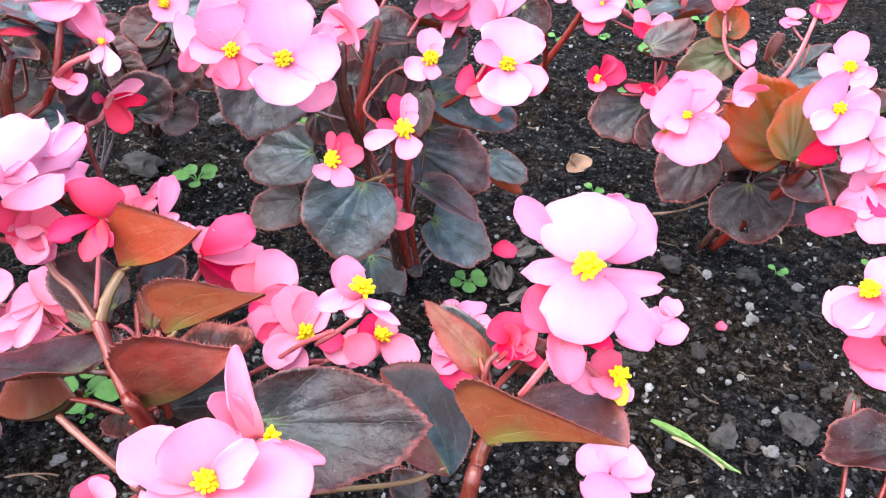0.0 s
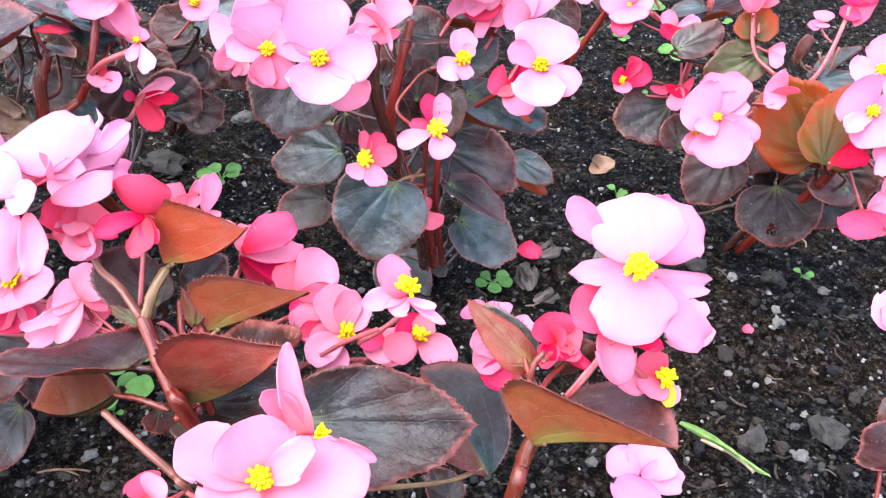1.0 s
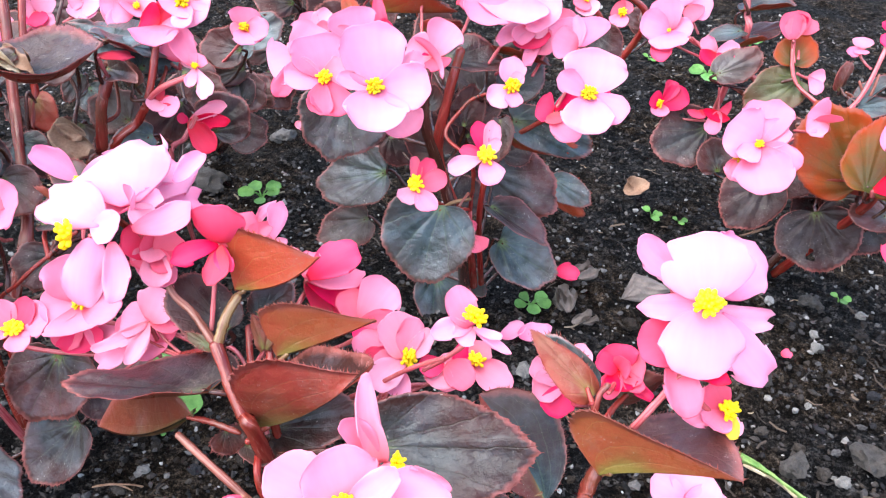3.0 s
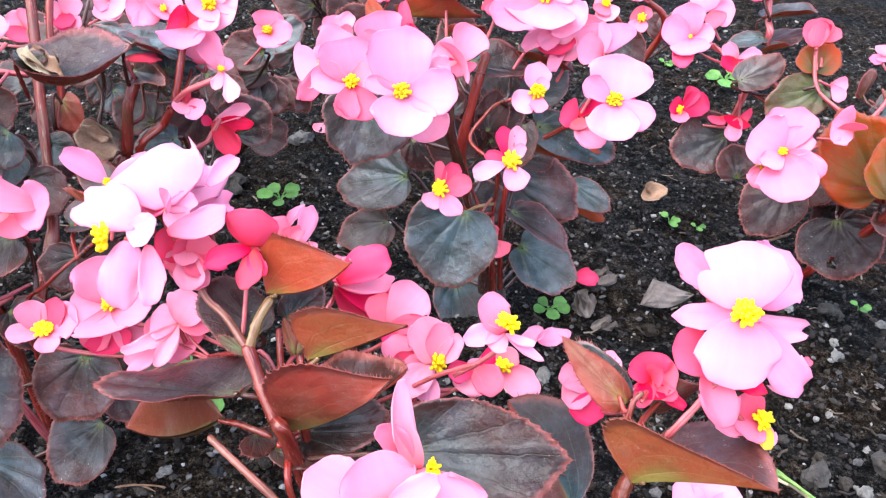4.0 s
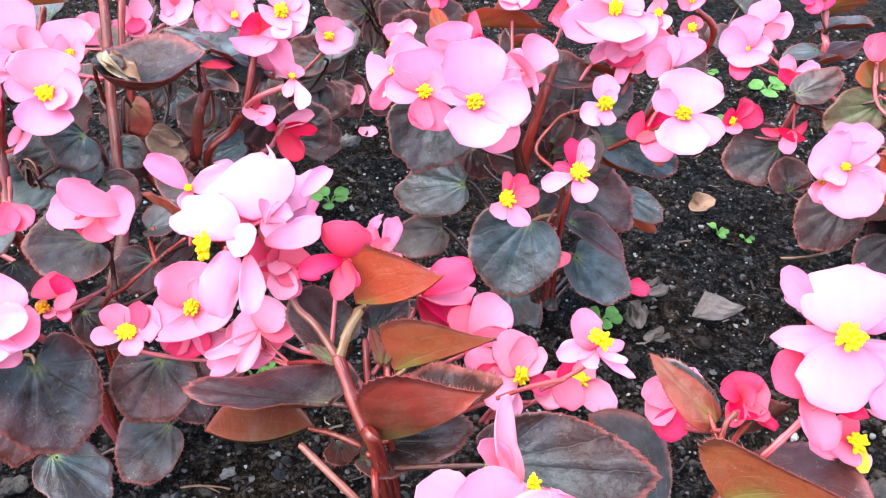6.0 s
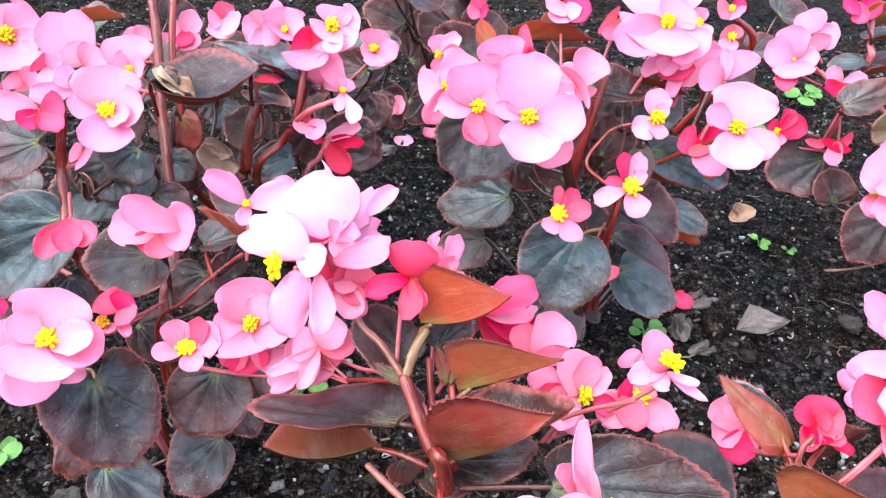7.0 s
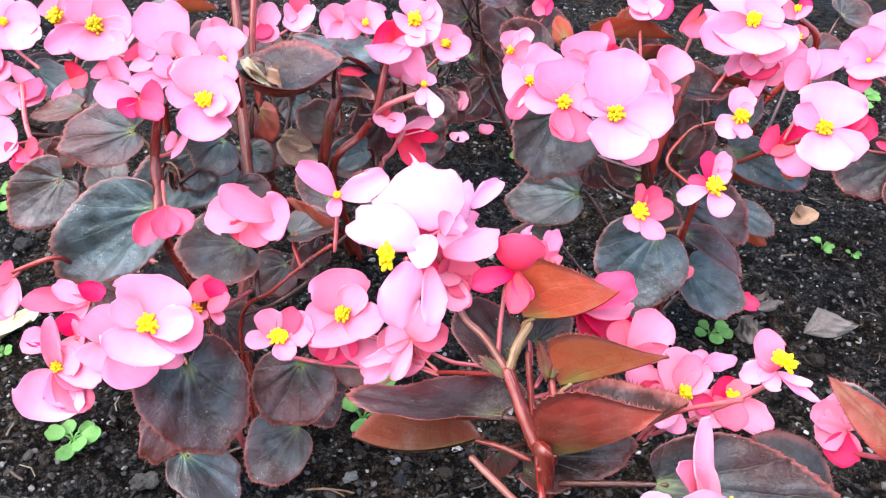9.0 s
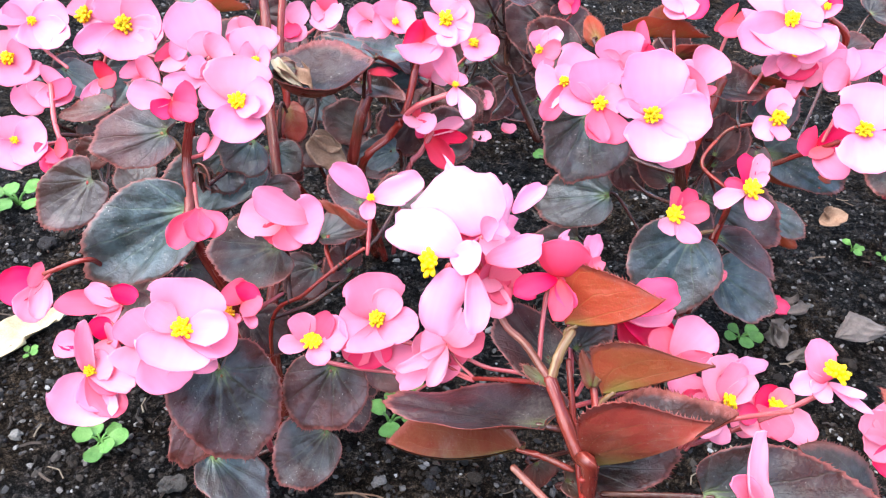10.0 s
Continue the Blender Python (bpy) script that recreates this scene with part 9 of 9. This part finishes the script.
# seedlings, stones, dry leaves and fallen petals on the soil
weed((-0.1795, 0.574, 0.001), 0.0139, 5, "bright green seedling with round leaves in dark soil", 101)
weed((0.0436, 0.467, 0.001), 0.0120, 5, "bright green seedling with round leaves in dark soil", 102)
weed((0.1484, 0.6012, 0.001), 0.0086, 4, "bright green seedling with round leaves in dark soil", 103)
weed((0.1705, 0.5952, 0.001), 0.0062, 3, "bright green seedling with round leaves in dark soil", 104)
weed((0.2743, 0.506, 0.001), 0.0063, 3, "bright green seedling with round leaves in dark soil", 105)
weed((0.3498, 0.5185, 0.001), 0.0073, 4, "bright green seedling with round leaves in dark soil", 106)
weed((-0.108, 0.6863, 0.001), 0.0127, 5, "bright green seedling with round leaves in dark soil", 107)
weed((0.1423, 0.9395, 0.001), 0.0108, 3, "bright green seedling with round leaves in dark soil", 108)
weed((0.199, 0.8106, 0.001), 0.0132, 3, "yellow-green grassy seedling beside begonia leaves", 109)
weed((0.3358, 1.0316, 0.001), 0.0132, 3, "bright green seedling with round leaves in dark soil", 110)
weed((0.2494, 1.0651, 0.001), 0.0195, 4, "bright green seedling with round leaves in dark soil", 111)
weed((0.1952, 0.9561, 0.001), 0.0096, 3, "bright green seedling with round leaves in dark soil", 112)
weed((-0.5197, 0.4913, 0.001), 0.0201, 5, "bright green seedling with round leaves in dark soil", 113)
weed((-0.511, 0.5537, 0.001), 0.0099, 3, "bright green seedling with round leaves in dark soil", 114)
weed((-0.3304, 0.2879, 0.001), 0.0141, 6, "bright green seedling with round leaves in dark soil", 115)
weed((-0.4114, 0.342, 0.001), 0.0058, 4, "bright green seedling with round leaves in dark soil", 116)
weed((-0.1777, 0.3662, 0.001), 0.0177, 4, "round green seedling leaves in the shade of a begonia", 117)
weed((-0.1743, 0.3381, 0.001), 0.0168, 4, "round green seedling leaves in the shade of a begonia", 118)
weed((-0.1245, 0.7996, 0.001), 0.0156, 4, "bright green seedling with round leaves in dark soil", 119)
weed((0.2576, 0.9169, 0.001), 0.0226, 5, "bright green seedling with round leaves in dark soil", 120)
weed((-0.1686, 0.3255, 0.001), 0.0051, 3, "bright green seedling with round leaves in dark soil", 121)
weed((-0.2566, 0.7598, 0.001), 0.0118, 3, "bright green seedling with round leaves in dark soil", 122)
weed((-0.0977, 0.6723, 0.001), 0.0094, 3, "bright green seedling with round leaves in dark soil", 123)
stone((-0.2327, 0.5948, 0), 0.0343, 0.35, "flat brown stone half sunk in the soil", 124, CLOD)
stone((0.2408, 0.3533, 0), 0.0233, 0.6, "rough grey clod of soil", 125, CLOD)
stone((0.1949, 0.343, 0), 0.0183, 0.5, "grey stone lying on dark soil", 126, CLOD)
stone((0.2206, 0.3359, 0), 0.0090, 0.7, "pale angular stone chip on soil", 127, PALE_STONE)
stone((0.2408, 0.4497, 0), 0.0101, 0.6, "cream angular stone chip on soil", 128, PALE_STONE)
stone((0.2434, 0.4648, 0), 0.0072, 0.7, "pale stone chip on the soil", 129, PALE_STONE)
stone((0.285, 0.4899, 0), 0.0083, 0.7, "pale stone chip on the soil", 130, PALE_STONE)
stone((0.2766, 0.4665, 0), 0.0080, 0.7, "blue-grey stone chip on the soil", 131)
stone((0.2579, 0.4818, 0), 0.0065, 0.7, "blue-grey stone chip on the soil", 132)
stone((0.2209, 0.4987, 0), 0.0084, 0.7, "blue-grey stone chip on the soil", 133)
stone((0.2105, 0.3403, 0), 0.0085, 0.8, "dark angular stone on the soil", 134)
stone((0.1625, 0.3361, 0), 0.0084, 0.7, "grey stone chip on the soil", 135)
stone((0.2642, 0.4087, 0), 0.0080, 0.6, "grey stone chip on the soil", 136)
stone((0.1941, 0.398, 0), 0.0050, 0.7, "pale stone chip on the soil", 137, PALE_STONE)
stone((0.2183, 0.3944, 0), 0.0050, 0.7, "pale stone chip on the soil", 138, PALE_STONE)
stone((0.1827, 0.3699, 0), 0.0089, 0.5, "grey stone chip on the soil", 139)
stone((0.2239, 0.3582, 0), 0.0060, 0.6, "blue-grey stone chip on the soil", 140)
stone((0.2673, 0.441, 0), 0.0069, 0.7, "grey stone chip on the soil", 141)
stone((0.2021, 0.3584, 0), 0.0074, 0.7, "dark angular stone on the soil", 142)
stone((0.137, 0.3072, 0), 0.0067, 0.7, "grey stone chip on the soil", 143)
stone((0.1623, 0.3111, 0), 0.0074, 0.7, "blue-grey stone chip on the soil", 144)
stone((0.2418, 0.3272, 0), 0.0095, 0.7, "dark angular stone on the soil", 145)
stone((0.2574, 0.4947, 0), 0.0067, 0.8, "brown crumbly clod of soil", 146, CLOD)
stone((0.1954, 0.5081, 0), 0.0187, 0.6, "brown crumbly clod of soil", 147, CLOD)
stone((0.2507, 0.5006, 0), 0.0143, 0.6, "brown crumbly clod of soil", 148, CLOD)
stone((0.2685, 0.3847, 0), 0.0091, 0.6, "dark angular stone on the soil", 149)
stone((0.1961, 0.415, 0), 0.0126, 0.6, "grey stone lying on dark soil", 150)
stone((0.148, 0.4025, 0), 0.0130, 0.7, "grey stone lying on dark soil", 151)
stone((0.0379, 0.4006, 0), 0.0124, 0.7, "white stone lying between the begonias", 152, PALE_STONE)
stone((-0.3791, 0.2817, 0), 0.0084, 0.7, "white stone chip on dark soil", 153, PALE_STONE)
stone((-0.2793, 0.2708, 0), 0.0135, 0.6, "brown stone lying on the soil", 154, CLOD)
stone((-0.3812, 0.3007, 0), 0.0073, 0.6, "grey stone chip on the soil", 155)
stone((0.1133, 0.4568, 0), 0.0129, 0.6, "dark angular stone on the soil", 156)
stone((0.076, 0.5007, 0), 0.0123, 0.7, "dark angular stone on the soil", 157)
stone((-0.1428, 0.3016, 0), 0.0081, 0.6, "grey stone lying on dark soil", 158)
stone((-0.1189, 0.3109, 0), 0.0095, 0.6, "blue-grey stone chip on the soil", 159)
stone((-0.3387, 0.2727, 0), 0.0094, 0.6, "dark angular stone on the soil", 160)
stone((-0.1704, 0.2982, 0), 0.0094, 0.6, "dark angular stone on the soil", 161)
stone((-0.1422, 0.3105, 0), 0.0083, 0.6, "blue-grey stone chip on the soil", 162)
stone((-0.1782, 0.2845, 0), 0.0076, 0.6, "dark angular stone on the soil", 163)
stone((-0.1451, 0.3055, 0), 0.0067, 0.7, "grey stone chip on the soil", 164)
stone((-0.1873, 0.6823, 0), 0.0216, 0.6, "dark angular stone on the soil", 165)
stone((-0.4606, 0.4635, 0), 0.0113, 0.6, "grey stone chip on the soil", 166)
stone((-0.4685, 0.45, 0), 0.0154, 0.5, "blue-grey stone chip on the soil", 167)
fallen("dry_leaf", (0.1276, 0.6324, 0.004), (0.1496, 0.6374, 0.012), (0, -0.4, 0.9), 0.0168, DRY, "crumpled tan dry leaf on the soil", "dry leaf", 0.9, 0.15, 0.55, seed=168)
fallen("dry_leaf", (0.1379, 0.6402, 0.006), (0.1306, 0.6392, 0.014), (0, -0.4, 0.9), 0.0120, DRY, "crumpled tan dry leaf on the soil", "dry leaf", 0.9, 0.15, 0.55, seed=169)
rotting_leaf((0.1103, 0.4818, 0.0040), (0.1183, 0.4972, 0.0170), (0.1499, 0.4978, 0.0060), (0.1312, 0.4834, 0.0030), "grey rotting leaf lying folded on the soil", 170)
fallen("withered_leaf", (0.0705, 0.4612, 0.003), (0.0651, 0.473, 0.02), (0, -0.4, 0.9), 0.0103, GREY_LEAF, "withered brown leaf at the foot of a begonia", "dead leaf", 0.5, 0.1, 0.55, ruffle=0.22, seed=172)
fallen("withered_leaf", (0.0666, 0.4627, 0.003), (0.0605, 0.4699, 0.018), (0, -0.4, 0.9), 0.0079, GREY_LEAF, "withered brown leaf at the foot of a begonia", "dead leaf", 0.5, 0.1, 0.55, ruffle=0.22, seed=173)
fallen("withered_leaf", (0.073, 0.4659, 0.003), (0.0729, 0.4764, 0.014), (0, -0.4, 0.9), 0.0072, GREY_LEAF, "withered brown leaf at the foot of a begonia", "dead leaf", 0.5, 0.1, 0.55, ruffle=0.22, seed=174)
fallen("withered_leaf", (0.072, 0.4522, 0.002), (0.0861, 0.4588, 0.008), (0, -0.4, 0.9), 0.0070, GREY_LEAF, "withered brown leaf at the foot of a begonia", "dead leaf", 0.5, 0.1, 0.55, ruffle=0.22, seed=175)
fallen("withered_leaf", (0.0787, 0.4541, 0.002), (0.0898, 0.4543, 0.008), (0, -0.4, 0.9), 0.0055, GREY_LEAF, "withered brown leaf at the foot of a begonia", "dead leaf", 0.5, 0.1, 0.55, ruffle=0.22, seed=176)
fallen("withered_leaf", (0.0785, 0.4995, 0.006), (0.0939, 0.5044, 0.012), (0, -0.4, 0.9), 0.0083, GREY_LEAF, "withered brown leaf at the foot of a begonia", "dead leaf", 0.5, 0.1, 0.55, ruffle=0.22, seed=177)
fallen("withered_leaf", (0.0758, 0.5075, 0.006), (0.0879, 0.5115, 0.012), (0, -0.4, 0.9), 0.0067, GREY_LEAF, "withered brown leaf at the foot of a begonia", "dead leaf", 0.5, 0.1, 0.55, ruffle=0.22, seed=178)
fallen("fallen_petal", (0.0613, 0.4978, 0.012), (0.0793, 0.497, 0.01), (0, -0.4, 0.9), 0.0140, ROSE, "wilted rose petal lying on the soil", "petal", 0.6, 0.1, 0.55, seed=179)
fallen("fallen_petal", (0.2124, 0.4368, 0.004), (0.2201, 0.4398, 0.004), (0, -0.4, 0.9), 0.0068, ROSE, "small rose petal on dark soil", "petal", 0.3, 0.1, 0.55, seed=180)
fallen("fallen_petal", (0.1796, 0.4425, 0.006), (0.1864, 0.4551, 0.012), (0, -0.4, 0.9), 0.0161, PINK, "fallen pink petal on dark soil", "petal", 0.3, 0.1, 0.55, seed=181)
fallen("fallen_petal", (0.1686, 0.4213, 0.004), (0.192, 0.4358, 0.006), (0, -0.4, 0.9), 0.0163, PALE, "fallen pink petal on dark soil", "petal", 0.3, 0.1, 0.55, seed=182)
fallen("fallen_petal", (0.1721, 0.4316, 0.005), (0.1803, 0.449, 0.008), (0, -0.4, 0.9), 0.0173, PINK, "fallen pink petal on dark soil", "petal", 0.3, 0.1, 0.55, seed=183)
fallen("fallen_petal", (0.0342, 0.4319, 0.004), (0.0575, 0.4413, 0.006), (0, -0.4, 0.9), 0.0128, PALE, "wilted pale petal on the soil", "petal", 0.3, 0.1, 0.55, seed=184)
fallen("fallen_petal", (0.023, 0.4285, 0.004), (0.0395, 0.4423, 0.006), (0, -0.4, 0.9), 0.0113, PALE, "wilted pale petal on the soil", "petal", 0.3, 0.1, 0.55, seed=185)
fallen("fallen_petal", (-0.1836, 0.7857, 0.004), (-0.1672, 0.7849, 0.004), (0, -0.4, 0.9), 0.0119, PINK, "far fallen pink petal in the shade", "petal", 0.3, 0.1, 0.55, seed=186)
fallen("fallen_petal", (-0.1839, 0.7109, 0.004), (-0.1635, 0.7047, 0.004), (0, -0.4, 0.9), 0.0133, PINK, "far fallen pink petal in the shade", "petal", 0.3, 0.1, 0.55, seed=187)
fallen("fallen_petal", (-0.1538, 0.7114, 0.01), (-0.1433, 0.7266, 0.01), (0, -0.4, 0.9), 0.0143, PINK, "far fallen pink petal in the shade", "petal", 0.3, 0.1, 0.55, seed=188)
fallen("fallen_petal", (0.1222, 0.305, 0.012), (0.1319, 0.3187, 0.022), (0, -0.4, 0.9), 0.0300, PALE, "pale pink petal of a fallen flower", "petal", 0.3, 0.1, 0.55, seed=189)
fallen("fallen_petal", (0.122, 0.3042, 0.013), (0.1036, 0.3111, 0.02), (0, -0.4, 0.9), 0.0179, PALE, "pale pink petal of a fallen flower", "petal", 0.3, 0.1, 0.55, seed=190)
fallen("fallen_petal", (0.1217, 0.3034, 0.014), (0.1452, 0.3026, 0.012), (0, -0.4, 0.9), 0.0185, PALE, "pale pink petal of a fallen flower", "petal", 0.3, 0.1, 0.55, seed=191)
fallen("fallen_petal", (0.1217, 0.3034, 0.014), (0.114, 0.2813, 0.012), (0, -0.4, 0.9), 0.0268, PALE, "pale pink petal of a fallen flower", "petal", 0.3, 0.1, 0.55, seed=192)
fallen("dry_leaf", (-0.4187, 0.3723, 0.006), (-0.4338, 0.3304, 0.006), (0, -0.4, 0.9), 0.0263, STRAW, "pale tan dry leaf lying on soil", "dry leaf", 0.5, 0.1, 0.5, seed=193)
fallen("dry_leaf", (-0.4103, 0.3815, 0.01), (-0.4158, 0.3616, 0.006), (0, -0.4, 0.9), 0.0114, STRAW, "pale tan dry leaf lying on soil", "dry leaf", 0.6, 0.1, 0.55, seed=194)
fallen("dry_leaf", (-0.2395, 0.4047, 0.148), (-0.2155, 0.3997, 0.137), (0.2, -0.7, 0.7), 0.0150, DRY, "curled tan dry leaf caught between stems", "dry leaf", 0.9, 0.15, 0.5, ruffle=0.2, seed=195)
fallen("dry_leaf", (-0.2365, 0.4067, 0.152), (-0.2195, 0.4037, 0.145), (-0.3, -0.6, 0.75), 0.0090, DRY, "curled tan dry leaf caught between stems", "dry leaf", 0.8, 0.2, 0.5, ruffle=0.2, seed=196)
fallen("grass_blade", (0.1494, 0.3446, 0.012), (0.1966, 0.3165, 0.004), (0, -0.4, 0.9), 0.0026, GRASS, "loose green grass blade lying on the soil", "grass", 0.5, 0.02, 0.4, seed=197)
fallen("straw", (0.1611, 0.3367, 0.008), (0.1897, 0.3189, 0.003), (0, -0.4, 0.9), 0.0013, STRAW, "thin pale straw lying on the soil", "straw", 0.3, -0.06, 0.4, seed=198)
fallen("straw", (-0.1918, 0.282, 0.004), (-0.1647, 0.2863, 0.003), (0, -0.4, 0.9), 0.0010, DRY, "thin brown straw lying on the soil", "straw", 0.3, -0.1, 0.4, seed=199)
fallen("straw", (-0.1834, 0.2853, 0.004), (-0.1694, 0.283, 0.003), (0, -0.4, 0.9), 0.0010, DRY, "thin brown straw lying on the soil", "straw", 0.3, -0.1, 0.4, seed=200)
fallen("straw", (0.1867, 0.5589, 0.012), (0.2371, 0.5718, 0.02), (0, -0.4, 0.9), 0.0020, DRY, "thin dry twig lying on the soil", "twig", 0.3, 0.02, 0.4, seed=203)
